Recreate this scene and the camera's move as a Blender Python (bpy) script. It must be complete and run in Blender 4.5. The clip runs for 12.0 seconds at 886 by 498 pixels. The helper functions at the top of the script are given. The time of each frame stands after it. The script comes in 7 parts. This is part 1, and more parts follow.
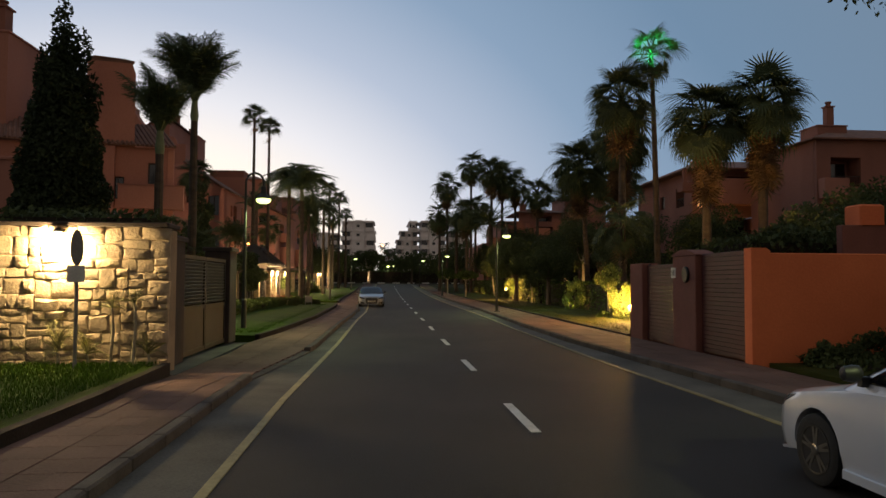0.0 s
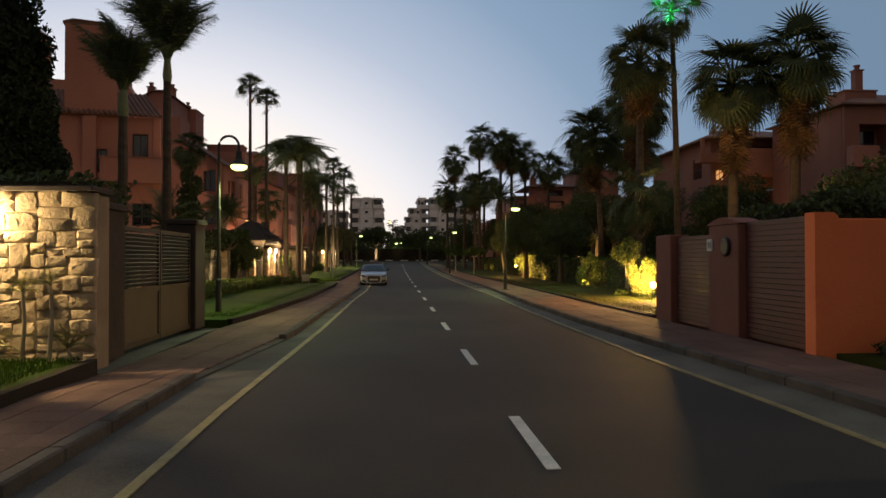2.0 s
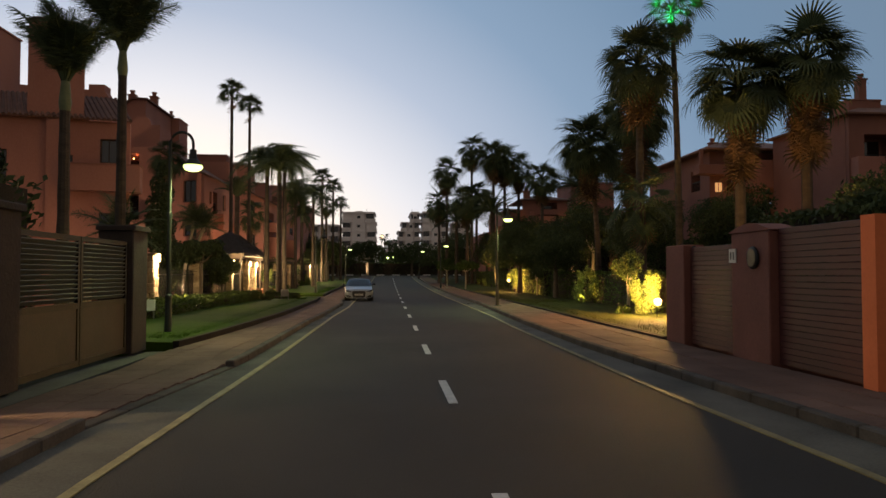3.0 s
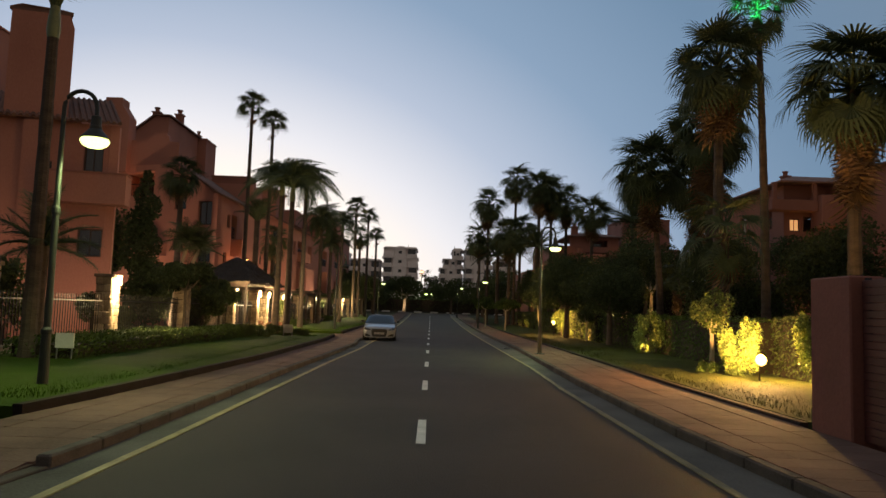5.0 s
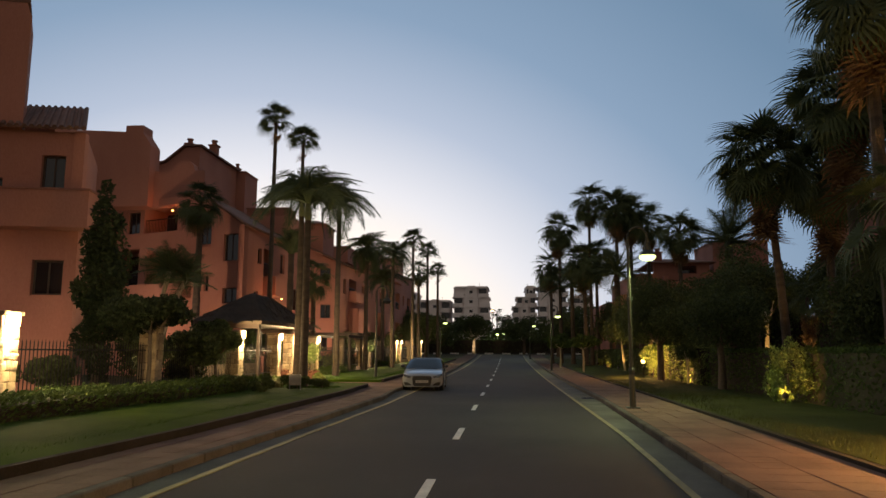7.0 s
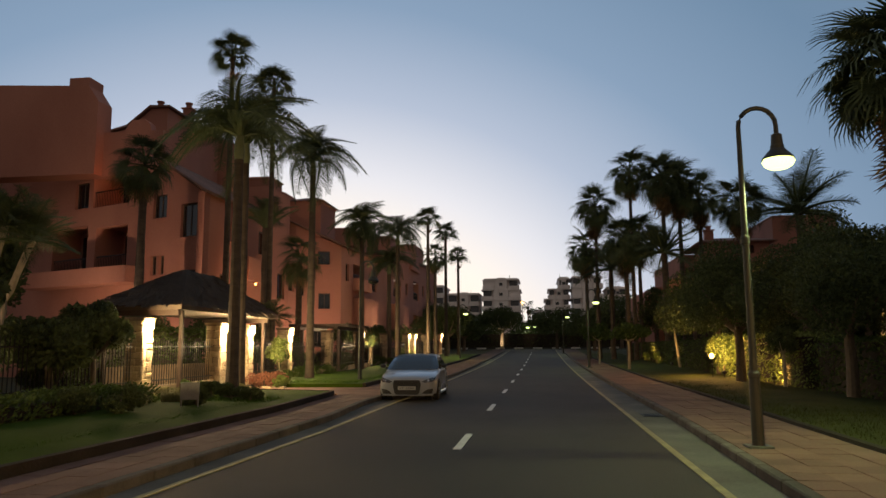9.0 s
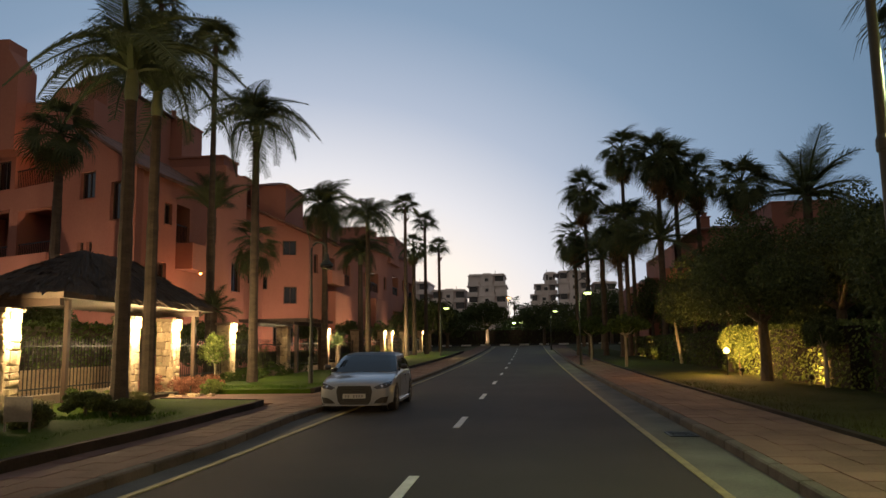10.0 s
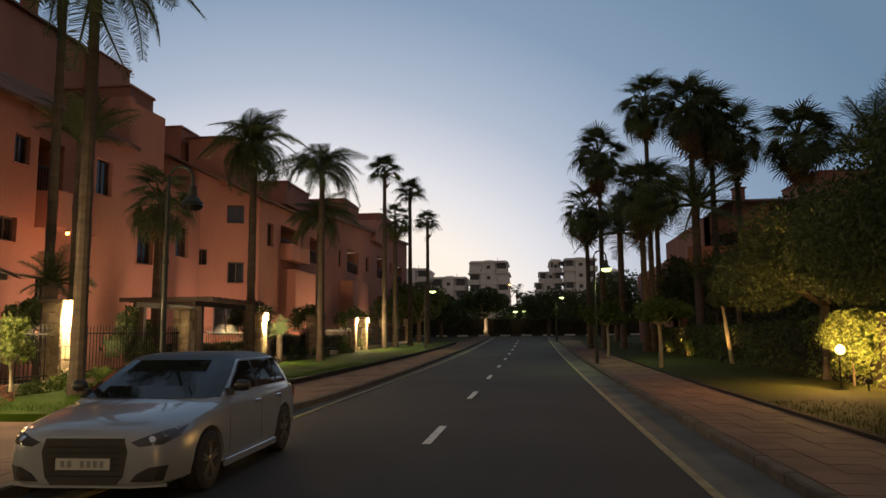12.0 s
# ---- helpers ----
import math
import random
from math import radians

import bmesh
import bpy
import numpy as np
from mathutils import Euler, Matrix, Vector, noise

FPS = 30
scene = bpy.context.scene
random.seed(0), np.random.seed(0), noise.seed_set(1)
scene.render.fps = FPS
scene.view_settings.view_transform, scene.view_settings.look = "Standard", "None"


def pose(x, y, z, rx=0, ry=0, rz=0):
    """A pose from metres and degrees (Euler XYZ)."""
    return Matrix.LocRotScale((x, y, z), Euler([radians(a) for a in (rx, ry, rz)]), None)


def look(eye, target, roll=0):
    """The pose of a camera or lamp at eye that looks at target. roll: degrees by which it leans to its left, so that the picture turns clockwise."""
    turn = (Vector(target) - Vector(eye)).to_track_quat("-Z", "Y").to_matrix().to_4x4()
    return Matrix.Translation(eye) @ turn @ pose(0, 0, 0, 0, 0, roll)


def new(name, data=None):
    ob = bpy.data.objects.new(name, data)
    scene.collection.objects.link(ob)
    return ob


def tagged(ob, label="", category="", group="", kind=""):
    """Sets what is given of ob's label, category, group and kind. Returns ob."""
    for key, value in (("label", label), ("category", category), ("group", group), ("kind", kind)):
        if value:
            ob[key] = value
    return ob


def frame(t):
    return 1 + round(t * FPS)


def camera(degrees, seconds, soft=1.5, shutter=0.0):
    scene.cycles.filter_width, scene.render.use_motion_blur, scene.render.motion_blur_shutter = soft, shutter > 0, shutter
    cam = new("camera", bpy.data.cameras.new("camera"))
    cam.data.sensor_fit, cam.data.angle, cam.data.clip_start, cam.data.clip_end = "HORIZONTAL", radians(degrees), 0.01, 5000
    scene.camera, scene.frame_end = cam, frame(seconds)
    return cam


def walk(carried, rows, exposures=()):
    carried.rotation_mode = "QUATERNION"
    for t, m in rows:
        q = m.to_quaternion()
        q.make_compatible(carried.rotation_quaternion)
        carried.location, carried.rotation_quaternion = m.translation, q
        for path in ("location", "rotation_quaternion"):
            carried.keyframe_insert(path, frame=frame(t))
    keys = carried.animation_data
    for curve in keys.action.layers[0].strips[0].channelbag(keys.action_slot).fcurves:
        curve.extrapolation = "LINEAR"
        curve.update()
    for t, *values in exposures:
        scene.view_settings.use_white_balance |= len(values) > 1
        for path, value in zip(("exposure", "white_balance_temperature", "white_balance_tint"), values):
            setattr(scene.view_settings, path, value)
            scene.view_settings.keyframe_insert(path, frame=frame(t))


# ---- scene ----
cam = camera(63.3, 12.0)
PATH = [
    (0, (-1.791, 3.143, 1.76), (-1.627, 5.134, 1.849), 0.3),
    (0.5, (-1.688, 3.656, 1.758), (-1.508, 5.646, 1.854), -0.1),
    (1, (-1.587, 4.168, 1.755), (-1.416, 6.157, 1.866), 0.1),
    (1.5, (-1.459, 4.899, 1.744), (-1.261, 6.889, 1.694), -0.5),
    (2, (-1.295, 5.709, 1.718), (-1.159, 7.704, 1.744), -0.1),
    (2.5, (-1.071, 6.732, 1.702), (-0.927, 8.727, 1.742), 1.0),
    (3, (-0.848, 7.982, 1.678), (-0.695, 9.975, 1.745), -0.0),
    (5, (0.071, 13.84, 1.648), (0.099, 15.833, 1.82), 1.9),
    (5.5, (0.312, 15.53, 1.656), (0.285, 17.51, 1.935), 2.0),
    (6, (0.596, 17.434, 1.62), (0.518, 19.405, 1.948), 1.8),
    (6.5, (0.814, 19.465, 1.608), (0.693, 21.437, 1.919), 0.6),
    (7, (0.982, 21.588, 1.603), (0.804, 23.56, 1.886), 0.2),
    (9, (1.325, 30.758, 1.545), (1.059, 32.722, 1.816), -0.4),
    (9.5, (1.367, 33.094, 1.553), (1.124, 35.062, 1.809), -0.8),
    (10, (1.356, 35.495, 1.491), (1.127, 37.464, 1.755), -1.0),
    (10.5, (1.409, 37.908, 1.518), (1.181, 39.881, 1.758), -0.9),
    (11, (1.427, 40.366, 1.529), (1.196, 42.34, 1.76), -0.7),
    (11.5, (1.47, 42.803, 1.54), (1.234, 44.775, 1.774), -0.6),
    (12, (1.523, 45.273, 1.527), (1.28, 47.244, 1.763), -0.5),
]
walk(cam, [(t, look(eye, target, roll)) for t, eye, target, roll in PATH],
     exposures=((0.0, 0.14), (3.0, 0.16), (6.0, 0.16), (9.0, 0.12), (12.0, 0.02)))

# ---- world, lights, exposure ----
world = bpy.data.worlds.new("dusk_sky")
scene.world = world
world.use_nodes = True
wn, wl = world.node_tree.nodes, world.node_tree.links
# the afterglow: colour by the angle from the sun, which has set ahead and a little to the left
sky = wn.new("ShaderNodeTexSky")
sky.sky_type = "NISHITA"
sky.sun_disc = False
sky.sun_elevation, sky.sun_rotation = radians(-2.0), radians(-20)
sunward = Vector((math.sin(radians(-15.4)) * math.cos(radians(-6)), math.cos(radians(-15.4)) * math.cos(radians(-6)), math.sin(radians(-6))))
way = wn.new("ShaderNodeTexCoord")
dot, angle, part_of_turn = wn.new("ShaderNodeVectorMath"), wn.new("ShaderNodeMath"), wn.new("ShaderNodeMath")
dot.operation, angle.operation, part_of_turn.operation = "DOT_PRODUCT", "ARCCOSINE", "DIVIDE"
dot.inputs[1].default_value = sunward
part_of_turn.inputs[1].default_value = math.pi
# the glow lies wider along the horizon than it stands high
squeeze, unit = wn.new("ShaderNodeVectorMath"), wn.new("ShaderNodeVectorMath")
squeeze.operation, unit.operation = "MULTIPLY", "NORMALIZE"
squeeze.inputs[1].default_value = (0.78, 1, 1)
wl.new(way.outputs["Generated"], squeeze.inputs[0])
wl.new(squeeze.outputs[0], unit.inputs[0])
wl.new(unit.outputs[0], dot.inputs[0])
wl.new(dot.outputs["Value"], angle.inputs[0])
wl.new(angle.outputs[0], part_of_turn.inputs[0])
ramp = wn.new("ShaderNodeValToRGB")
AFTERGLOW = ((4, (1.16, 0.84, 0.62)), (11, (1.08, 0.87, 0.71)), (16, (0.97, 0.87, 0.78)), (20, (0.76, 0.75, 0.79)), (26, (0.43, 0.49, 0.61)),
             (33, (0.228, 0.322, 0.455)), (42, (0.142, 0.230, 0.345)), (65, (0.155, 0.205, 0.27)), (110, (0.20, 0.18, 0.172)), (145, (0.165, 0.145, 0.132)), (168, (0.29, 0.25, 0.22)))
for i, (degrees_, colour) in enumerate(AFTERGLOW):
    stop = ramp.color_ramp.elements[i] if i < 2 else ramp.color_ramp.elements.new(degrees_ / 180)
    stop.position, stop.color = degrees_ / 180, (*colour, 1)
wl.new(part_of_turn.outputs[0], ramp.inputs["Fac"])
both = wn.new("ShaderNodeMix")
both.data_type, both.blend_type = "RGBA", "ADD"
both.inputs[0].default_value = 0.05
wl.new(ramp.outputs["Color"], both.inputs[6])
wl.new(sky.outputs["Color"], both.inputs[7])
wl.new(both.outputs[2], wn["Background"].inputs["Color"])
wn["Background"].inputs["Strength"].default_value = 1.0

WARM, AMBER, GREENISH = (1.0, 0.72, 0.36), (1.0, 0.55, 0.16), (0.86, 1.0, 0.42)


def lamp_light(name, place, watts, colour, size=0.08, aim=None, cone=None, blend=0.6):
    """A point lamp, or a spot lamp where an aim is given."""
    data = bpy.data.lights.new(name, "SPOT" if aim else "POINT")
    data.energy, data.color, data.shadow_soft_size = watts, colour, size
    ob = new(name, data)
    if aim:
        data.spot_size, data.spot_blend = radians(cone), blend
        ob.matrix_world = look(place, aim)
    else:
        ob.location = place
    return ob


# ---- materials ----
def nodes_of(name):
    m = bpy.data.materials.new(name)
    m.use_nodes = True
    t = m.node_tree
    return m, t.nodes, t.links, t.nodes["Principled BSDF"]


def surface(name, dark, light, rough=0.85, big=0.6, fine=25.0, bump=0.25, metal=0.0, vary=0.0, per="object", spec=0.5, coat=0.0, stretch=(1, 1, 1)):
    """Two scales of noise between two colours, a fine relief, and a shift of brightness from piece to piece."""
    m, n, l, p = nodes_of(name)
    where = n.new("ShaderNodeNewGeometry")
    mapping = n.new("ShaderNodeMapping")
    mapping.inputs["Scale"].default_value = stretch
    l.new(where.outputs["Position"], mapping.inputs["Vector"])
    a, b = n.new("ShaderNodeTexNoise"), n.new("ShaderNodeTexNoise")
    a.inputs["Scale"].default_value, b.inputs["Scale"].default_value = big, fine
    a.inputs["Detail"].default_value, b.inputs["Detail"].default_value = 5, 4
    for x in (a, b):
        l.new(mapping.outputs["Vector"], x.inputs["Vector"])
    add = n.new("ShaderNodeMath")
    add.operation = "MULTIPLY_ADD"
    l.new(b.outputs["Fac"], add.inputs[0])
    add.inputs[1].default_value = 0.5
    l.new(a.outputs["Fac"], add.inputs[2])
    ramp = n.new("ShaderNodeMapRange")
    ramp.inputs["From Min"].default_value, ramp.inputs["From Max"].default_value = 0.45, 1.05
    l.new(add.outputs[0], ramp.inputs["Value"])
    mix = n.new("ShaderNodeMix")
    mix.data_type = "RGBA"
    mix.inputs[6].default_value, mix.inputs[7].default_value = (*dark, 1), (*light, 1)
    l.new(ramp.outputs[0], mix.inputs[0])
    colour = mix.outputs[2]
    if vary:
        if per == "object":
            rnd = n.new("ShaderNodeObjectInfo").outputs["Random"]
        else:
            rnd = where.outputs["Random Per Island"]
        hsv = n.new("ShaderNodeHueSaturation")
        val = n.new("ShaderNodeMapRange")
        val.inputs["To Min"].default_value, val.inputs["To Max"].default_value = 1 - vary, 1 + vary
        l.new(rnd, val.inputs["Value"])
        l.new(val.outputs[0], hsv.inputs["Value"])
        l.new(colour, hsv.inputs["Color"])
        colour = hsv.outputs["Color"]
    l.new(colour, p.inputs["Base Color"])
    p.inputs["Roughness"].default_value, p.inputs["Metallic"].default_value = rough, metal
    p.inputs["Specular IOR Level"].default_value = spec
    p.inputs["Coat Weight"].default_value = coat
    p.inputs["Coat Roughness"].default_value = 0.05
    if bump:
        bm_ = n.new("ShaderNodeBump")
        bm_.inputs["Strength"].default_value = bump
        bm_.inputs["Distance"].default_value = 0.02
        l.new(b.outputs["Fac"], bm_.inputs["Height"])
        l.new(bm_.outputs["Normal"], p.inputs["Normal"])
    return m


def glow(name, colour, strength):
    m, n, l, p = nodes_of(name)
    p.inputs["Base Color"].default_value = (*colour, 1)
    p.inputs["Emission Color"].default_value = (*colour, 1)
    p.inputs["Emission Strength"].default_value = strength
    return m


def leafy(name, dark, light, vary=0.35, trans=0.15, per="island"):
    """Leaves: colour by leaf and by clump, a little light through them."""
    m = surface(name, dark, light, rough=0.72, big=0.8, fine=6, bump=0.0, vary=vary, per=per, spec=0.15)
    n, l = m.node_tree.nodes, m.node_tree.links
    p, out = n["Principled BSDF"], n["Material Output"]
    tr, mx = n.new("ShaderNodeBsdfTranslucent"), n.new("ShaderNodeMixShader")
    src = p.inputs["Base Color"].links[0].from_socket
    l.new(src, tr.inputs["Color"])
    mx.inputs[0].default_value = trans
    l.new(p.outputs[0], mx.inputs[1])
    l.new(tr.outputs[0], mx.inputs[2])
    l.new(mx.outputs[0], out.inputs["Surface"])
    return m


ASPHALT = surface("asphalt", (0.019, 0.0155, 0.012), (0.046, 0.038, 0.030), rough=0.8, big=0.35, fine=45, bump=0.7, spec=0.3)
CONCRETE = surface("gutter_concrete", (0.05, 0.046, 0.037), (0.16, 0.147, 0.12), rough=0.9, big=0.7, fine=40, bump=0.3, vary=0.12, spec=0.25)
EDGING = surface("dark_edging_stone", (0.016, 0.013, 0.010), (0.042, 0.034, 0.027), rough=0.9, big=1.5, fine=30, bump=0.5, spec=0.1)
KERB = surface("kerb_stone", (0.05, 0.043, 0.036), (0.12, 0.104, 0.088), rough=0.9, big=2, fine=40, bump=0.35, vary=0.15, spec=0.2)
PAVER = surface("red_paver", (0.095, 0.055, 0.040), (0.215, 0.125, 0.092), rough=0.9, big=0.8, fine=30, bump=0.45, vary=0.1, spec=0.2)
PAVER_JOINED = surface("red_paver_far", (0.095, 0.055, 0.040), (0.215, 0.125, 0.092), rough=0.9, big=0.8, fine=30, bump=0.45, vary=0.1, per="island", spec=0.2)
MORTAR = surface("sandy_mortar", (0.07, 0.045, 0.034), (0.13, 0.083, 0.064), rough=0.95, big=2, fine=60, bump=0.4, spec=0.15)
SAND_MORTAR = surface("pale_sandy_mortar", (0.22, 0.16, 0.10), (0.36, 0.27, 0.17), rough=0.95, big=2, fine=60, bump=0.4)
PAINT_Y = surface("worn_yellow_paint", (0.17, 0.135, 0.05), (0.40, 0.33, 0.13), rough=0.7, big=2.5, fine=30, bump=0.2)
PAINT_Y_WORN = surface("rubbed_yellow_paint", (0.12, 0.095, 0.04), (0.34, 0.27, 0.10), rough=0.7, big=2.5, fine=30, bump=0.2)
PAINT_W = surface("worn_white_paint", (0.4, 0.39, 0.36), (0.75, 0.73, 0.68), rough=0.7, big=3, fine=30, bump=0.2)
# duller copy of the lawn; the right side's dimness is put into the colour
GRASS_DIM = surface("dimmed_lawn", (0.026, 0.032, 0.007), (0.058, 0.062, 0.015), rough=0.9, big=0.8, fine=70, bump=0.8, spec=0.06)
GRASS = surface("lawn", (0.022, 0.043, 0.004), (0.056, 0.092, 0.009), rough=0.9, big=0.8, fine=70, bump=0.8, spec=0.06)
# blades to match the dimmed lawn
BLADE_DIM = leafy("dimmed_grass_blade", (0.03, 0.036, 0.008), (0.07, 0.075, 0.018))
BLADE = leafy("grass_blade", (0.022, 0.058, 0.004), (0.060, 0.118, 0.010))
SOIL = surface("dark_soil", (0.025, 0.022, 0.016), (0.06, 0.05, 0.035), rough=0.95, big=0.5, fine=30, bump=0.6, spec=0.1)
GROUND = surface("dry_ground", (0.04, 0.045, 0.02), (0.08, 0.08, 0.045), rough=0.95, big=0.1, fine=8, bump=0.5, spec=0.1)
STUCCO = surface("terracotta_stucco", (0.30, 0.130, 0.094), (0.43, 0.198, 0.146), rough=0.92, big=0.35, fine=18, bump=0.35, stretch=(1, 1, 0.5), spec=0.2)
STUCCO_B = surface("rose_stucco", (0.22, 0.098, 0.072), (0.33, 0.15, 0.11), rough=0.92, big=0.35, fine=18, bump=0.35, stretch=(1, 1, 0.5), spec=0.2)
STUCCO_WALL = surface("orange_garden_wall", (0.68, 0.16, 0.055), (0.84, 0.22, 0.075), rough=0.9, big=0.9, fine=20, bump=0.3)
STUCCO_PIER = surface("brown_render", (0.17, 0.064, 0.045), (0.26, 0.10, 0.07), rough=0.9, big=0.9, fine=20, bump=0.3)
TILE = surface("clay_roof_tile", (0.10, 0.05, 0.035), (0.22, 0.11, 0.075), rough=0.85, big=1.5, fine=15, bump=0.3, vary=0.3)
WOOD = surface("dark_wood", (0.035, 0.02, 0.013), (0.075, 0.045, 0.028), rough=0.6, big=1.5, fine=20, bump=0.3, stretch=(1, 1, 0.15))
GATE_RED = surface("red_brown_boards", (0.058, 0.0125, 0.009), (0.098, 0.022, 0.015), rough=0.6, big=1.5, fine=25, bump=0.2, vary=0.12)
IRON = surface("black_iron", (0.012, 0.012, 0.011), (0.03, 0.028, 0.025), rough=0.5, big=3, fine=40, bump=0.15, metal=0.6)
POST = surface("dark_green_paint", (0.012, 0.014, 0.010), (0.024, 0.027, 0.02), rough=0.6, big=3, fine=40, bump=0.1)
STONE = surface("honey_sandstone", (0.24, 0.175, 0.105), (0.50, 0.39, 0.25), rough=0.9, big=3.5, fine=22, bump=0.9, vary=0.28)
STONE_DARK = surface("brown_fieldstone", (0.10, 0.07, 0.045), (0.22, 0.16, 0.10), rough=0.9, big=3, fine=22, bump=0.8, vary=0.25)
PIER_DARK = surface("dark_brown_render", (0.028, 0.019, 0.014), (0.06, 0.041, 0.03), rough=0.9, big=1.5, fine=20, bump=0.5)
GATE_DARK = surface("dark_gate_paint", (0.016, 0.013, 0.010), (0.034, 0.027, 0.02), rough=0.6, big=2, fine=25, bump=0.2)
GATE_SLAT = surface("grey_green_gate_slat", (0.05, 0.055, 0.042), (0.10, 0.105, 0.08), rough=0.55, big=2, fine=25, bump=0.1)
TRUNK = surface("palm_trunk", (0.04, 0.03, 0.021), (0.10, 0.073, 0.052), rough=0.95, big=2, fine=14, bump=0.9, stretch=(1, 1, 3))
BARK = surface("bark", (0.06, 0.045, 0.03), (0.16, 0.12, 0.085), rough=0.95, big=2.5, fine=20, bump=0.9, stretch=(1, 1, 0.4))
PALE_BARK = surface("pale_bark", (0.22, 0.18, 0.12), (0.42, 0.36, 0.25), rough=0.9, big=2.5, fine=20, bump=0.6, stretch=(1, 1, 0.4))
SHAFT = surface("green_crownshaft", (0.10, 0.12, 0.05), (0.2, 0.22, 0.1), rough=0.6, big=2, fine=14, bump=0.3)
FROND = leafy("palm_leaf", (0.045, 0.062, 0.028), (0.10, 0.125, 0.06), vary=0.3, per="object")
FROND_DRY = leafy("dry_palm_leaf", (0.10, 0.06, 0.03), (0.22, 0.135, 0.07), vary=0.3, trans=0.1, per="object")
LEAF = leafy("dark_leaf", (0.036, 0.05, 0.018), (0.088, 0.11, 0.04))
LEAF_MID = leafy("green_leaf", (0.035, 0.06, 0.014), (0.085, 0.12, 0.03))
# paler leaf for plants near lamps; part of their light is in the colour
LEAF_LIT = leafy("lit_leaf", (0.09, 0.12, 0.03), (0.2, 0.24, 0.07))
CYPRESS = leafy("cypress_leaf", (0.02, 0.03, 0.013), (0.045, 0.06, 0.026))
FLOWER = leafy("salmon_flower", (0.16, 0.07, 0.045), (0.34, 0.16, 0.11))
FROND_PALE = leafy("dry_spiky_leaf", (0.13, 0.13, 0.05), (0.30, 0.27, 0.12), vary=0.3, per="object")
THATCH = surface("grey_thatch", (0.045, 0.032, 0.023), (0.1, 0.075, 0.053), rough=0.95, big=2, fine=30, bump=0.9, vary=0.25, stretch=(1, 1, 0.3))
WHITE_WALL = surface("white_apartment_paint", (0.76, 0.67, 0.63), (0.86, 0.78, 0.735), rough=0.9, big=0.2, fine=3, bump=0.1)
SIGN_BACK = surface("galvanised_sheet", (0.18, 0.17, 0.155), (0.30, 0.28, 0.26), rough=0.5, big=4, fine=30, bump=0.1, metal=0.5)
SIGN_WHITE = surface("white_sign_paint", (0.5, 0.48, 0.44), (0.7, 0.68, 0.63), rough=0.6, big=4, fine=30, bump=0.05)
CAR_WHITE = surface("white_car_paint", (0.54, 0.56, 0.60), (0.62, 0.64, 0.68), rough=0.3, big=1, fine=3, bump=0.0, coat=1.0)
# white paint toned down: the car's shaded look is in the colour
CAR_WHITE_DIM = surface("dimmed_white_car_paint", (0.20, 0.22, 0.255), (0.25, 0.27, 0.305), rough=0.3, big=1, fine=3, bump=0.0, coat=1.0)
PLATE_GREY = surface("plate_grey", (0.14, 0.14, 0.14), (0.18, 0.18, 0.18), rough=0.5, big=6, fine=50, bump=0.0)
CAR_BLACK = surface("black_plastic", (0.010, 0.010, 0.011), (0.022, 0.022, 0.023), rough=0.45, big=4, fine=40, bump=0.1)
TYRE = surface("rubber_tyre", (0.010, 0.010, 0.010), (0.022, 0.022, 0.021), rough=0.85, big=8, fine=50, bump=0.3)
ALLOY = surface("alloy_rim", (0.14, 0.14, 0.14), (0.22, 0.22, 0.22), rough=0.35, big=6, fine=50, bump=0.05, metal=0.9)
CHROME = surface("chrome", (0.6, 0.6, 0.6), (0.7, 0.7, 0.7), rough=0.12, big=6, fine=50, bump=0.0, metal=1.0)
PLATE = surface("number_plate", (0.32, 0.32, 0.31), (0.40, 0.40, 0.39), rough=0.5, big=6, fine=50, bump=0.0)


def glass_like(name, colour, rough):
    m, n, l, p = nodes_of(name)
    p.inputs["Base Color"].default_value = (*colour, 1)
    p.inputs["Roughness"].default_value = rough
    p.inputs["Specular IOR Level"].default_value = 0.6
    return m


WINDOW = glass_like("dark_window_glass", (0.012, 0.012, 0.013), 0.08)
CAR_GLASS = glass_like("tinted_car_glass", (0.008, 0.009, 0.010), 0.03)
HEADLIGHT = glass_like("headlight_lens", (0.05, 0.05, 0.055), 0.05)
LIT_WINDOW = glow("lit_window", (1.0, 0.48, 0.18), 0.6)
STREET_GLOW = glow("street_lamp_glass", (0.85, 1.0, 0.32), 2.6)
COLUMN_GLOW = glow("column_lamp_glass", (1.0, 0.78, 0.42), 4)
SPOT_GLOW = glow("floodlight_glass", (1.0, 0.66, 0.2), 5)
ORANGE_GLOW = glow("sodium_lamp_glass", (1.0, 0.45, 0.12), 8)
GREEN_GLOW = glow("green_lamp_glass", (0.05, 1.0, 0.3), 6)


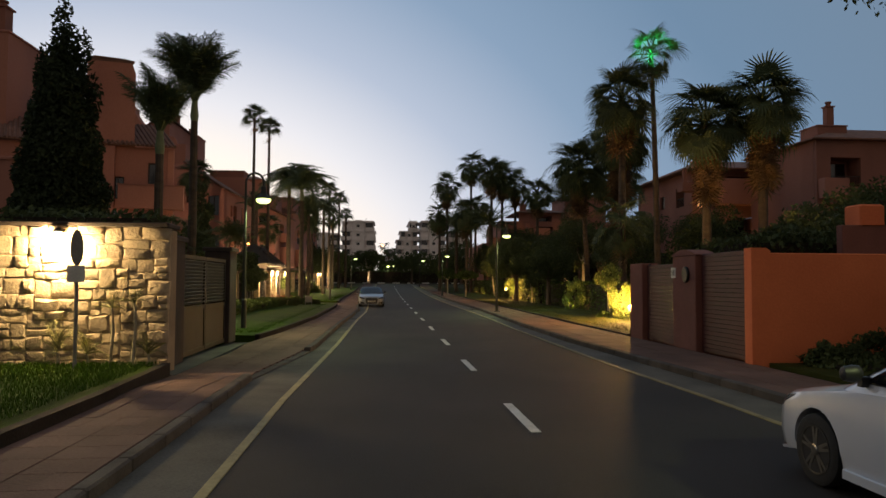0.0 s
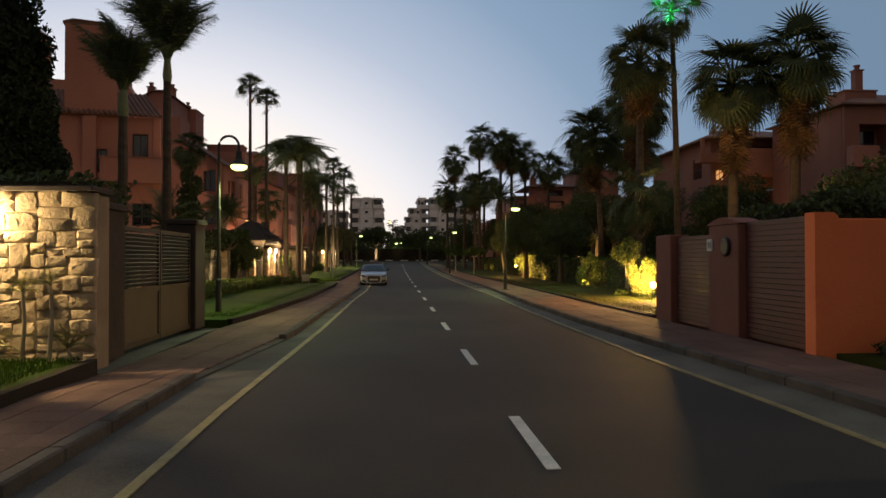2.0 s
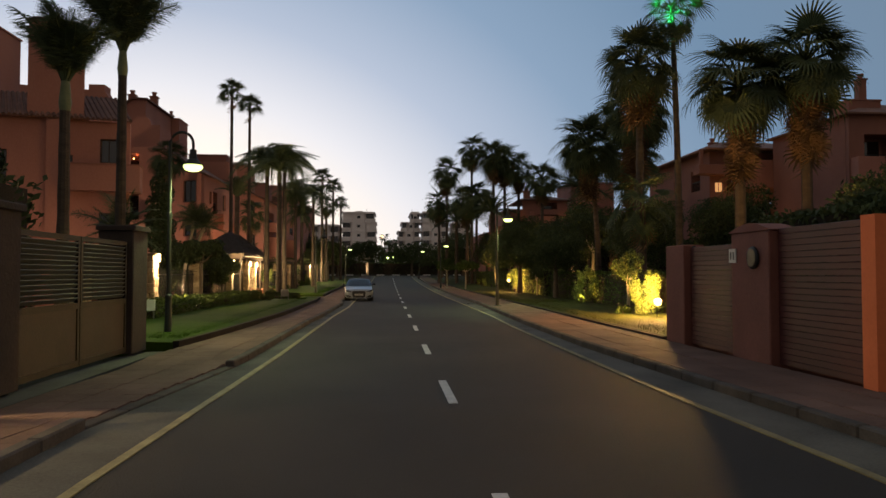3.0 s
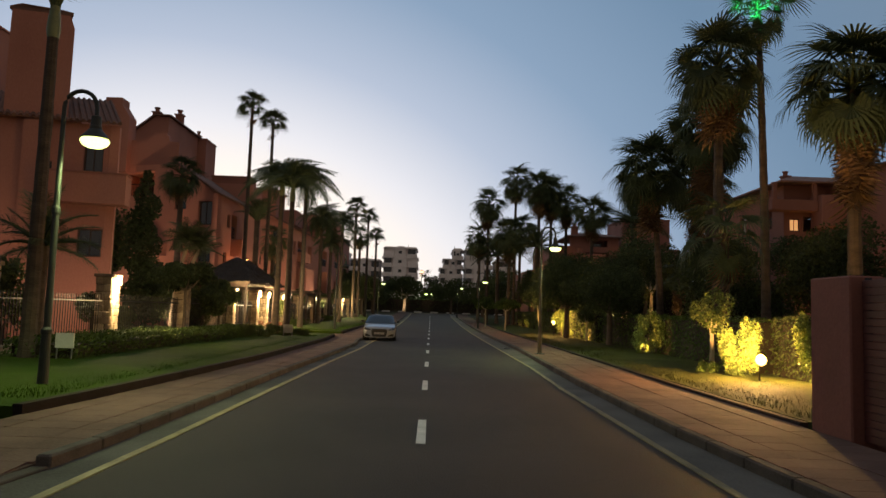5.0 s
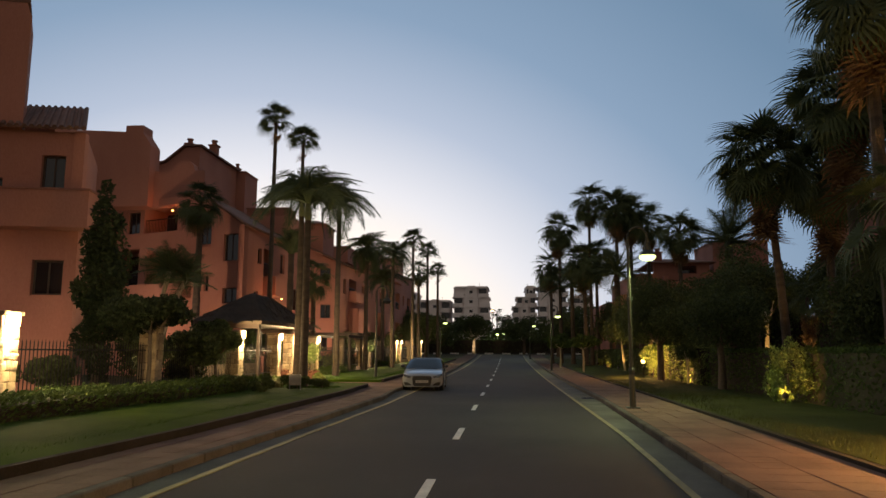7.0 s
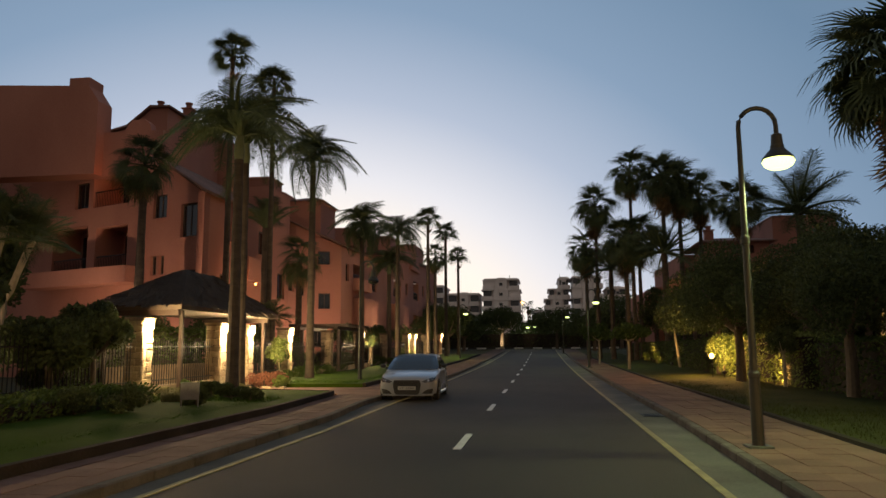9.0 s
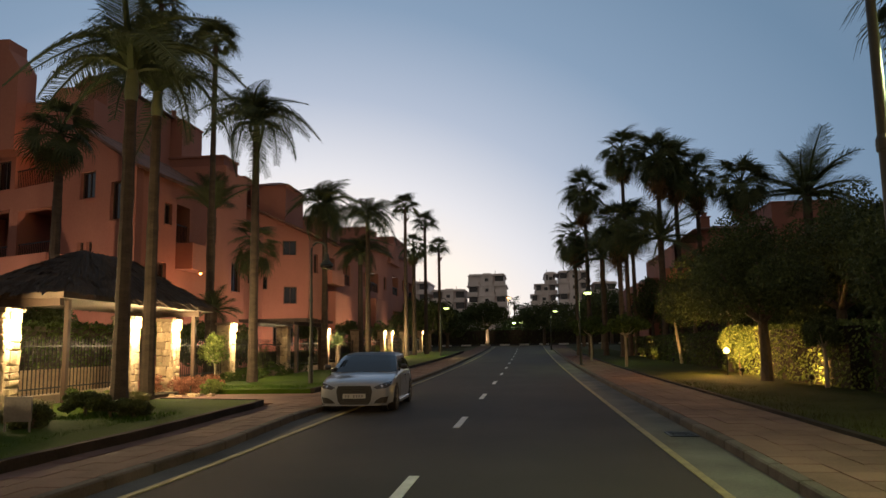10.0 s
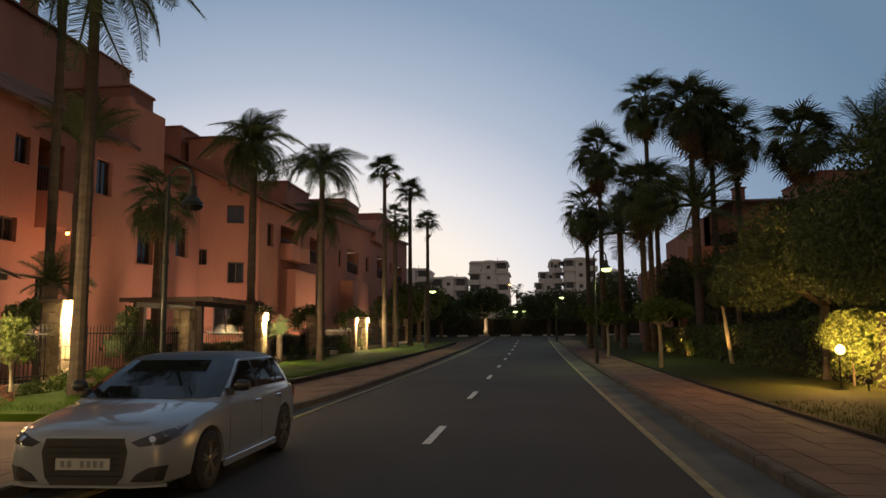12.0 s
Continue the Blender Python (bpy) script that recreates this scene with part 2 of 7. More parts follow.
# ---- mesh helpers ----
class Form:
    """Collects vertices and faces of one part."""

    def __init__(self):
        self.v, self.f = [], []

    def face(self, *pts):
        k = len(self.v)
        self.v += [tuple(p) for p in pts]
        self.f.append(tuple(range(k, k + len(pts))))
        return self

    def box(self, x0, x1, y0, y1, z0, z1, m=None, c=0.0):
        """A box; c chamfers its upright and top edges."""
        if c:
            ring = lambda a, z: [(x0 + a + c, y0 + a, z), (x1 - a - c, y0 + a, z), (x1 - a, y0 + a + c, z), (x1 - a, y1 - a - c, z),
                                 (x1 - a - c, y1 - a, z), (x0 + a + c, y1 - a, z), (x0 + a, y1 - a - c, z), (x0 + a, y0 + a + c, z)]
            return self.stack([ring(0, z0), ring(0, z1 - c), ring(c, z1)], m)
        return self.stack([[(x0, y0, z), (x1, y0, z), (x1, y1, z), (x0, y1, z)] for z in (z0, z1)], m)

    def stack(self, rings, m=None, caps=True):
        """Closed rings of equal count, joined one to the next."""
        k, n = len(self.v), len(rings[0])
        for r in rings:
            self.v += [tuple(m @ Vector(p)) if m else tuple(p) for p in r]
        for i in range(len(rings) - 1):
            for j in range(n):
                a, b = k + i * n + j, k + i * n + (j + 1) % n
                self.f.append((a, b, b + n, a + n))
        if caps:
            self.f.append(tuple(range(k + n - 1, k - 1, -1)))
            e = k + (len(rings) - 1) * n
            self.f.append(tuple(range(e, e + n)))
        return self

    def tube(self, pts, radii, n=10):
        """A tapered round tube along points."""
        pts = [Vector(p) for p in pts]
        if isinstance(radii, (int, float)):
            radii = [radii] * len(pts)
        rings = []
        for i, p in enumerate(pts):
            d = (pts[min(i + 1, len(pts) - 1)] - pts[max(i - 1, 0)]).normalized()
            side = d.cross(Vector((0, 0, 1)) if abs(d.z) < 0.95 else Vector((1, 0, 0))).normalized()
            up = side.cross(d)
            rings.append([p + radii[i] * (math.cos(a) * side + math.sin(a) * up) for a in (2 * math.pi * j / n for j in range(n))])
        return self.stack(rings)

    def lathe(self, profile, n=20, m=None):
        """Rings of (radius, z)."""
        return self.stack([[(r * math.cos(2 * math.pi * j / n), r * math.sin(2 * math.pi * j / n), z) for j in range(n)] for r, z in profile], m)

    def mesh(self, name, material, smooth=False):
        me = bpy.data.meshes.new(name)
        me.from_pydata(self.v, [], self.f)
        me.materials.append(material)
        if smooth:
            me.polygons.foreach_set("use_smooth", [True] * len(me.polygons))
            me.set_sharp_from_angle(angle=radians(45))
        me.update()
        return me


def thing(name, place=(0, 0, 0), turn=0, label="", category="", group="", kind=""):
    """An empty at the base of a thing."""
    ob = new(name)
    ob.empty_display_size = 0.2
    ob.matrix_basis = pose(*place, 0, 0, turn)
    return tagged(ob, label, category, group, kind)


def part(name, form, material, parent=None, label="", m=None, smooth=False):
    data = form.mesh(name, material, smooth) if isinstance(form, Form) else form
    ob = new(name, data)
    ob.parent = parent
    if m:
        ob.matrix_basis = m
    return tagged(ob, label)


def rise(y):
    """The height of the ground along the street."""
    return 0.0 if y < 55 else 1.84e-4 * (min(y, 138) - 55) ** 2


def strip(x0, x1, y0, y1, low, high, step=2.5, wave=0.0, form=None):
    """A slab along the street that follows the ground; low and high over it."""
    f = form or Form()
    n = max(1, round((y1 - y0) / step)) if y1 > 50 else 1
    ys = [y0 + (y1 - y0) * i / n for i in range(n + 1)]
    f.stack([[(x0, y, rise(y) + low), (x1, y, rise(y) + low), (x1, y, rise(y) + high), (x0, y, rise(y) + high)] for y in ys])
    return f


# ---- the street ----
g = Form()
ys = [-400, -60, 0, 30, 55] + [55 + 4 * i for i in range(1, 22)] + [170, 260, 600, 2500]
for i in range(len(ys) - 1):
    for xa, xb in ((-2500, -60), (-60, 0), (0, 60), (60, 2500)):
        g.face((xa, ys[i], rise(ys[i]) - 0.06), (xb, ys[i], rise(ys[i]) - 0.06), (xb, ys[i + 1], rise(ys[i + 1]) - 0.06), (xa, ys[i + 1], rise(ys[i + 1]) - 0.06))
ground = tagged(part("ground", g, GROUND), "dark dry ground under gardens and street", "ground", kind="structure")
END = 134.0


def along(*stops):
    """A line beside the street: x for each y, straight between the stops (y, x)."""
    def x_at(y):
        if y <= stops[0][0]:
            return stops[0][1]
        for (ya, xa), (yb, xb) in zip(stops, stops[1:]):
            if y <= yb:
                return xa + (xb - xa) * (y - ya) / (yb - ya)
        return stops[-1][1]
    return x_at


def ribbon(xa, xb, y0, y1, low, high, step=1.0):
    """A slab between two such lines that follows the ground."""
    n = max(1, round((y1 - y0) / step))
    low, high = (v if callable(v) else (lambda y, v=v: v) for v in (low, high))
    rings = []
    for i in range(n + 1):
        y = y0 + (y1 - y0) * i / n
        rings.append([(xa(y), y, rise(y) + low(y)), (xb(y), y, rise(y) + low(y)), (xb(y), y, rise(y) + high(y)), (xa(y), y, rise(y) + high(y))])
    return Form().stack(rings)


# the street narrows a little on either side past the gates
LINE_L = along((-30, -3.27), (14, -3.25), (23, -3.05), (36, -2.95), (44, -2.76), (52, -2.82), (62, -3.0), (134, -3.1))
LINE_R = along((-30, 3.2), (14, 3.15), (18, 3.03), (30, 3.05), (36, 3.2), (134, 3.2))
KERB_L = along((-30, -4.06), (16, -4.06), (21.5, -3.5), (32, -3.42), (38, -3.27), (46, -3.17), (50, -3.45), (57, -3.42), (63, -3.22), (70, -3.25), (90, -3.5), (134, -3.6))
KERB_R = along((-30, 3.97), (14, 3.95), (24, 3.55), (31, 3.58), (38, 3.76), (46, 3.97), (134, 3.97))
PAVE_L = along((-30, -5.5), (13, -5.45), (16.5, -5.6), (22, -5.3), (25, -5.05), (30, -4.8), (34, -4.64), (47, -4.64), (51, -4.9), (54, -5.0), (65, -5.3), (134, -5.4))
PAVE_R = along((-30, 5.6), (30, 5.6), (44, 5.75), (54, 5.86), (134, 5.9))
shift = lambda line, d: (lambda y: line(y) + d)
f = strip(-3.6, 3.6, -30, END, -0.05, 0.0)
f.box(-60, 60, END, END + 10, rise(END) - 0.05, rise(END))
road = tagged(part("road", f, ASPHALT), "dark grey asphalt street with faint patches", "road", kind="structure")
for line, paint in ((LINE_L, PAINT_Y), (LINE_R, PAINT_Y_WORN)):
    tagged(part("edge_line", ribbon(shift(line, -0.05), shift(line, 0.05), -30, END - 2, -0.02, 0.012), paint), "worn yellow edge line painted on asphalt", "road marking", kind="structure")
dash = Form().box(-0.06, 0.06, 0, 1.95, -0.01, 0.006)
dash_mesh = dash.mesh("lane_dash", PAINT_W)
for y in (0.3, 5.9, 11.5, 17.25, 22.9, 29.0, 35.2, 41.95, 48.7, 55.5, 62.5, 69.6, 76.7, 83.8, 90.9, 98.0, 105.1, 112.2, 119.3):
    ob = tagged(new("lane_dash", dash_mesh), "worn white dash of the centre line", "road marking", "centre line dashes", "structure")
    ob.matrix_basis = pose(0, y, rise(y + 1) + 0.002, math.degrees(math.atan((rise(y + 2) - rise(y)) / 2)))

# ---- pavements, kerbs and gutters ----
stone = Form().box(-0.08, 0.08, 0.006, 0.994, -0.05, 0.135, c=0.02).mesh("kerb_stone", KERB)
low_stone = Form().box(-0.08, 0.08, 0.006, 0.994, -0.05, 0.035, c=0.012).mesh("low_kerb_stone", KERB)
slab = Form().box(0.003, 0.997, 0.003, 0.497, 0.10, 0.13, c=0.005).mesh("paver", PAVER)
for side, line, edge, inner in ((-1, LINE_L, KERB_L, PAVE_L), (1, LINE_R, KERB_R, PAVE_R)):
    a, b = (edge, shift(line, -0.05)) if side < 0 else (shift(line, 0.05), edge)
    gut = tagged(part("gutter", ribbon(a, b, -30, END - 2, -0.05, 0.008), CONCRETE), "pale concrete gutter strip beside the kerb", "gutter", kind="structure")
    kerb = tagged(thing("kerb"), "row of worn grey kerb stones", "kerb", kind="structure")
    for i in range(-4, 100):
        y = i * 1.0
        dropped = side < 0 and 16 <= i < 21
        turn = -math.degrees(math.atan(edge(y + 1) - edge(y)))
        part("kerb_stone", low_stone if dropped else stone, KERB, kerb, m=pose(edge(y) + 0.08 * side, y, rise(y), math.degrees(math.atan(rise(y + 1) - rise(y))), 0, turn))
    part("kerb_far", ribbon(shift(edge, min(0, side * 0.16)), shift(edge, max(0, side * 0.16)), 100, END - 2, -0.05, 0.135), KERB, kerb)
    a, b = (inner, shift(edge, -0.15)) if side < 0 else (shift(edge, 0.15), inner)
    dip = (lambda y: min(0.112, max(0.028, 0.112 - 0.05 * (y - 14.4), 0.028 + 0.05 * (y - 20.6)))) if side < 0 else 0.112
    pave = tagged(part("pavement", ribbon(a, b, -30, END - 2, -0.05, dip), MORTAR), "pavement of reddish pavers with dark joints", "pavement", kind="structure")
    level = dip if side < 0 else (lambda y: 0.112)
    rest = []
    for i in range(-20, 190):
        y = 0.5 * i
        wide = (b(y) - a(y) - 0.02) / 4
        for j in range(4):
            h = 0.004 * math.sin(i * 12.9 + j * 78.2 + side)
            if 5 <= i < 75:
                tip = math.degrees(math.atan((level(y + 0.5) - level(y)) / 0.5))
                part("paver", slab, PAVER, pave, m=pose(a(y) + 0.01 + wide * j, y, level(y) - 0.112 + h, tip) @ Matrix.Diagonal((wide, 1, 1, 1)))
            else:
                x = a(y) + 0.01 + wide * j
                rest.append((x + 0.006, x + wide - 0.006, y + 0.006, y + 0.494, rise(y) + 0.10, rise(y) + 0.13 + 0.003 * math.sin(i * 5.1 + j * 3)))
    f = Form()
    for c in rest:
        f.box(*c)
    tagged(part("far_pavers", f, PAVER_JOINED, pave), kind="stuff")

# drain gratings by the right kerb
for y in (47.6,):
    d = thing("drain_grate", (3.72, y, 0.009), label="black iron drain grating set in the gutter", category="drain")
    part("frame", Form().box(-0.22, 0.22, -0.3, -0.26, 0, 0.012).box(-0.22, 0.22, 0.26, 0.3, 0, 0.012).box(-0.22, -0.18, -0.26, 0.26, 0, 0.012).box(0.18, 0.22, -0.26, 0.26, 0, 0.012), IRON, d)
    for k in range(8):
        part("bar", Form().box(-0.18, 0.18, -0.24 + 0.065 * k, -0.21 + 0.065 * k, 0, 0.01), IRON, d)

# ---- lawns ----
def lawn(x0, x1, y0, y1, high=0.17, crown=0.12, label="mown green lawn with a slightly raised middle", material=None):
    f = Form()
    nx, ny = max(3, int((x1 - x0) / 0.6)), max(4, int((y1 - y0) / 0.9))
    at = lambda i, j: (x0 + (x1 - x0) * i / nx, y0 + (y1 - y0) * j / ny)
    for j in range(ny + 1):
        for i in range(nx + 1):
            x, y = at(i, j)
            s = min(1, min(i, nx - i) / 2.5) * min(1, min(j, ny - j) / 2.5)
            f.v.append((x, y, rise(y) + high + crown * s + (0.03 * noise.noise((x * 0.6, y * 0.6, 3)) if s else 0)))
    for j in range(ny):
        for i in range(nx):
            k = j * (nx + 1) + i
            f.f.append((k, k + 1, k + nx + 2, k + nx + 1))
    # the edge turns down to the ground
    rim = [i for i in range(nx + 1)] + [(j + 1) * (nx + 1) - 1 for j in range(1, ny + 1)] + [ny * (nx + 1) + i for i in range(nx - 1, -1, -1)] + [j * (nx + 1) for j in range(ny - 1, 0, -1)]
    k = len(f.v)
    f.v += [(f.v[i][0], f.v[i][1], rise(f.v[i][1]) - 0.05) for i in rim]
    for a in range(len(rim)):
        b = (a + 1) % len(rim)
        f.f.append((rim[b], rim[a], k + a, k + b))
    ob = tagged(part("lawn", f, material or GRASS, smooth=True), label, "lawn", kind="structure")
    return ob


def lawn_edge(line, y0, y1, high=0.265):
    return tagged(part("lawn_edging", ribbon(shift(line, -0.13), line, y0, y1, -0.05, high), EDGING), "dark upright stone edging that holds the raised lawn", "edging", kind="structure")


def lawn_by(line, far, y0, y1, high=0.24, crown=0.1, label="mown green lawn held up by dark edging"):
    """A lawn between a line beside the street and x = far, a little raised in its middle."""
    f = Form()
    nx, ny = 8, max(4, int((y1 - y0) / 0.8))
    for j in range(ny + 1):
        y = y0 + (y1 - y0) * j / ny
        for i in range(nx + 1):
            x = line(y) - 0.12 + (far - line(y) + 0.12) * (i / nx) ** 1.3
            s = min(1, i / 3) * min(1, min(j, ny - j) / 2.5)
            f.v.append((x, y, rise(y) + high + crown * s + 0.025 * noise.noise((x * 0.9, y * 0.6, 3))))
    for j in range(ny):
        for i in range(nx):
            k = j * (nx + 1) + i
            f.f.append((k, k + nx + 1, k + nx + 2, k + 1))
    for j in (0, ny):
        row = [j * (nx + 1) + i for i in range(nx + 1)]
        k = len(f.v)
        f.v += [(f.v[i][0], f.v[i][1], rise(f.v[i][1]) - 0.05) for i in row]
        for i in range(nx):
            f.f.append((row[i], row[i + 1], k + i + 1, k + i))
    return tagged(part("lawn", f, GRASS, smooth=True), label, "lawn", kind="structure")


TIP = along((48.6, -4.75), (51.4, -4.85), (52.5, -5.0), (53.0, -5.5), (53.3, -7.0), (53.4, -9.0))
lawn_by(PAVE_L, -13.5, 5.0, 16.5, crown=0.04, label="bright green lawn before the stone wall, lit by its lamp")
lawn_by(PAVE_L, -9.7, 23.4, 48.6)
lawn_by(TIP, -9.7, 48.6, 53.35, crown=0.05, label="rounded end of the lawn beside the entrance path")
lawn_by(PAVE_L, -9.2, 56.8, 110, crown=0.08)
# right-hand lawns and bed in the duller copy, to look less lit
lawn(5.82, 9.6, 24.6, 46.0, crown=0.06, label="olive lawn, dimmed in its colour, between pavement and lit hedge", material=GRASS_DIM)
lawn(5.97, 9.6, 46.05, 112, crown=0.06, label="olive lawn, dimmed in its colour, between pavement and lit hedge", material=GRASS_DIM)
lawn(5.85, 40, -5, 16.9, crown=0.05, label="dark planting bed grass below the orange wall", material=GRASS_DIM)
for line, y0, y1 in ((PAVE_L, 5, 16.5), (PAVE_L, 23.4, 48.6), (TIP, 48.6, 53.35), (PAVE_L, 56.8, 110)):
    lawn_edge(line, y0, y1)
lawn_edge(shift(PAVE_R, 0.13), 24.6, 112, 0.18)
tagged(part("planting_bed", strip(-14.5, -9.3, 23.4, 112, -0.05, 0.2), SOIL), "dark soil of the garden beds", "planting bed", kind="structure")
tagged(part("entrance_path", strip(-12, -4.9, 53.2, 56.75, -0.05, 0.115), PAVER_JOINED), "lit reddish paved path to the entrance hut", "path", kind="structure")
tagged(part("gate_apron", strip(-6.0, -5.5, 16.5, 23.4, -0.05, 0.05), CONCRETE), "concrete threshold before the dark gates", "threshold", kind="structure")

rnd = random.Random(5)
def blades(areas, count, tall, high):
    f = Form()
    weights = [(b - a) * (d - c) for a, b, c, d in areas]
    for _ in range(count):
        a, b, c, d = rnd.choices(areas, weights)[0]
        x, y = rnd.uniform(a, b), rnd.uniform(c, d)
        t, h = rnd.uniform(0, math.pi), tall * rnd.uniform(0.6, 1.3)
        dx, dy = 0.008 * math.cos(t), 0.008 * math.sin(t)
        z = rise(y) + high
        f.face((x - dx, y - dy, z), (x + dx, y + dy, z), (x + rnd.uniform(-0.03, 0.03), y + rnd.uniform(-0.03, 0.03), z + 0.05 + h))
    return f


tagged(part("grass_blades", blades([(-12, -5.75, 9, 16.4)], 30000, 0.02, 0.27), BLADE), "short grass blades standing in the lawn", "grass", kind="stuff")
tagged(part("grass_blades", blades([(-7.4, -5.3, 24, 49), (-8.5, -5.5, 57, 75)], 26000, 0.02, 0.26), BLADE), "short grass blades along the lawn edges", "grass", kind="stuff")
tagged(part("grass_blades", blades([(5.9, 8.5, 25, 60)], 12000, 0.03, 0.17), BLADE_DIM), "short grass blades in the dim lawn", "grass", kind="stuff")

# ---- street lamps ----
def street_lamp(x, y, lit=True, arm=0.53, watts=240):
    z = rise(y) + 0.13
    t = thing("street_lamp", (x, y, z), label="dark green swan-neck street lamp" + (", lit greenish yellow" if lit else ", not lit"), category="street lamp", group="street lamps")
    part("base_plate", Form().box(-0.17, 0.17, -0.17, 0.17, 0, 0.03, c=0.01), POST, t)
    part("base", Form().lathe([(0.085, 0.03), (0.08, 0.5), (0.072, 0.95), (0.082, 0.97), (0.082, 1.02), (0.055, 1.06)], 16), POST, t, smooth=False)
    r = arm / 2
    pts = [(0, 0, 1.0), (0, 0, 2.9), (0, 0, 4.62)] + [(r - r * math.cos(a), 0, 4.62 + r * 1.05 * math.sin(a)) for a in [math.pi * k / 10 for k in range(1, 11)]] + [(arm, 0, 4.48)]
    part("pole", Form().tube(pts, [0.055, 0.05] + [0.034] * (len(pts) - 2), 12), POST, t, smooth=True)
    part("collar", Form().lathe([(0.06, 2.86), (0.066, 2.88), (0.066, 2.96), (0.05, 3.0)], 14), POST, t)
    part("hood", Form().lathe([(0.03, 4.5), (0.075, 4.48), (0.085, 4.33), (0.095, 4.31), (0.095, 4.27), (0.14, 4.22), (0.22, 4.13), (0.225, 4.11), (0.20, 4.11), (0.06, 4.2)], 20, pose(arm, 0, 0)), POST, t, smooth=False)
    part("lamp_glass", Form().lathe([(0.02, 3.96), (0.12, 3.97), (0.19, 4.01), (0.225, 4.07), (0.20, 4.12)], 20, pose(arm, 0, 0)), STREET_GLOW if lit else WINDOW, t, "glowing yellow-green lens" if lit else "dark lens")
    if lit:
        lamp_light("street_lamp_light", (x + arm, y, z + 3.86), watts, GREENISH, 0.12, (x + arm, y, 0), 150, 0.5)
    return t


street_lamp(-6.0, 25.4, watts=330)
street_lamp(4.29, 41.58, watts=420)
street_lamp(4.25, 77.3)
street_lamp(3.7, 113, arm=0.53)
street_lamp(-5.9, 59.1, lit=False)
street_lamp(-5.9, 95.0)
street_lamp(4.3, 4.6, watts=600)

# ---- stone wall with its lamp ----
def rough_stone(seed):
    r = random.Random(seed)
    f = Form()
    j = lambda a: r.uniform(-a, a)
    def ring(a, y, wob):
        return [(0.5 + sx * (0.5 - a) + j(wob), y + j(wob * 0.9), 0.5 + sz * (0.5 - b_) + j(wob)) for sx, sz, b_ in ((-1, -1, a + 0.05), (0, -1, a), (1, -1, a + 0.05), (1, 0, a), (1, 1, a + 0.05), (0, 1, a), (-1, 1, a + 0.05), (-1, 0, a))]
    f.stack([ring(0.0, 0.5, 0), ring(-0.005, 0.06, 0.02), ring(0.035, -0.10, 0.05), ring(0.12, -0.22, 0.085), ring(0.3, -0.27, 0.11)])
    return f


STONES = [rough_stone(k).mesh("stone", STONE, True) for k in range(14)]


def stone_face(parent, meshes, x0, x1, z0, z1, row, seed, m, wide=(0.2, 0.5), depth=0.18):
    """Courses of uneven stones over a face that looks to -y; m places it."""
    r = random.Random(seed)
    z = z0
    while z < z1 - 0.05:
        h = min(row * r.uniform(0.6, 1.5), z1 - z)
        if z1 - z - h < 0.1:
            h = z1 - z
        x = x0
        while x < x1 - 0.02:
            w = min(r.uniform(*wide), x1 - x)
            if x1 - x - w < 0.12:
                w = x1 - x
            dz, tilt = r.uniform(-0.12, 0.12) * h, r.uniform(-4, 4)
            pieces = ((z, h),) if h < row * 1.0 or r.random() < 0.62 else ((z, h * 0.5 + dz), (z + h * 0.5 + dz, h * 0.5 - dz))
            for za, hh in pieces:
                part("stone", r.choice(meshes), None, parent, m=m @ pose(x + 0.004, 0, za + 0.004, 0, tilt, 0) @ Matrix.Diagonal((w + 0.012, depth * r.uniform(0.5, 1.5), hh + 0.012, 1)))
            x += w
        z += h


wall = tagged(thing("wall_stone"), "honey-coloured rubble stone garden wall lit by a lamp", "wall", kind="structure")
part("core", Form().box(-13.5, -5.75, 16.682, 17.3, -0.05, 2.68), SAND_MORTAR, wall)
edges = [-11.2, -10.3, -9.15, -8.2, -7.35, -6.55, -5.72]
for k, (a, b) in enumerate(zip(edges, edges[1:])):
    stone_face(wall, STONES, a, b, 0.12, 1.0 + 0.1 * (k % 3), 0.19, 5 + k, pose(0, 16.68, 0), (0.17, 0.5), 0.13)
    stone_face(wall, STONES, a + 0.12 * (k % 2), b + 0.12 * ((k + 1) % 2) * (b < -6), 1.0 + 0.1 * (k % 3), 1.95 - 0.08 * (k % 2), 0.24, 25 + k, pose(0, 16.68, 0), (0.17, 0.45), 0.13)
    stone_face(wall, STONES, a, b, 1.95 - 0.08 * (k % 2), 2.72, 0.25, 45 + k, pose(0, 16.68, 0), (0.2, 0.5), 0.13)
part("coping", Form().box(-13.5, -5.7, 16.55, 17.35, 2.72, 2.80, c=0.02), PIER_DARK, wall)
w = thing("wall_lamp", (-7.6, 16.62, 2.5), label="small lit lantern fixed under the coping of the stone wall", category="wall lamp")
part("bracket", Form().box(-0.05, 0.05, -0.10, 0.04, 0.12, 0.18, c=0.01), IRON, w)
part("hood", Form().lathe([(0.02, 0.18), (0.09, 0.13), (0.10, 0.10)], 14, pose(0, -0.12, 0)), IRON, w)
part("bulb", Form().lathe([(0.02, -0.02), (0.07, 0.0), (0.08, 0.06), (0.06, 0.1)], 14, pose(0, -0.12, 0)), glow("wall_lamp_glass", (1, 0.8, 0.4), 14), w, "glowing yellow glass")
lamp_light("wall_lamp_light", (-7.6, 16.40, 2.36), 430, WARM, 0.06)

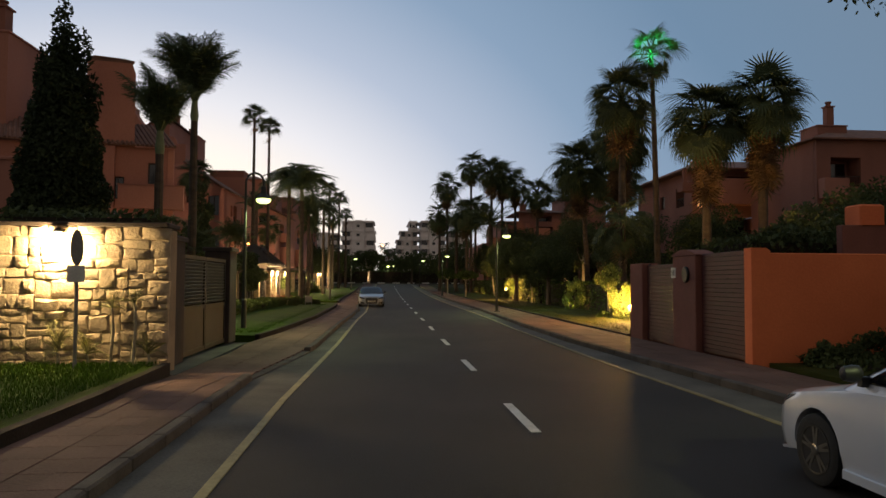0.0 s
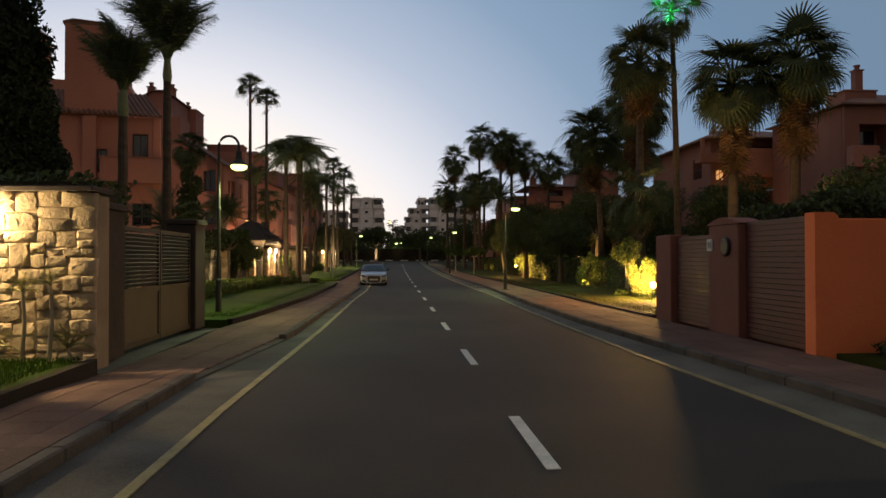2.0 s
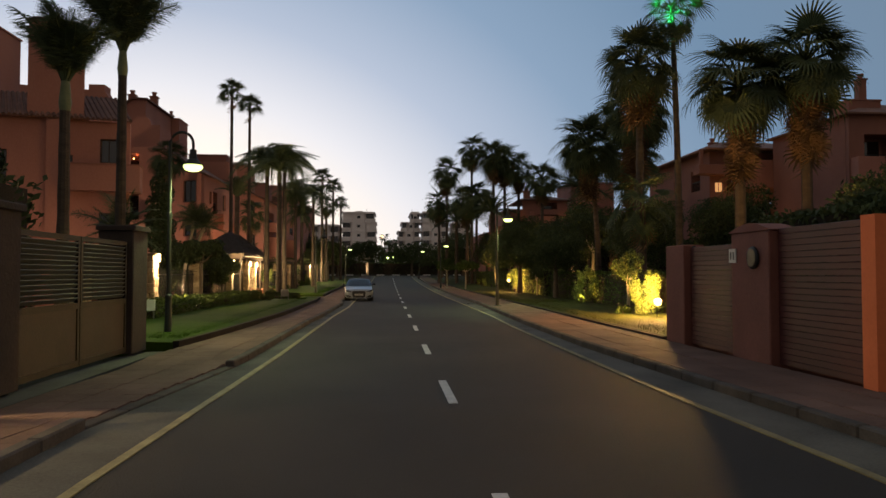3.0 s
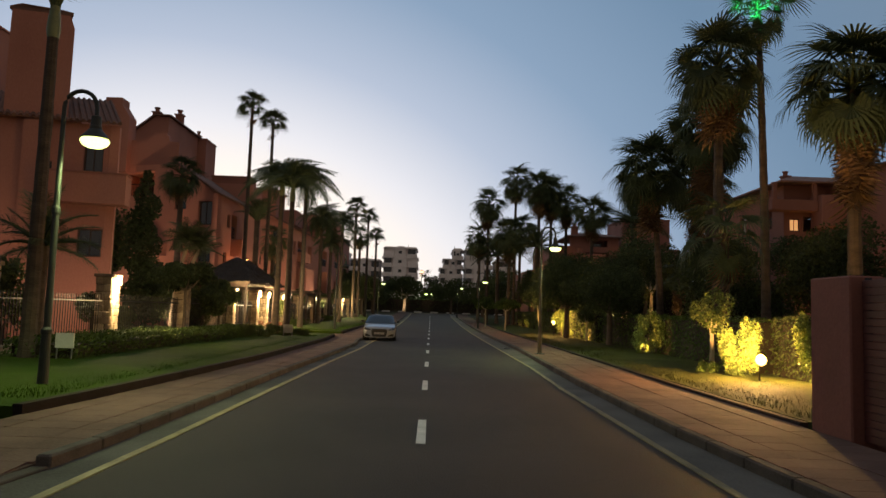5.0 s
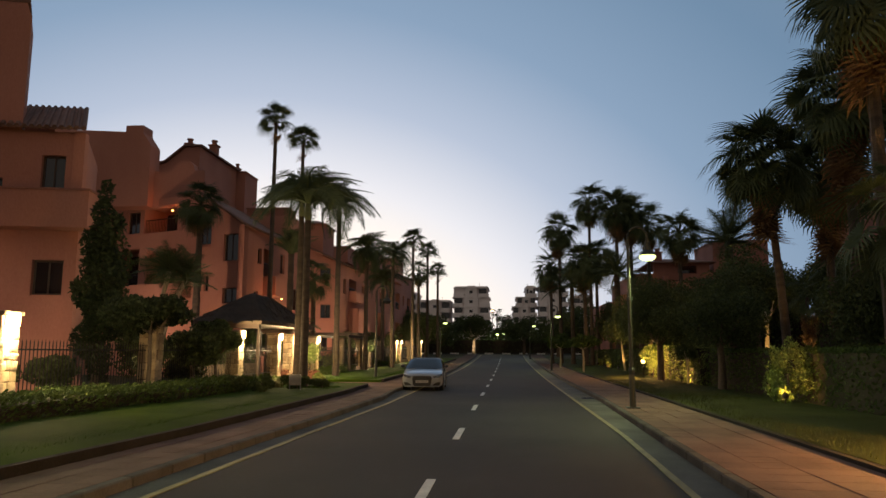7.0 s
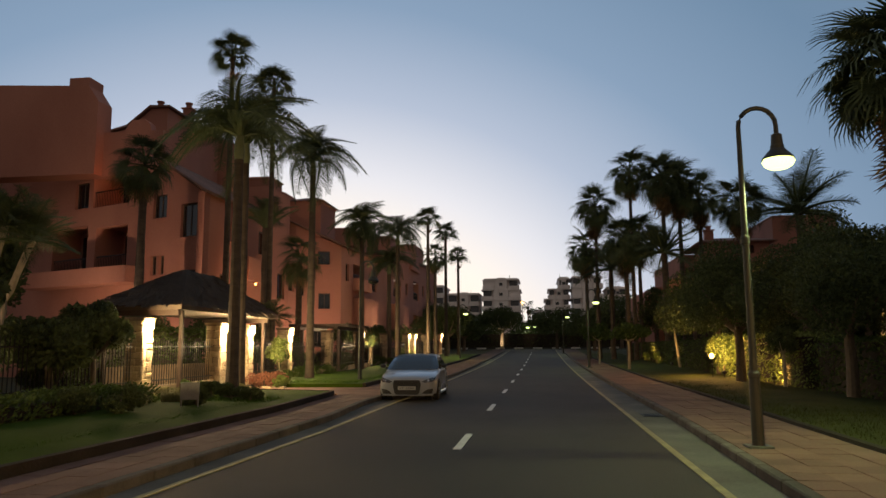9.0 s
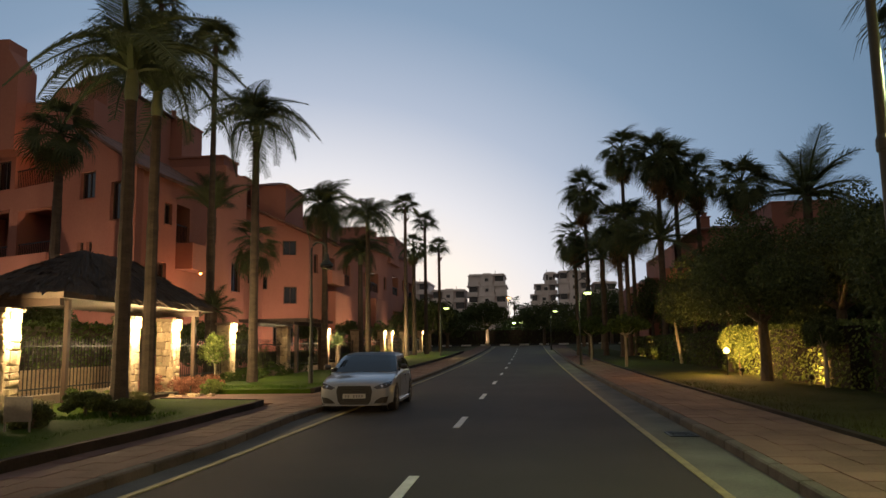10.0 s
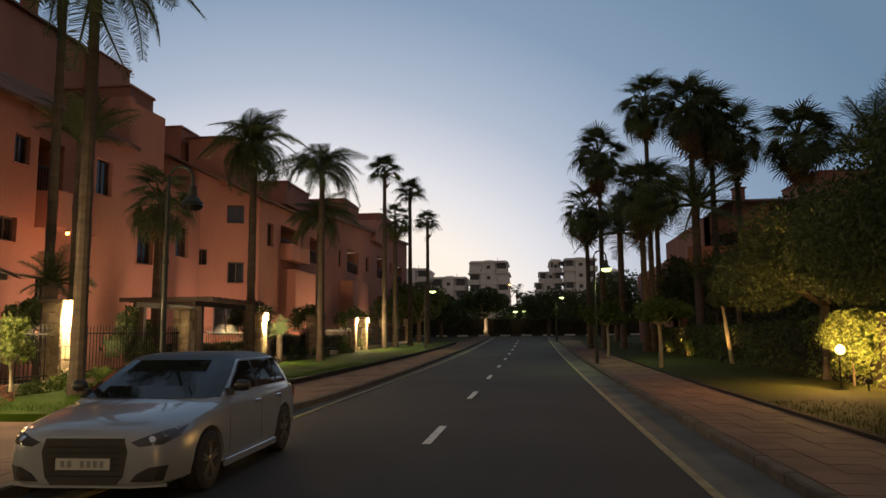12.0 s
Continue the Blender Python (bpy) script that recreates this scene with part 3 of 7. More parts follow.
# ---- dark gates on the left ----
for y in (17.75, 22.9):
    t = thing("gate_pier", (-6.15, y, 0.1), label="dark stone gate pier with a flat cap", category="gate pier", group="dark gate piers")
    part("pier_body", Form().box(-0.33, 0.33, -0.42, 0.42, 0, 2.42, c=0.02), PIER_DARK, t)
    part("cap", Form().box(-0.38, 0.38, -0.47, 0.47, 2.42, 2.52, c=0.02), PIER_DARK, t)
for k, y in enumerate((18.2, 20.33)):
    t = thing("metal_gate", (-5.95, y, 0.14), label="dark iron gate leaf with louvred upper panel, closed", category="gate", group="dark gate leaves")
    part("gate_frame", Form().box(-0.03, 0.03, 0, 0.08, 0, 2.15).box(-0.03, 0.03, 2.02, 2.1, 0, 2.15).box(-0.03, 0.03, 0.08, 2.02, 2.07, 2.15).box(-0.03, 0.03, 0.08, 2.02, 0.95, 1.05).box(-0.03, 0.03, 0.08, 2.02, 0, 0.1), IRON, t)
    part("lower_panel", Form().box(-0.012, 0.012, 0.08, 2.02, 0.1, 0.95), GATE_DARK, t)
    sl = Form().stack([[(-0.03, 0.08, -0.03), (0.03, 0.08, 0.03), (0.035, 0.08, 0.02), (-0.025, 0.08, -0.04)], [(-0.03, 2.02, -0.03), (0.03, 2.02, 0.03), (0.035, 2.02, 0.02), (-0.025, 2.02, -0.04)]]).mesh("slat", GATE_SLAT)
    for i in range(13):
        part("slat", sl, None, t, m=pose(0, 0, 1.11 + 0.075 * i))

# ---- road sign seen from behind, on the lawn ----
t = thing("road_sign", (-6.95, 15.75, 0.33), label="grey back of a round road sign on a post", category="road sign")
part("post", Form().tube([(0, 0, -0.12), (0, 0, 2.25)], 0.03, 10), SIGN_BACK, t)
part("disc", Form().lathe([(0.30, -0.012), (0.30, 0.008), (0.285, 0.012)], 28, pose(0, -0.03, 1.96) @ pose(0, 0, 0, 90, 0, 0) @ Matrix.Diagonal((0.36, 1, 1, 1)) @ pose(0, 0, 0)), SIGN_BACK, t, "round sign disc seen nearly edge-on")
part("plate", Form().box(-0.15, 0.15, -0.05, -0.035, 1.38, 1.66, c=0.006), SIGN_WHITE, t, "small pale square plate")

t = thing("garden_sign", (-7.85, 29.7, 0.30), label="small white notice board on two short legs in the lawn", category="sign")
part("board", Form().box(-0.2, 0.2, -0.02, 0.02, 0.28, 0.6, c=0.006), SIGN_WHITE, t)
for x in (-0.17, 0.15):
    part("leg", Form().box(x, x + 0.025, -0.012, 0.012, -0.05, 0.3), SIGN_BACK, t)

t = thing("garden_sign", (-6.12, 45.45, 0.36), 8, label="grey back of a small two-legged notice board in the lawn", category="sign")
part("board", Form().box(-0.2, 0.2, -0.02, 0.02, 0.12, 0.48, c=0.006), SIGN_BACK, t)
for x in (-0.19, 0.165):
    part("leg", Form().box(x, x + 0.025, -0.012, 0.012, -0.06, 0.14), SIGN_BACK, t)

# ---- walls and gates on the right ----
w = tagged(thing("wall_orange"), "orange rendered garden wall with a raised end", "wall", kind="structure")
part("wall_body", Form().box(5.9, 30, 16.95, 17.2, -0.05, 2.36, c=0.02), STUCCO_WALL, w)
part("raised_end", Form().stack([[(5.52, 16.93, z), (a, 16.93, z), (a, 17.22, z), (5.52, 17.22, z)] for z, a in ((-0.05, 5.92), (2.40, 5.92), (2.46, 5.84))]), STUCCO_WALL, w)
w = tagged(thing("wall_terrace"), "dim brown terrace wall with an orange pedestal behind the garden wall", "wall", kind="structure")
part("wall_body", Form().box(9.5, 26, 20.0, 20.25, -0.05, 3.2, c=0.02), STUCCO_PIER, w)
part("pedestal", Form().box(9.95, 10.6, 19.95, 20.6, 3.2, 3.72, c=0.04), STUCCO_WALL, w)
w = tagged(thing("wall_brown"), "brown rendered wall piers between the boarded gates", "wall", kind="structure")
part("pier", Form().box(5.62, 6.1, 19.75, 21.1, -0.05, 2.42, c=0.02), STUCCO_PIER, w)
part("pier", Form().box(5.62, 6.1, 23.3, 24.3, -0.05, 2.3, c=0.02), STUCCO_PIER, w)
part("lintel", Form().box(5.95, 6.15, 16.95, 23.3, -0.05, 0.12), STUCCO_PIER, w)
part("rounded_cap", Form().stack([[(5.6, 19.7 + 1.45 * k / 8, 2.42), (6.12, 19.7 + 1.45 * k / 8, 2.42), (6.12, 19.7 + 1.45 * k / 8, 2.43 + 0.14 * math.sin(math.pi * k / 8)), (5.6, 19.7 + 1.45 * k / 8, 2.43 + 0.14 * math.sin(math.pi * k / 8))] for k in range(9)]), STUCCO_PIER, w)
for y0, y1, h in ((17.24, 19.73, 2.32), (21.12, 23.28, 2.15)):
    t = thing("boarded_gate", (5.78, y0, 0.12), label="closed red-brown gate of horizontal boards", category="gate", group="boarded gates")
    part("gate_frame", Form().box(0.03, 0.08, 0, 0.08, 0, h).box(0.03, 0.08, y1 - y0 - 0.08, y1 - y0, 0, h), IRON, t)
    board = Form().box(-0.015, 0.03, 0.01, y1 - y0 - 0.01, 0.004, 0.096, c=0.008).mesh("board", GATE_RED)
    for i in range(int(h / 0.1)):
        part("board", board, None, t, m=pose(0, 0, 0.02 + 0.1 * i))
t = thing("house_number_plate", (5.60, 21.0, 2.0), label="small pale plate with plain bars on the pier", category="plate")
part("plate", Form().box(-0.012, 0.012, -0.13, 0.13, -0.13, 0.13, c=0.004), SIGN_WHITE, t)
for k in (-1, 1):
    part("bar", Form().box(-0.018, -0.010, 0.05 * k - 0.02, 0.05 * k + 0.02, -0.07, 0.07), CAR_BLACK, t)
t = thing("intercom", (5.58, 20.25, 1.95), label="round dark fitting on the brown pier", category="intercom")
part("case", Form().lathe([(0.2, 0), (0.2, 0.03), (0.16, 0.05)], 20, pose(0.03, 0, 0, 0, -90, 0)), IRON, t)

# ---- palms ----
def fan_frond(length, droop, seed, fingers=26):
    """A fan leaf along +x: a stalk, and a pleated blade of joined fingers that bends down from it and splits into hanging tips."""
    r = random.Random(seed)
    f = Form()
    s = length * 0.52
    stalk = [(s * k / 4, 0, -droop * 0.16 * s * (k / 4) ** 2) for k in range(5)]
    f.tube(stalk, [0.03, 0.025, 0.02, 0.016, 0.012], 4)
    base = Vector(stalk[-1])
    tilt = 0.35 + 0.45 * droop
    blade = Matrix.Rotation(tilt, 3, "Y")
    span = radians(280)
    ways = [-span / 2 + span * k / fingers for k in range(fingers + 1)]
    reach = [length * 0.50 * (0.74 + 0.26 * math.cos(0.5 * a)) for a in ways]

    def at(a, d, lift):
        return base + blade @ Vector((math.cos(a) * d, math.sin(a) * d, lift))

    for k in range(fingers):
        a, b = ways[k], ways[k + 1]
        m = (a + b) / 2 + r.uniform(-0.02, 0.02)
        d = (reach[k] + reach[k + 1]) / 2 * r.uniform(0.86, 1.06)
        cup = 0.10 * d
        pa, pb, pm = at(a, d * 0.46, cup), at(b, d * 0.46, cup), at(m, d * 0.48, cup + 0.02)
        f.face(base, pa, pm)
        f.face(base, pm, pb)
        fall = Vector((0, 0, -1))
        q = at(m, d * 0.82, cup * 0.8) + fall * d * 0.10 * droop
        tip = at(m, d * 0.98, cup * 0.5) + fall * d * (0.12 + 0.34 * droop) * r.uniform(0.7, 1.2)
        side = (pb - pa) * 0.3
        f.face(pa.lerp(pm, 0.15), q - side, q + side, pb.lerp(pm, 0.15))
        f.face(q - side, tip, q + side)
    return f


def feather_frond(length, arch, seed, pairs=80, hang=1.7):
    """A feather leaf along +x: arching rib with hanging leaflets."""
    r = random.Random(seed)
    f = Form()
    rib = lambda t: Vector((length * (t - 0.18 * arch * t ** 2.2), 0, length * (0.25 * arch * t - 0.62 * arch * t ** 2.3)))
    f.tube([rib(k / 8) for k in range(9)], [0.035 * (1 - 0.85 * k / 8) for k in range(9)], 4)
    for k in range(pairs):
        t = 0.12 + 0.88 * (k + 0.5) / pairs
        p = rib(t)
        d = (rib(min(1, t + 0.03)) - rib(t - 0.03)).normalized()
        reach = length * 0.34 * (math.sin(math.pi * min(1, 0.15 + 0.85 * t)) * 0.75 + 0.3)
        for s in (-1, 1):
            out = Vector((0, s, 0))
            e = r.uniform(0.8, 1.15)
            way = (d * 0.55 + out * 0.8 + Vector((0, 0, r.uniform(-0.1, 0.25)))).normalized()
            q = p + way * reach * 0.55 * e
            tip = q + (way * 0.35 + d * r.uniform(-0.2, 0.5) + Vector((0, 0, -hang * r.uniform(0.35, 1.3)))).normalized() * reach * 0.5 * e
            w = d * 0.0040
            f.face(p - w, p + w, q + w * 1.2, q - w * 1.2)
            f.face(q - w * 1.2, q + w * 1.2, tip)
    return f


FAN = [fan_frond(1.0, dr, k) for k, dr in enumerate((0.3, 0.55, 0.8, 1.05))]
FAN_MESH = [f.mesh("frond", FROND) for f in FAN]
FAN_DRY = [fan_frond(1.0, 1.3, 9 + k, 16).mesh("dry_frond", FROND_DRY) for k in range(2)]
FEATHER_MESH = [feather_frond(1.0, a, 20 + k).mesh("frond", FROND) for k, a in enumerate((1.3, 1.7, 2.1))]
SPIKY_MESH = [feather_frond(1.0, a, 35 + k, 30, 0.15).mesh("leaf", FROND_PALE) for k, a in enumerate((0.4, 0.9))]
BRUSH_MESH = [feather_frond(1.0, a, 50 + k, 56, 1.2).mesh("frond", FROND) for k, a in enumerate((0.35, 0.6, 0.95))]
DATE_MESH = [feather_frond(1.0, a, 30 + k, 56, 0.15).mesh("frond", FROND) for k, a in enumerate((0.3, 0.55, 0.8))]


def palm_trunk(base_r, top_r, tall, lean, rings, seed):
    r = random.Random(seed)
    pts, radii = [], []
    n = max(10, int(tall * rings))
    for k in range(n + 1):
        t = k / n
        pts.append((lean[0] * t * t, lean[1] * t * t, tall * t))
        flare = 0.35 * base_r * math.exp(-t * tall / 0.4)
        radii.append((base_r + (top_r - base_r) * t + flare) * (1.0 + (0.05 if k % 2 else -0.03)) * r.uniform(0.97, 1.03))
    return Form().tube(pts, radii, 10)


def place_frond(parent, meshes, top, azimuth, elevation, size, r, name="frond"):
    roll = r.uniform(-34, 34)
    m = Matrix.Translation(top) @ pose(0, 0, 0, 0, 0, azimuth) @ pose(0, 0, 0, 0, -elevation, 0) @ pose(0, 0, 0, roll, 0, 0) @ Matrix.Scale(size, 4)
    part(name, r.choice(meshes), None, parent, m=m)


def fan_palm(x, y, crown_z, size=1.9, radius=0.2, green=26, dry=10, lean=(0, 0), seed=1, low=-48, label="tall fan palm with a dense dark crown"):
    """crown_z: the height of the crown's heart."""
    r = random.Random(seed)
    z = rise(y) - 0.08
    t = thing("fan_palm", (x - lean[0], y - lean[1], z), label=label, category="palm tree", group="fan palms")
    tall = crown_z - z
    part("trunk", palm_trunk(radius, radius * 0.62, tall, lean, 2.5, seed), TRUNK, t, smooth=False)
    top = Vector((lean[0], lean[1], tall))
    green = int(green * 1.05)
    for k in range(green):
        e = 84 + (low - 84) * ((k + 0.5) / green) ** 0.85 + r.uniform(-9, 9)
        place_frond(t, FAN_MESH, top + Vector((0, 0, 0.25 * math.sin(radians(e)))), k * 137.5 + r.uniform(-15, 15), e, size * r.uniform(0.85, 1.12), r)
    for k in range(dry):
        place_frond(t, FAN_DRY, top + Vector((0, 0, -0.25 - 0.09 * k)), k * 137.5 + r.uniform(-20, 20), r.uniform(-82, -58), size * r.uniform(0.65, 0.9), r, "dry_frond")
    return t


def feather_palm(x, y, crown_z, size=3.0, radius=0.17, green=18, lean=(0, 0), seed=1, date=False, up=82, down=-25, brush=False, bark=None, label="feather palm with long arching fronds"):
    r = random.Random(seed)
    z = rise(y)
    t = thing("feather_palm", (x - lean[0], y - lean[1], z), label=label, category="palm tree", group="feather palms")
    tall = crown_z - z
    part("trunk", palm_trunk(radius, radius * (0.95 if date else 0.7), tall - (0 if date else 0.7), lean, 2, seed), bark or TRUNK, t)
    if not date:
        part("crownshaft", Form().lathe([(radius * 0.75, tall - 0.75), (radius * 0.9, tall - 0.55), (radius * 0.6, tall)], 12, pose(lean[0], lean[1], 0)), SHAFT, t, smooth=True)
    top = Vector((lean[0], lean[1], tall - 0.05))
    for k in range(green):
        e = up + (down - up) * ((k + 0.5) / green) + r.uniform(-7, 7)
        if brush:
            e = 89 - 27 * (k + 0.5) / green + r.uniform(-5, 5)
        place_frond(t, BRUSH_MESH if brush else DATE_MESH if date else FEATHER_MESH, top, k * 137.5 + r.uniform(-14, 14), e, size * r.uniform(0.7, 1.1), r)
    return t


# right of the street, near group
fan_palm(11.6, 42.6, 11.9, 2.45, 0.24, 36, 14, seed=11, label="tall fan palm with a brown skirt of dry fronds")
fan_palm(13.8, 43.8, 15.1, 1.9, 0.2, 17, 1, lean=(-0.3, 0), seed=12, label="very tall slim fan palm with a green lamp in its crown")
fan_palm(14.2, 37.6, 9.6, 2.5, 0.27, 38, 26, seed=13)
fan_palm(16.7, 36.8, 10.4, 2.5, 0.28, 38, 28, seed=14)
fan_palm(12.0, 53.0, 9.7, 2.4, 0.2, 44, 22, lean=(-0.6, 0), seed=15)
fan_palm(13.6, 48.7, 11.0, 2.5, 0.22, 46, 24, seed=16)
fan_palm(15.2, 54.5, 9.3, 2.4, 0.22, 44, 22, seed=17)
fan_palm(10.4, 39.0, 4.7, 1.9, 0.2, 16, 4, seed=18, label="young fan palm lit from below by a floodlight")
# right of the street, far group
fan_palm(6.3, 95, 13.6, 2.3, 0.2, 30, 12, seed=21)
fan_palm(5.5, 97, 10.2, 2.4, 0.2, 26, 10, seed=22)
fan_palm(8.8, 90.2, 15.6, 2.2, 0.19, 28, 8, seed=23)
fan_palm(11.0, 88, 14.6, 2.4, 0.22, 32, 14, seed=24)
fan_palm(12.6, 90, 14.3, 2.4, 0.22, 32, 14, seed=25)
fan_palm(14.6, 92, 13.8, 2.3, 0.22, 28, 12, seed=26)
fan_palm(15.9, 85, 11.7, 2.3, 0.22, 28, 10, seed=27)
fan_palm(8.0, 88, 9.6, 2.4, 0.22, 28, 12, seed=28)
fan_palm(9.7, 93, 10.6, 2.4, 0.2, 26, 10, seed=29)
feather_palm(7.2, 92, 8.0, 3.2, 0.2, 20, seed=30, date=True)
feather_palm(10.4, 85, 8.4, 3.2, 0.2, 20, seed=31, date=True)
feather_palm(20.4, 86, 11.3, 4.6, 0.3, 22, seed=32, date=True, up=80, down=-20, label="large date palm with upright arching fronds")
# left of the street
fan_palm(-11.9, 59.6, 14.3, 1.15, 0.15, 22, 1, seed=41, low=-5, label="very tall slim fan palm with a small crown")
fan_palm(-11.3, 63.0, 14.1, 1.15, 0.15, 22, 1, seed=42, low=-5, label="very tall slim fan palm with a small crown")
fan_palm(-8.7, 94.6, 12.9, 1.45, 0.19, 22, 1, seed=43, low=-8, label="very tall slim fan palm with a small crown")
fan_palm(-7.8, 100.0, 12.3, 1.45, 0.19, 22, 1, seed=44, low=-8, label="very tall slim fan palm with a small crown")
fan_palm(-7.15, 105, 10.75, 1.35, 0.19, 20, 1, seed=45, low=-8, label="tall slim fan palm with a small crown")
fan_palm(-8.4, 97, 9.9, 1.5, 0.2, 20, 6, seed=46)
feather_palm(-7.05, 49.65, 7.6, 2.8, 0.17, 13, seed=47, up=74, down=0, label="dark feather palm standing in the lawn edge")
feather_palm(-8.3, 53.0, 8.4, 2.8, 0.17, 16, seed=48, up=74, down=0, label="dark feather palm beside the entrance hut")
feather_palm(-8.2, 59.8, 9.6, 2.7, 0.17, 19, seed=49, label="feather palm with long drooping fronds")
feather_palm(-8.8, 70.8, 8.6, 2.2, 0.17, 30, seed=50, up=86, down=-50)
feather_palm(-7.9, 76.7, 9.0, 2.6, 0.17, 17, seed=51, up=70, down=-15)
feather_palm(-9.6, 82.0, 7.6, 2.3, 0.2, 22, seed=52)
feather_palm(-8.75, 29.9, 8.3, 2.75, 0.17, 44, seed=53, brush=True, label="feather palm with a narrow wind-blown crown")
feather_palm(-8.95, 26.6, 6.5, 2.2, 0.17, 40, seed=54, brush=True, label="feather palm behind the dark gates")
fan_palm(-16.6, 60.9, 9.9, 1.7, 0.24, 24, 4, seed=55, label="stout fan palm before the terracotta facade")
feather_palm(-12.9, 66.5, 7.8, 2.2, 0.2, 20, seed=56, date=True, up=88, down=30, label="upright feather palm before the terracotta facade")
fan_palm(-12.6, 71.0, 6.6, 1.6, 0.22, 22, 4, seed=57, label="stout fan palm before the terracotta facade")
feather_palm(-9.0, 30.6, 2.9, 1.6, 0.16, 18, seed=58, date=True, label="young palm in the garden bed")
feather_palm(-10.2, 45.7, 4.1, 1.3, 0.08, 24, seed=64, date=True, lean=(1.0, 0), bark=PALE_BARK, label="leaning young palm with stiff narrow leaves")
feather_palm(-10.6, 45.3, 4.4, 1.3, 0.08, 26, seed=60, date=True, lean=(0.6, 0), bark=PALE_BARK, label="leaning young palm with stiff narrow leaves")
feather_palm(-11.0, 62.8, 3.0, 1.2, 0.13, 20, seed=61, date=True, label="low spiky palm beside the fence")
feather_palm(-9.4, 75.6, 1.6, 0.9, 0.13, 24, seed=62, date=True, up=88, down=5, label="yellow-green spiky yucca lit from below")

t = thing("green_palm_lamp", (13.45, 43.3, 14.2), label="small green floodlight strapped to the palm trunk", category="lamp")
part("lamp_body", Form().lathe([(0.06, -0.12), (0.09, 0), (0.09, 0.06)], 12), IRON, t)
part("lens", Form().lathe([(0.085, 0.062), (0.07, 0.075)], 12), GREEN_GLOW, t, "green glowing lens")
lamp_light("green_palm_light", (13.4, 43.15, 14.35), 550, (0.03, 1.0, 0.3), 0.06, (13.45, 43.5, 16), 120)

# ---- trees, hedges and shrubs ----
def leaves(blobs, count, size, seed, form=None, shell=0.55):
    """Leaf quads spread through ellipsoids (x, y, z, rx, ry, rz), thicker towards their skins."""
    r = random.Random(seed)
    f = form or Form()
    vol = [b[3] * b[4] * b[5] for b in blobs]
    for _ in range(count):
        b = r.choices(blobs, vol)[0]
        while True:
            d = Vector((r.uniform(-1, 1), r.uniform(-1, 1), r.uniform(-1, 1)))
            if shell * r.random() < d.length < 1:
                break
        p = Vector((b[0] + d.x * b[3], b[1] + d.y * b[4], b[2] + d.z * b[5]))
        a = Vector((r.gauss(0, 1), r.gauss(0, 1), r.gauss(0, 0.7))).normalized()
        c = a.orthogonal().normalized()
        c.rotate(Matrix.Rotation(r.uniform(0, 6.3), 3, a))
        s = size * r.uniform(0.6, 1.3)
        q = a.cross(c)
        f.face(p - c * s, p + q * s * 0.45, p + c * s, p - q * s * 0.45)
    return f


def clumps(x, y, z, rx, ry, rz, n, seed, part_of=0.42):
    r = random.Random(seed)
    out = []
    for _ in range(n):
        a, b = r.uniform(0, 2 * math.pi), math.acos(r.uniform(-0.8, 1))
        k = r.uniform(0.45, 0.85)
        s = part_of * r.uniform(0.75, 1.3)
        out.append((x + rx * k * math.sin(b) * math.cos(a), y + ry * k * math.sin(b) * math.sin(a), z + rz * k * math.cos(b), rx * s, ry * s, rz * s))
    return out


def broad_tree(x, y, trunk_h, rx, ry, rz, count, leaf=0.09, radius=0.16, seed=1, material=None, bark=None, label="broad dark evergreen tree with a dense round crown", flat=1.0, name="tree"):
    r = random.Random(seed)
    z = rise(y) + 0.1
    t = thing(name, (x, y, z), label=label, category="tree" if name == "tree" else "shrub")
    f = Form().tube([(0, 0, -0.15), (0.03, 0.02, trunk_h * 0.5), (0, 0, trunk_h)], [radius * 1.25, radius, radius * 0.85], 10)
    part("trunk", f, bark or BARK, t)
    top = trunk_h + rz * 0.75 * flat
    for k in range(6):
        a = k * 1.05 + r.uniform(-0.3, 0.3)
        e = Vector((rx * 0.6 * math.cos(a), ry * 0.6 * math.sin(a), trunk_h + rz * r.uniform(0.5, 1.0)))
        part("limb", Form().tube([(0, 0, trunk_h - 0.1), e * 0.5 + Vector((0, 0, trunk_h * 0.42)), e], [radius * 0.6, radius * 0.4, radius * 0.15], 7), bark or BARK, t)
    part("crown", leaves(clumps(0, 0, top, rx, ry, rz, 16, seed), count, leaf, seed + 1), material or LEAF, t)
    return t


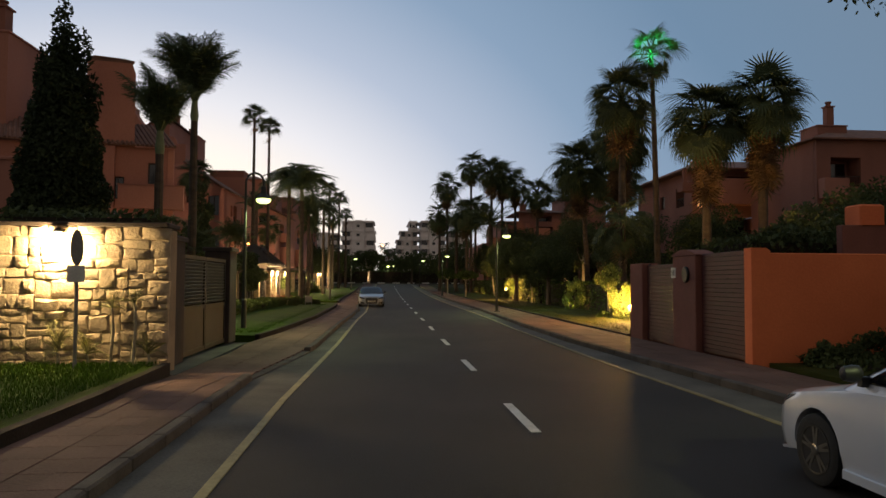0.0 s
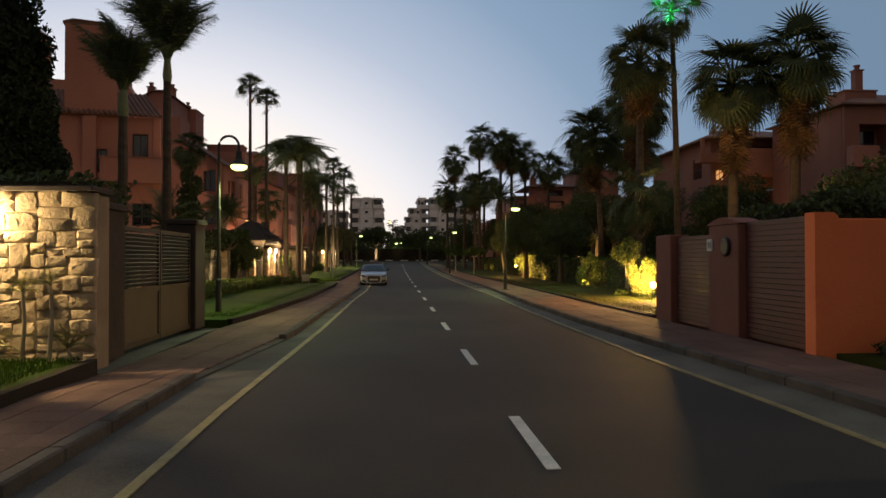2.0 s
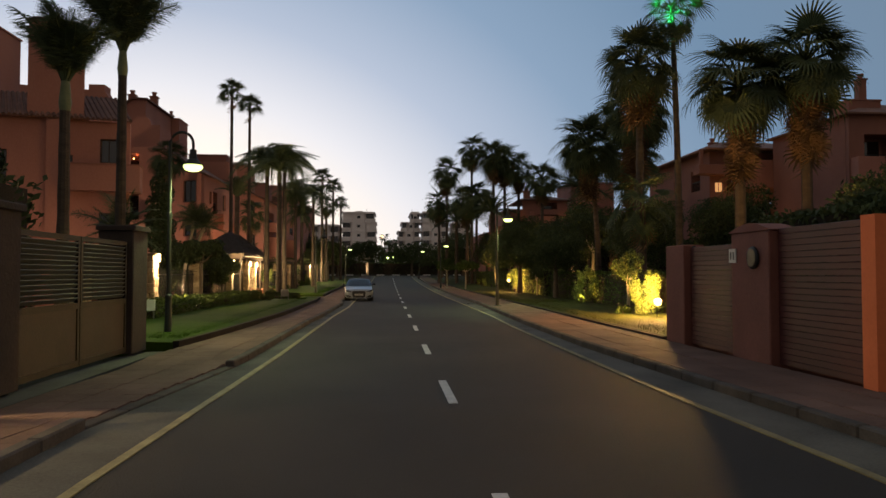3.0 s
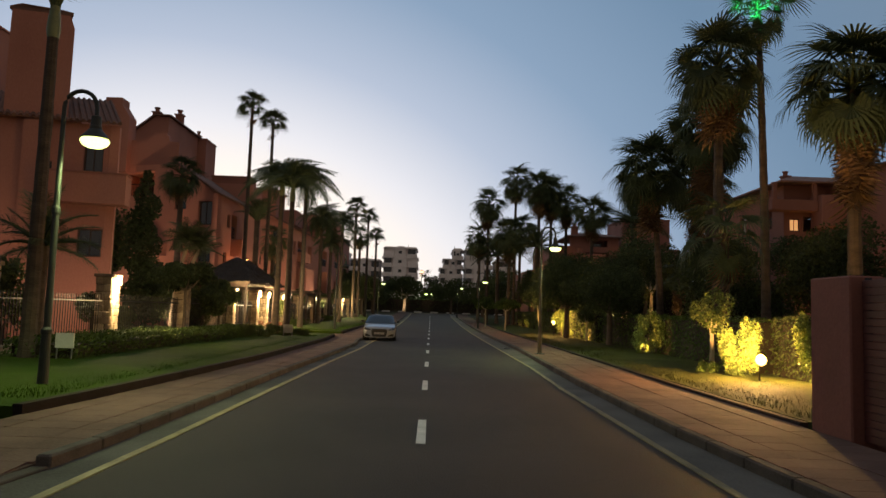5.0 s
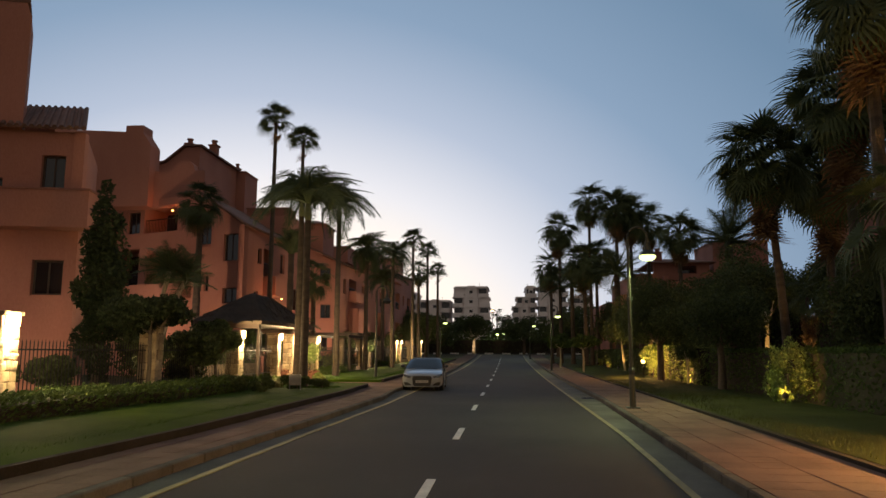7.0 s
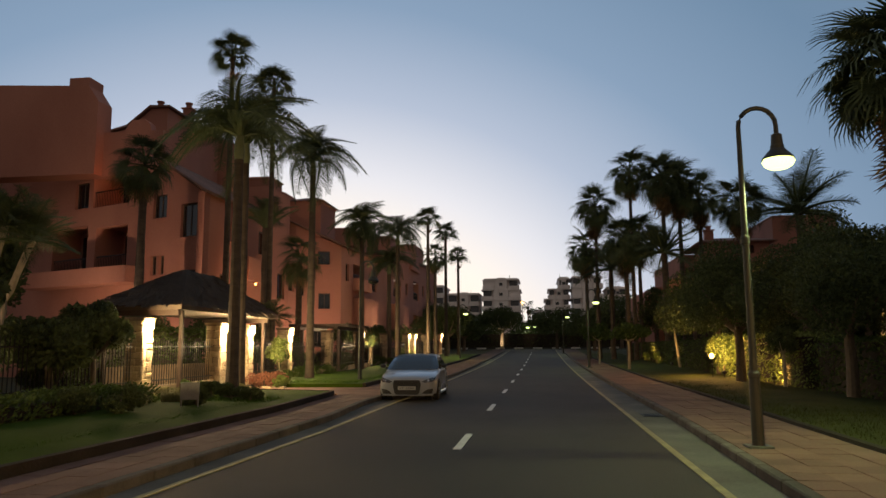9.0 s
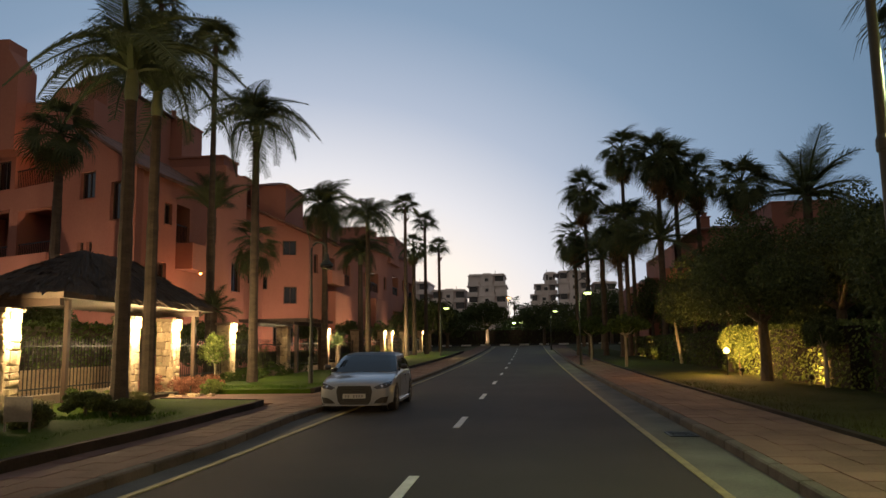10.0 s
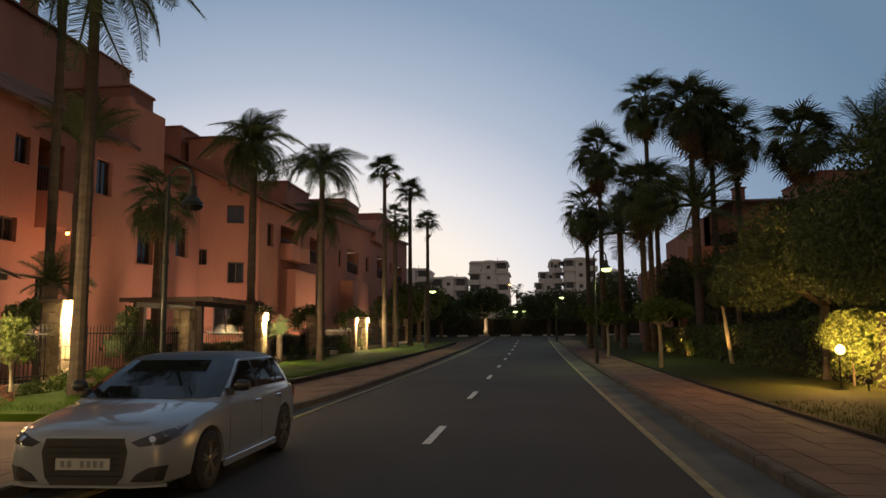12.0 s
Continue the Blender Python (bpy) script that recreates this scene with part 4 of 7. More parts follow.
def hedge(x0, x1, y0, y1, z1, count, seed, material=None, leaf=0.055, label="clipped dark green hedge", z0=0.12, round_=0.12):
    r = random.Random(seed)
    yc = (y0 + y1) / 2
    t = thing("hedge", ((x0 + x1) / 2, yc, rise(yc)), label=label, category="hedge")
    hx, hy = (x1 - x0) / 2, (y1 - y0) / 2
    part("core", Form().box(-hx + 0.1, hx - 0.1, -hy + 0.1, hy - 0.1, z0 - 0.1, z1 - 0.1), SOIL, t)
    f = Form()
    for _ in range(count):
        k = r.random() * (hx * hy * 2 + (z1 - z0) * (hx + hy) * 2)
        if k < hx * hy * 2:
            p = Vector((r.uniform(-hx, hx), r.uniform(-hy, hy), z1))
        elif r.random() < hy / (hx + hy):
            p = Vector((r.choice((-hx, hx)), r.uniform(-hy, hy), r.uniform(z0, z1)))
        else:
            p = Vector((r.uniform(-hx, hx), r.choice((-hy, hy)), r.uniform(z0, z1)))
        p += Vector((r.gauss(0, 0.05), r.gauss(0, 0.05), r.gauss(0, 0.04) + 0.07 * noise.noise(p * 1.7 + Vector((seed, 0, 0)))))
        a = Vector((r.gauss(0, 1), r.gauss(0, 1), r.gauss(0, 1))).normalized()
        c = a.orthogonal().normalized()
        s = leaf * r.uniform(0.6, 1.3)
        q = a.cross(c)
        f.face(p - c * s, p + q * s * 0.5, p + c * s, p - q * s * 0.5)
    part("foliage", f, material or LEAF, t)
    return t


def shrub(x, y, r_, h, count, seed, material=None, leaf=0.06, label="low rounded garden shrub", z=0.1):
    t = thing("shrub", (x, y, rise(y) + z), label=label, category="shrub")
    part("stem", Form().tube([(0, 0, -0.1), (0.02, 0, h * 0.5)], [0.04, 0.02], 6), BARK, t)
    part("foliage", leaves(clumps(0, 0, h * 0.48, r_, r_, h * 0.55, 15, seed, 0.34), int(count * 1.3), leaf * 0.85, seed, shell=0.3), material or LEAF_MID, t)
    return t


# the cypress behind the stone wall
t = thing("cypress", (-11.7, 26.0, 0), label="tall dense dark cypress behind the stone wall", category="tree")
part("trunk", Form().tube([(0, 0, 0), (0, 0, 8.5)], [0.22, 0.05], 8), BARK, t)
part("foliage", leaves([(0.12 * math.sin(k * 2.1), 0.12 * math.cos(k * 1.7), 0.9 + 0.5 * k, w, w, 0.8) for k, w in enumerate((1.0, 1.2, 1.3, 1.36, 1.4, 1.42, 1.4, 1.36, 1.3, 1.22, 1.15, 1.06, 0.98, 0.86, 0.74, 0.6, 0.44, 0.28, 0.16))] + [(0.55, 0, 8.7, 0.3, 0.3, 0.9), (-0.5, 0, 8.3, 0.35, 0.35, 0.8), (0.85, 0.1, 7.4, 0.3, 0.3, 0.8), (-0.1, 0, 10.2, 0.14, 0.14, 0.5)], 70000, 0.085, 7), CYPRESS, t)
hedge(-13.5, -6.2, 17.4, 19.4, 3.05, 5000, 71, LEAF, 0.08, "dark creeper spilling over the top of the stone wall")

broad_tree(8.6, 59.0, 2.0, 2.0, 2.9, 1.75, 24000, 0.06, 0.16, 81)
broad_tree(11.6, 60.6, 2.4, 2.3, 3.0, 1.8, 22000, 0.065, 0.18, 82)
broad_tree(13.4, 46.6, 1.6, 2.0, 2.0, 1.9, 8000, 0.09, 0.14, 92)
broad_tree(17.5, 46.0, 2.0, 2.4, 2.0, 2.2, 8000, 0.1, 0.14, 93)
broad_tree(9.3, 51.0, 1.8, 1.7, 2.6, 1.5, 18000, 0.06, 0.14, 83)
broad_tree(9.6, 66.5, 2.2, 2.4, 3.0, 1.8, 18000, 0.07, 0.14, 84)
broad_tree(-9.5, 42.0, 2.1, 1.15, 1.2, 0.62, 8000, 0.08, 0.06, 85, CYPRESS, BARK, label="clipped flat-topped dark tree on a slim trunk")
broad_tree(-10.2, 46.5, 1.1, 1.1, 1.3, 0.7, 6500, 0.08, 0.09, 86)
broad_tree(6.2, 73.0, 1.75, 0.95, 1.0, 0.5, 3500, 0.08, 0.07, 87, LEAF_MID, PALE_BARK, "small lollipop tree with a clipped crown on a pale trunk")
broad_tree(5.4, 84.0, 1.75, 1.1, 1.2, 0.6, 3000, 0.09, 0.07, 88, LEAF_MID, PALE_BARK, "small lollipop tree with a clipped crown on a pale trunk")
broad_tree(9.2, 56.0, 1.25, 0.5, 0.5, 0.42, 2200, 0.06, 0.05, 89, LEAF, PALE_BARK, "small standard tree with a ball crown by the lit hedge")
broad_tree(8.35, 35.0, 1.35, 0.55, 0.55, 0.62, 1500, 0.06, 0.065, 90, LEAF_LIT, PALE_BARK, "small pale-trunked tree lit yellow from below")
broad_tree(-9.3, 59.2, 0.95, 0.5, 0.5, 0.55, 1500, 0.06, 0.04, 91, LEAF_LIT, PALE_BARK, "small pale green garden tree lit by the column lamps")
# this hedge takes the dark leaf to hold down the floodlight on it
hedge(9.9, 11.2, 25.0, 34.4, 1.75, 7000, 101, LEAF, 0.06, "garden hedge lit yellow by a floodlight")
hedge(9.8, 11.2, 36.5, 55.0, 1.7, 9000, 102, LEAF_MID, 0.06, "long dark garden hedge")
# same row of hedge, paled in its colour where the lamps stand
hedge(9.6, 11.0, 55.6, 68.0, 1.9, 9000, 103, LEAF_LIT, 0.06, "garden hedge lit yellow by a floodlight")
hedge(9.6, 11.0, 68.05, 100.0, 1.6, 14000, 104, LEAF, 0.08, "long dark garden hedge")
shrub(9.2, 44.0, 0.62, 1.75, 2600, 105, LEAF_LIT, 0.06, "bush against the dark hedge lit yellow from below")
shrub(8.7, 43.1, 0.3, 0.6, 700, 106, LEAF_MID, 0.05, "small shrub beside the lit bush")
hedge(-9.2, -7.7, 29.8, 38.8, 0.72, 9000, 106, LEAF_MID, 0.05, "low clipped hedge beside the lawn")
hedge(-8.9, -7.5, 38.9, 46.6, 0.68, 8000, 107, LEAF_MID, 0.05, "low clipped hedge beside the lawn")
hedge(6.4, 14, 15.4, 16.7, 0.32, 4000, 108, LEAF, 0.06, "ragged low planting below the orange wall")
for k, (x, s, h) in enumerate(((6.5, 0.3, 0.55), (7.0, 0.35, 0.5), (7.5, 0.45, 0.75), (8.0, 0.5, 0.8), (8.7, 0.5, 0.9), (9.6, 0.6, 0.8))):
    shrub(x, 16.3, s, h, 700, 500 + k, LEAF, 0.06, "ragged dark shrub at the foot of the orange wall")
broad_tree(8.1, 15.2, 0.7, 0.6, 0.6, 0.75, 2200, 0.07, 0.05, 109, LEAF, None, "dark bush before the orange wall")
hedge(7.6, 13, 20.9, 24, 2.9, 7000, 110, LEAF, 0.09, "dark planting behind the boarded gates")
hedge(13.4, 34, 21, 24, 3.1, 7000, 111, LEAF, 0.10, "dark planting behind the orange wall")
for k, (x, y, th, rx, rz) in enumerate(((9.2, 22.4, 1.7, 1.3, 1.0), (12.6, 23.0, 2.2, 1.5, 1.1), (14.8, 22.2, 1.9, 1.5, 1.3), (17.8, 22.8, 2.2, 1.8, 1.3), (21.2, 22.6, 2.1, 1.9, 1.5))):
    broad_tree(x, y, th, rx, rx, rz, 6000, 0.085, 0.1, 660 + k, LEAF, None, "dark rounded garden tree above the orange wall")
broad_tree(16.0, 30.0, 2.6, 2.0, 2.0, 1.5, 6000, 0.1, 0.15, 112)
broad_tree(22.0, 33.0, 3.0, 4.2, 3.4, 2.6, 12000, 0.13, 0.2, 113)
broad_tree(13.6, 66.0, 1.6, 2.8, 3.4, 1.5, 9000, 0.14, 0.2, 114)
broad_tree(13.5, 76.0, 1.4, 2.6, 3.6, 1.5, 9000, 0.15, 0.2, 115)
for k, (x, y, s, m) in enumerate(((-8.9, 48.0, 0.35, LEAF_MID), (-9.2, 51.6, 0.4, LEAF_MID), (-8.9, 58.3, 0.4, FLOWER), (-9.3, 57.7, 0.42, FLOWER), (-9.0, 60.9, 0.5, LEAF_MID), (-9.2, 62.6, 0.5, LEAF_MID), (-9.1, 64.4, 0.55, LEAF_MID), (-8.6, 51.2, 0.35, LEAF_LIT), (-8.8, 52.2, 0.3, LEAF_LIT), (-9.4, 68, 0.6, LEAF), (-9.4, 78, 0.6, LEAF_MID), (-9.0, 80.6, 0.5, LEAF_MID), (-9.2, 86, 0.6, LEAF_MID), (7.6, 33.4, 0.35, LEAF_MID))):
    shrub(x, y, s, s * 1.4, 900, 200 + k, m, 0.05, "flowering red garden shrub" if m is FLOWER else "low rounded garden shrub")
for k, (x, y, w, h) in enumerate(((-6.75, 43.9, 0.42, 0.62), (-7.5, 43.6, 0.4, 0.6), (-6.2, 45.9, 0.3, 0.4), (-6.6, 48.6, 0.45, 0.42), (-7.3, 48.9, 0.45, 0.42), (-5.95, 48.3, 0.35, 0.36))):
    shrub(x, y, w, h, 2200, 640 + k, LEAF, 0.045, "dark clipped round bush at the end of the hedge", 0.28)
# trees that close the street
broad_tree(-4.6, 140, 2.6, 3.3, 3.0, 2.1, 7000, 0.16, 0.25, 121, LEAF, PALE_BARK, "round dark tree with a pale lit trunk at the street's end")
for k, (x, y, h, rx, rz) in enumerate(((-10, 118, 2.0, 3.0, 2.2), (-13, 124, 2.4, 3.4, 2.4), (-9.5, 132, 1.6, 3.0, 2.0), (3.6, 142, 2.4, 3.4, 2.1), (8.2, 128, 2.0, 3.4, 2.2), (9, 112, 2.0, 3.2, 2.2), (0, 156, 1.4, 4.5, 2.2), (13, 140, 2.5, 5, 3), (-16, 146, 2.5, 5, 3), (7, 150, 1.4, 4.5, 2.2), (-9, 152, 1.6, 4.5, 2.2), (24, 150, 2.5, 6, 3), (-26, 156, 2.5, 6, 3))):
    broad_tree(x, y, h, rx, rx, rz, 4500, 0.18, 0.22, 130 + k)

broad_tree(-18.3, 54.0, 2.6, 1.4, 1.4, 2.6, 6000, 0.11, 0.14, 152, label="tall dark evergreen between two terracotta buildings")
broad_tree(10.3, 14.3, 6.65, 4.7, 3.0, 1.0, 6000, 0.08, 0.2, 153, label="spreading tree whose branch overhangs the street")
hedge(-45, 45, 147, 150, 2.4, 9000, 154, LEAF, 0.14, "dark planting across the street's end")
hedge(12.5, 14.5, 70, 104, 3.4, 8000, 155, LEAF, 0.12, "tall dark garden planting")
hedge(18, 70, 122, 128, 5.5, 9000, 156, LEAF, 0.2, "dark line of far trees")
hedge(-70, -16, 134, 140, 6.0, 9000, 157, LEAF, 0.2, "dark line of far trees")
hedge(16, 22, 64, 72, 3.5, 5000, 158, LEAF, 0.12, "tall dark garden planting")
hedge(20, 60, 38, 44, 3.6, 7000, 159, LEAF, 0.14, "tall dark garden planting")
t = thing("bare_tree", (14.4, 60.8, rise(60.8)), label="pale cut-back tree with a forked bare trunk", category="tree")
part("trunk", Form().tube([(0, 0, 0), (0.05, 0, 1.6), (0.1, 0, 3.3)], [0.16, 0.13, 0.1], 8), PALE_BARK, t)
for k, e in enumerate(((-0.45, 0, 4.2), (0.55, 0.1, 4.3), (0.1, 0.3, 4.0))):
    part("limb", Form().tube([(0.1, 0, 3.2), (0.1 + (e[0] - 0.1) * 0.6, e[1] * 0.6, 3.7), e], [0.09, 0.07, 0.04], 7), PALE_BARK, t)
t = thing("slim_tree", (9.3, 76.0, rise(76)), label="slim pale trunk lit from below", category="tree")
part("trunk", Form().tube([(0.25, 0, 0), (0.1, 0, 1.2), (-0.05, 0, 2.6)], [0.09, 0.08, 0.06], 8), PALE_BARK, t)
part("crown", leaves(clumps(0, 0, 3.1, 0.9, 0.9, 0.7, 7, 3), 1200, 0.08, 4), LEAF, t)
# dry spiky plants along the foot of the stone wall
for k, (x, y, h, s) in enumerate(((-8.75, 16.1, 1.55, 0.6), (-8.95, 15.9, 1.15, 0.45), (-7.45, 16.2, 0.3, 0.6), (-7.0, 16.3, 0.25, 0.5), (-6.6, 16.35, 1.05, 0.4), (-6.2, 16.3, 1.15, 0.35), (-5.95, 16.3, 0.25, 0.45), (-9.9, 16.0, 0.6, 0.6), (-9.4, 15.8, 0.2, 0.6))):
    r = random.Random(300 + k)
    t = thing("spiky_plant", (x, y, 0.2), label="dry spiky plant at the foot of the wall", category="plant", group="plants along the stone wall")
    part("stem", Form().tube([(0, 0, -0.1), (0.04, 0.02, h * 0.6), (0.02, 0, h)], [0.035, 0.028, 0.02], 7), PALE_BARK, t)
    for i in range(11):
        place_frond(t, SPIKY_MESH, Vector((0.02, 0, h)), i * 137.5, r.uniform(5, 85), s * r.uniform(0.6, 1.1), r, "leaf")

# bushes before the lamps, their colour lightened as lit
shrub(8.2, 32.7, 0.5, 2.0, 3000, 401, LEAF_LIT, 0.06, "bush lit bright yellow by the floodlight before it")
shrub(8.85, 30.3, 0.42, 1.9, 2400, 402, LEAF_LIT, 0.06, "bush lit bright yellow by the floodlight before it")
shrub(9.2, 64.0, 0.7, 1.9, 2600, 403, LEAF_LIT, 0.07, "bush lit bright yellow by the floodlight before it")

# flowering bed beside the entrance path
for k, (x, y, s, m) in enumerate(((-8.9, 56.6, 0.42, FLOWER), (-8.3, 56.7, 0.32, LEAF_LIT), (-9.5, 57.2, 0.45, FLOWER), (-9.6, 58.9, 0.45, FLOWER), (-9.3, 60.0, 0.4, LEAF_MID), (-8.7, 57.9, 0.3, LEAF_LIT), (-9.7, 61.4, 0.45, LEAF_LIT), (-9.8, 63.2, 0.42, LEAF_MID), (-9.8, 64.6, 0.45, LEAF_LIT), (-10.2, 56.4, 0.5, FLOWER))):
    shrub(x, y, s, s * 1.35, 800, 520 + k, m, 0.05, "salmon flowering shrub in the lit garden bed" if m is FLOWER else "low leafy shrub in the lit garden bed")
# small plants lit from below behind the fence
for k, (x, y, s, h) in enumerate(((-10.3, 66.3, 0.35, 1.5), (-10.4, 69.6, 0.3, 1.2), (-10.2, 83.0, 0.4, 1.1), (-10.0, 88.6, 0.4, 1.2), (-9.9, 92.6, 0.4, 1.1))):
    shrub(x, y, s, h, 800, 540 + k, LEAF_LIT, 0.05, "yellow-green garden shrub lit by a small spotlight")
# dark garden growth between fence and facades
broad_tree(-9.75, 47.5, 1.3, 0.95, 0.95, 0.75, 6500, 0.075, 0.07, 669, LEAF, None, "dark evergreen before the entrance hut")
for k, (x, y, th, rx, rz, n) in enumerate(((-11.0, 37.6, 0.9, 0.55, 0.5, 2400), (-11.3, 40.2, 0.5, 0.7, 0.5, 2400), (-11.5, 45.6, 0.8, 0.8, 0.9, 3000), (-10.9, 47.6, 0.5, 0.7, 0.7, 2600), (-12.9, 47.8, 1.2, 0.8, 1.0, 3000), (-11.3, 33.2, 0.8, 0.8, 0.9, 3000), (-12.6, 31.0, 1.1, 0.9, 1.0, 3000), (-13.8, 56.6, 1.4, 1.0, 1.1, 3000), (-13.2, 61.4, 1.2, 0.9, 1.0, 3000))):
    broad_tree(x, y, th, rx, rx, rz, n, 0.08, 0.06, 670 + k, LEAF, None, "dark garden shrub tree between fence and facade")
for k, (x, y, th, rx, rz, n) in enumerate(((-12.3, 64.0, 0.9, 0.9, 0.9, 3000), (-12.7, 69.2, 0.8, 0.8, 0.9, 2600), (-12.0, 78.6, 1.2, 1.1, 1.0, 3000), (-11.6, 86.2, 1.0, 1.0, 1.1, 2600), (-11.4, 96.0, 1.2, 1.3, 1.2, 2600), (-11.8, 108.0, 1.6, 1.6, 1.5, 2600))):
    broad_tree(x, y, th, rx, rx, rz, n, 0.09, 0.08, 560 + k, LEAF, None, "dark garden shrub tree between fence and facade")
hedge(-11.2, -10.5, 66.8, 76.0, 1.15, 4000, 571, LEAF, 0.07, "dark uneven planting behind the fence")
hedge(-11.0, -10.3, 78.5, 98.0, 1.25, 5000, 572, LEAF, 0.08, "dark uneven planting behind the fence")

hedge(-13.2, -12.3, 50.8, 58.8, 2.3, 6000, 573, LEAF_MID, 0.07, "leafy planting behind the entrance hut")
# unseen trees, added for reflections and to close the street behind
hedge(-45, 45, -34, -30, 6.0, 5000, 580, LEAF, 0.22, "dark line of far trees")
for k, (x, y) in enumerate(((-9, -14), (9.5, -16), (-12, -24), (12, -25))):
    broad_tree(x, y, 2.2, 3.0, 3.0, 2.4, 3000, 0.16, 0.2, 590 + k)

broad_tree(20.8, 77.0, 3.2, 2.4, 2.4, 2.3, 7000, 0.11, 0.18, 596)
broad_tree(24.6, 79.0, 3.6, 2.6, 2.6, 2.5, 7000, 0.11, 0.18, 598)
for k, (x, y, th, rx, rz, n) in enumerate(((14.6, 62.5, 3.0, 2.2, 2.0, 8000), (16.6, 69.5, 4.2, 2.6, 2.2, 8000), (19.4, 62.0, 3.4, 2.2, 2.0, 7000), (22.6, 68.5, 4.6, 2.6, 2.2, 7000), (25.4, 64.5, 4.4, 2.2, 2.0, 6000), (12.2, 84.5, 2.8, 2.0, 1.9, 7000), (10.9, 93.0, 2.6, 1.7, 1.9, 6000), (15.4, 90.0, 4.6, 2.6, 2.2, 7000), (18.6, 46.0, 2.6, 2.0, 1.9, 7000))):
    broad_tree(x, y, th, rx, rx, rz, n, 0.1, 0.14, 690 + k, LEAF, None, "dark dense garden tree between the palms")
hedge(15, 18, 50, 56, 3.6, 4000, 597, LEAF, 0.12, "tall dark garden planting")
fan_palm(13.9, 54.0, 4.0, 1.1, 0.11, 8, 14, seed=63, label="small palm with orange dry fronds lit from below")
# pale tufts of grass and a stone border at the entrance bed
for k, (x, y, s) in enumerate(((-7.5, 45.7, 0.6), (-7.9, 46.4, 0.6), (-8.3, 47.2, 0.6), (-7.3, 46.9, 0.55), (-7.7, 47.9, 0.55), (-8.2, 48.7, 0.6), (-7.6, 49.7, 0.55), (-8.1, 50.4, 0.55), (-7.4, 51.0, 0.5), (-8.6, 51.6, 0.5), (-7.9, 51.8, 0.5), (-9.1, 51.9, 0.55), (-8.9, 49.4, 0.5))):
    r = random.Random(610 + k)
    t = thing("grass_tuft", (x, y, 0.33), label="pale ornamental grass tuft lit by the column lamp", category="grass", group="grass tufts")
    f = Form()
    for _ in range(520):
        a, b = r.uniform(0, 6.283), r.uniform(0.05, 1.0)
        p = Vector((0.18 * r.gauss(0, 1) * s, 0.18 * r.gauss(0, 1) * s, -0.03))
        d = Vector((math.cos(a) * b, math.sin(a) * b, 1.3)).normalized()
        w = Vector((-math.sin(a), math.cos(a), 0)) * 0.006
        q = p + d * 0.35 * s * r.uniform(0.7, 1.2)
        f.face(p - w, p + w, q + w, q - w)
        f.face(q - w, q + w, q + (d + Vector((math.cos(a) * b, math.sin(a) * b, -0.7))) * 0.3 * s)
    part("foliage", f, FROND_PALE, t)
r = random.Random(77)
for k in range(14):
    x, y = -9.6 + 0.13 * k + r.uniform(-0.05, 0.05), 56.0 + 0.25 * math.sin(k) + r.uniform(-0.1, 0.1)
    t = thing("border_stone", (x, y, rise(y) + 0.02), r.uniform(0, 360), "rough honey-coloured stone edging the lit bed", "stone", "bed edging stones")
    s = r.uniform(0.10, 0.2)
    part("stone", STONES[k % 14], None, t, m=pose(-s / 2, s * 0.3, 0) @ Matrix.Diagonal((s * 1.3, s, s * 0.9, 1)))
t = thing("evergreen", (-11.55, 42.7, 0), label="dark columnar evergreen against the terracotta wall", category="tree")
part("trunk", Form().tube([(0, 0, 0), (0.05, 0, 3.0), (0, 0, 6.0)], [0.13, 0.09, 0.03], 8), BARK, t)
part("foliage", leaves([(0.22 * math.sin(k * 2.3), 0.2 * math.cos(k * 1.9), 0.9 + 0.5 * k, w, w, 0.55) for k, w in enumerate((0.3, 0.42, 0.5, 0.62, 0.55, 0.6, 0.52, 0.55, 0.5, 0.42, 0.36, 0.26))] + [(0.55, -0.2, 3.0, 0.3, 0.3, 0.5), (-0.45, 0.1, 4.3, 0.32, 0.3, 0.6), (0.4, 0.1, 5.4, 0.25, 0.25, 0.5)], 7500, 0.09, 8), CYPRESS, t)
shrub(9.2, 82.9, 0.3, 1.0, 500, 620, LEAF_LIT, 0.06, "small pale shrub lit by a spotlight at the lawn edge")
shrub(9.3, 88.5, 0.3, 0.8, 400, 621, LEAF_LIT, 0.06, "small pale shrub lit by a spotlight at the lawn edge")

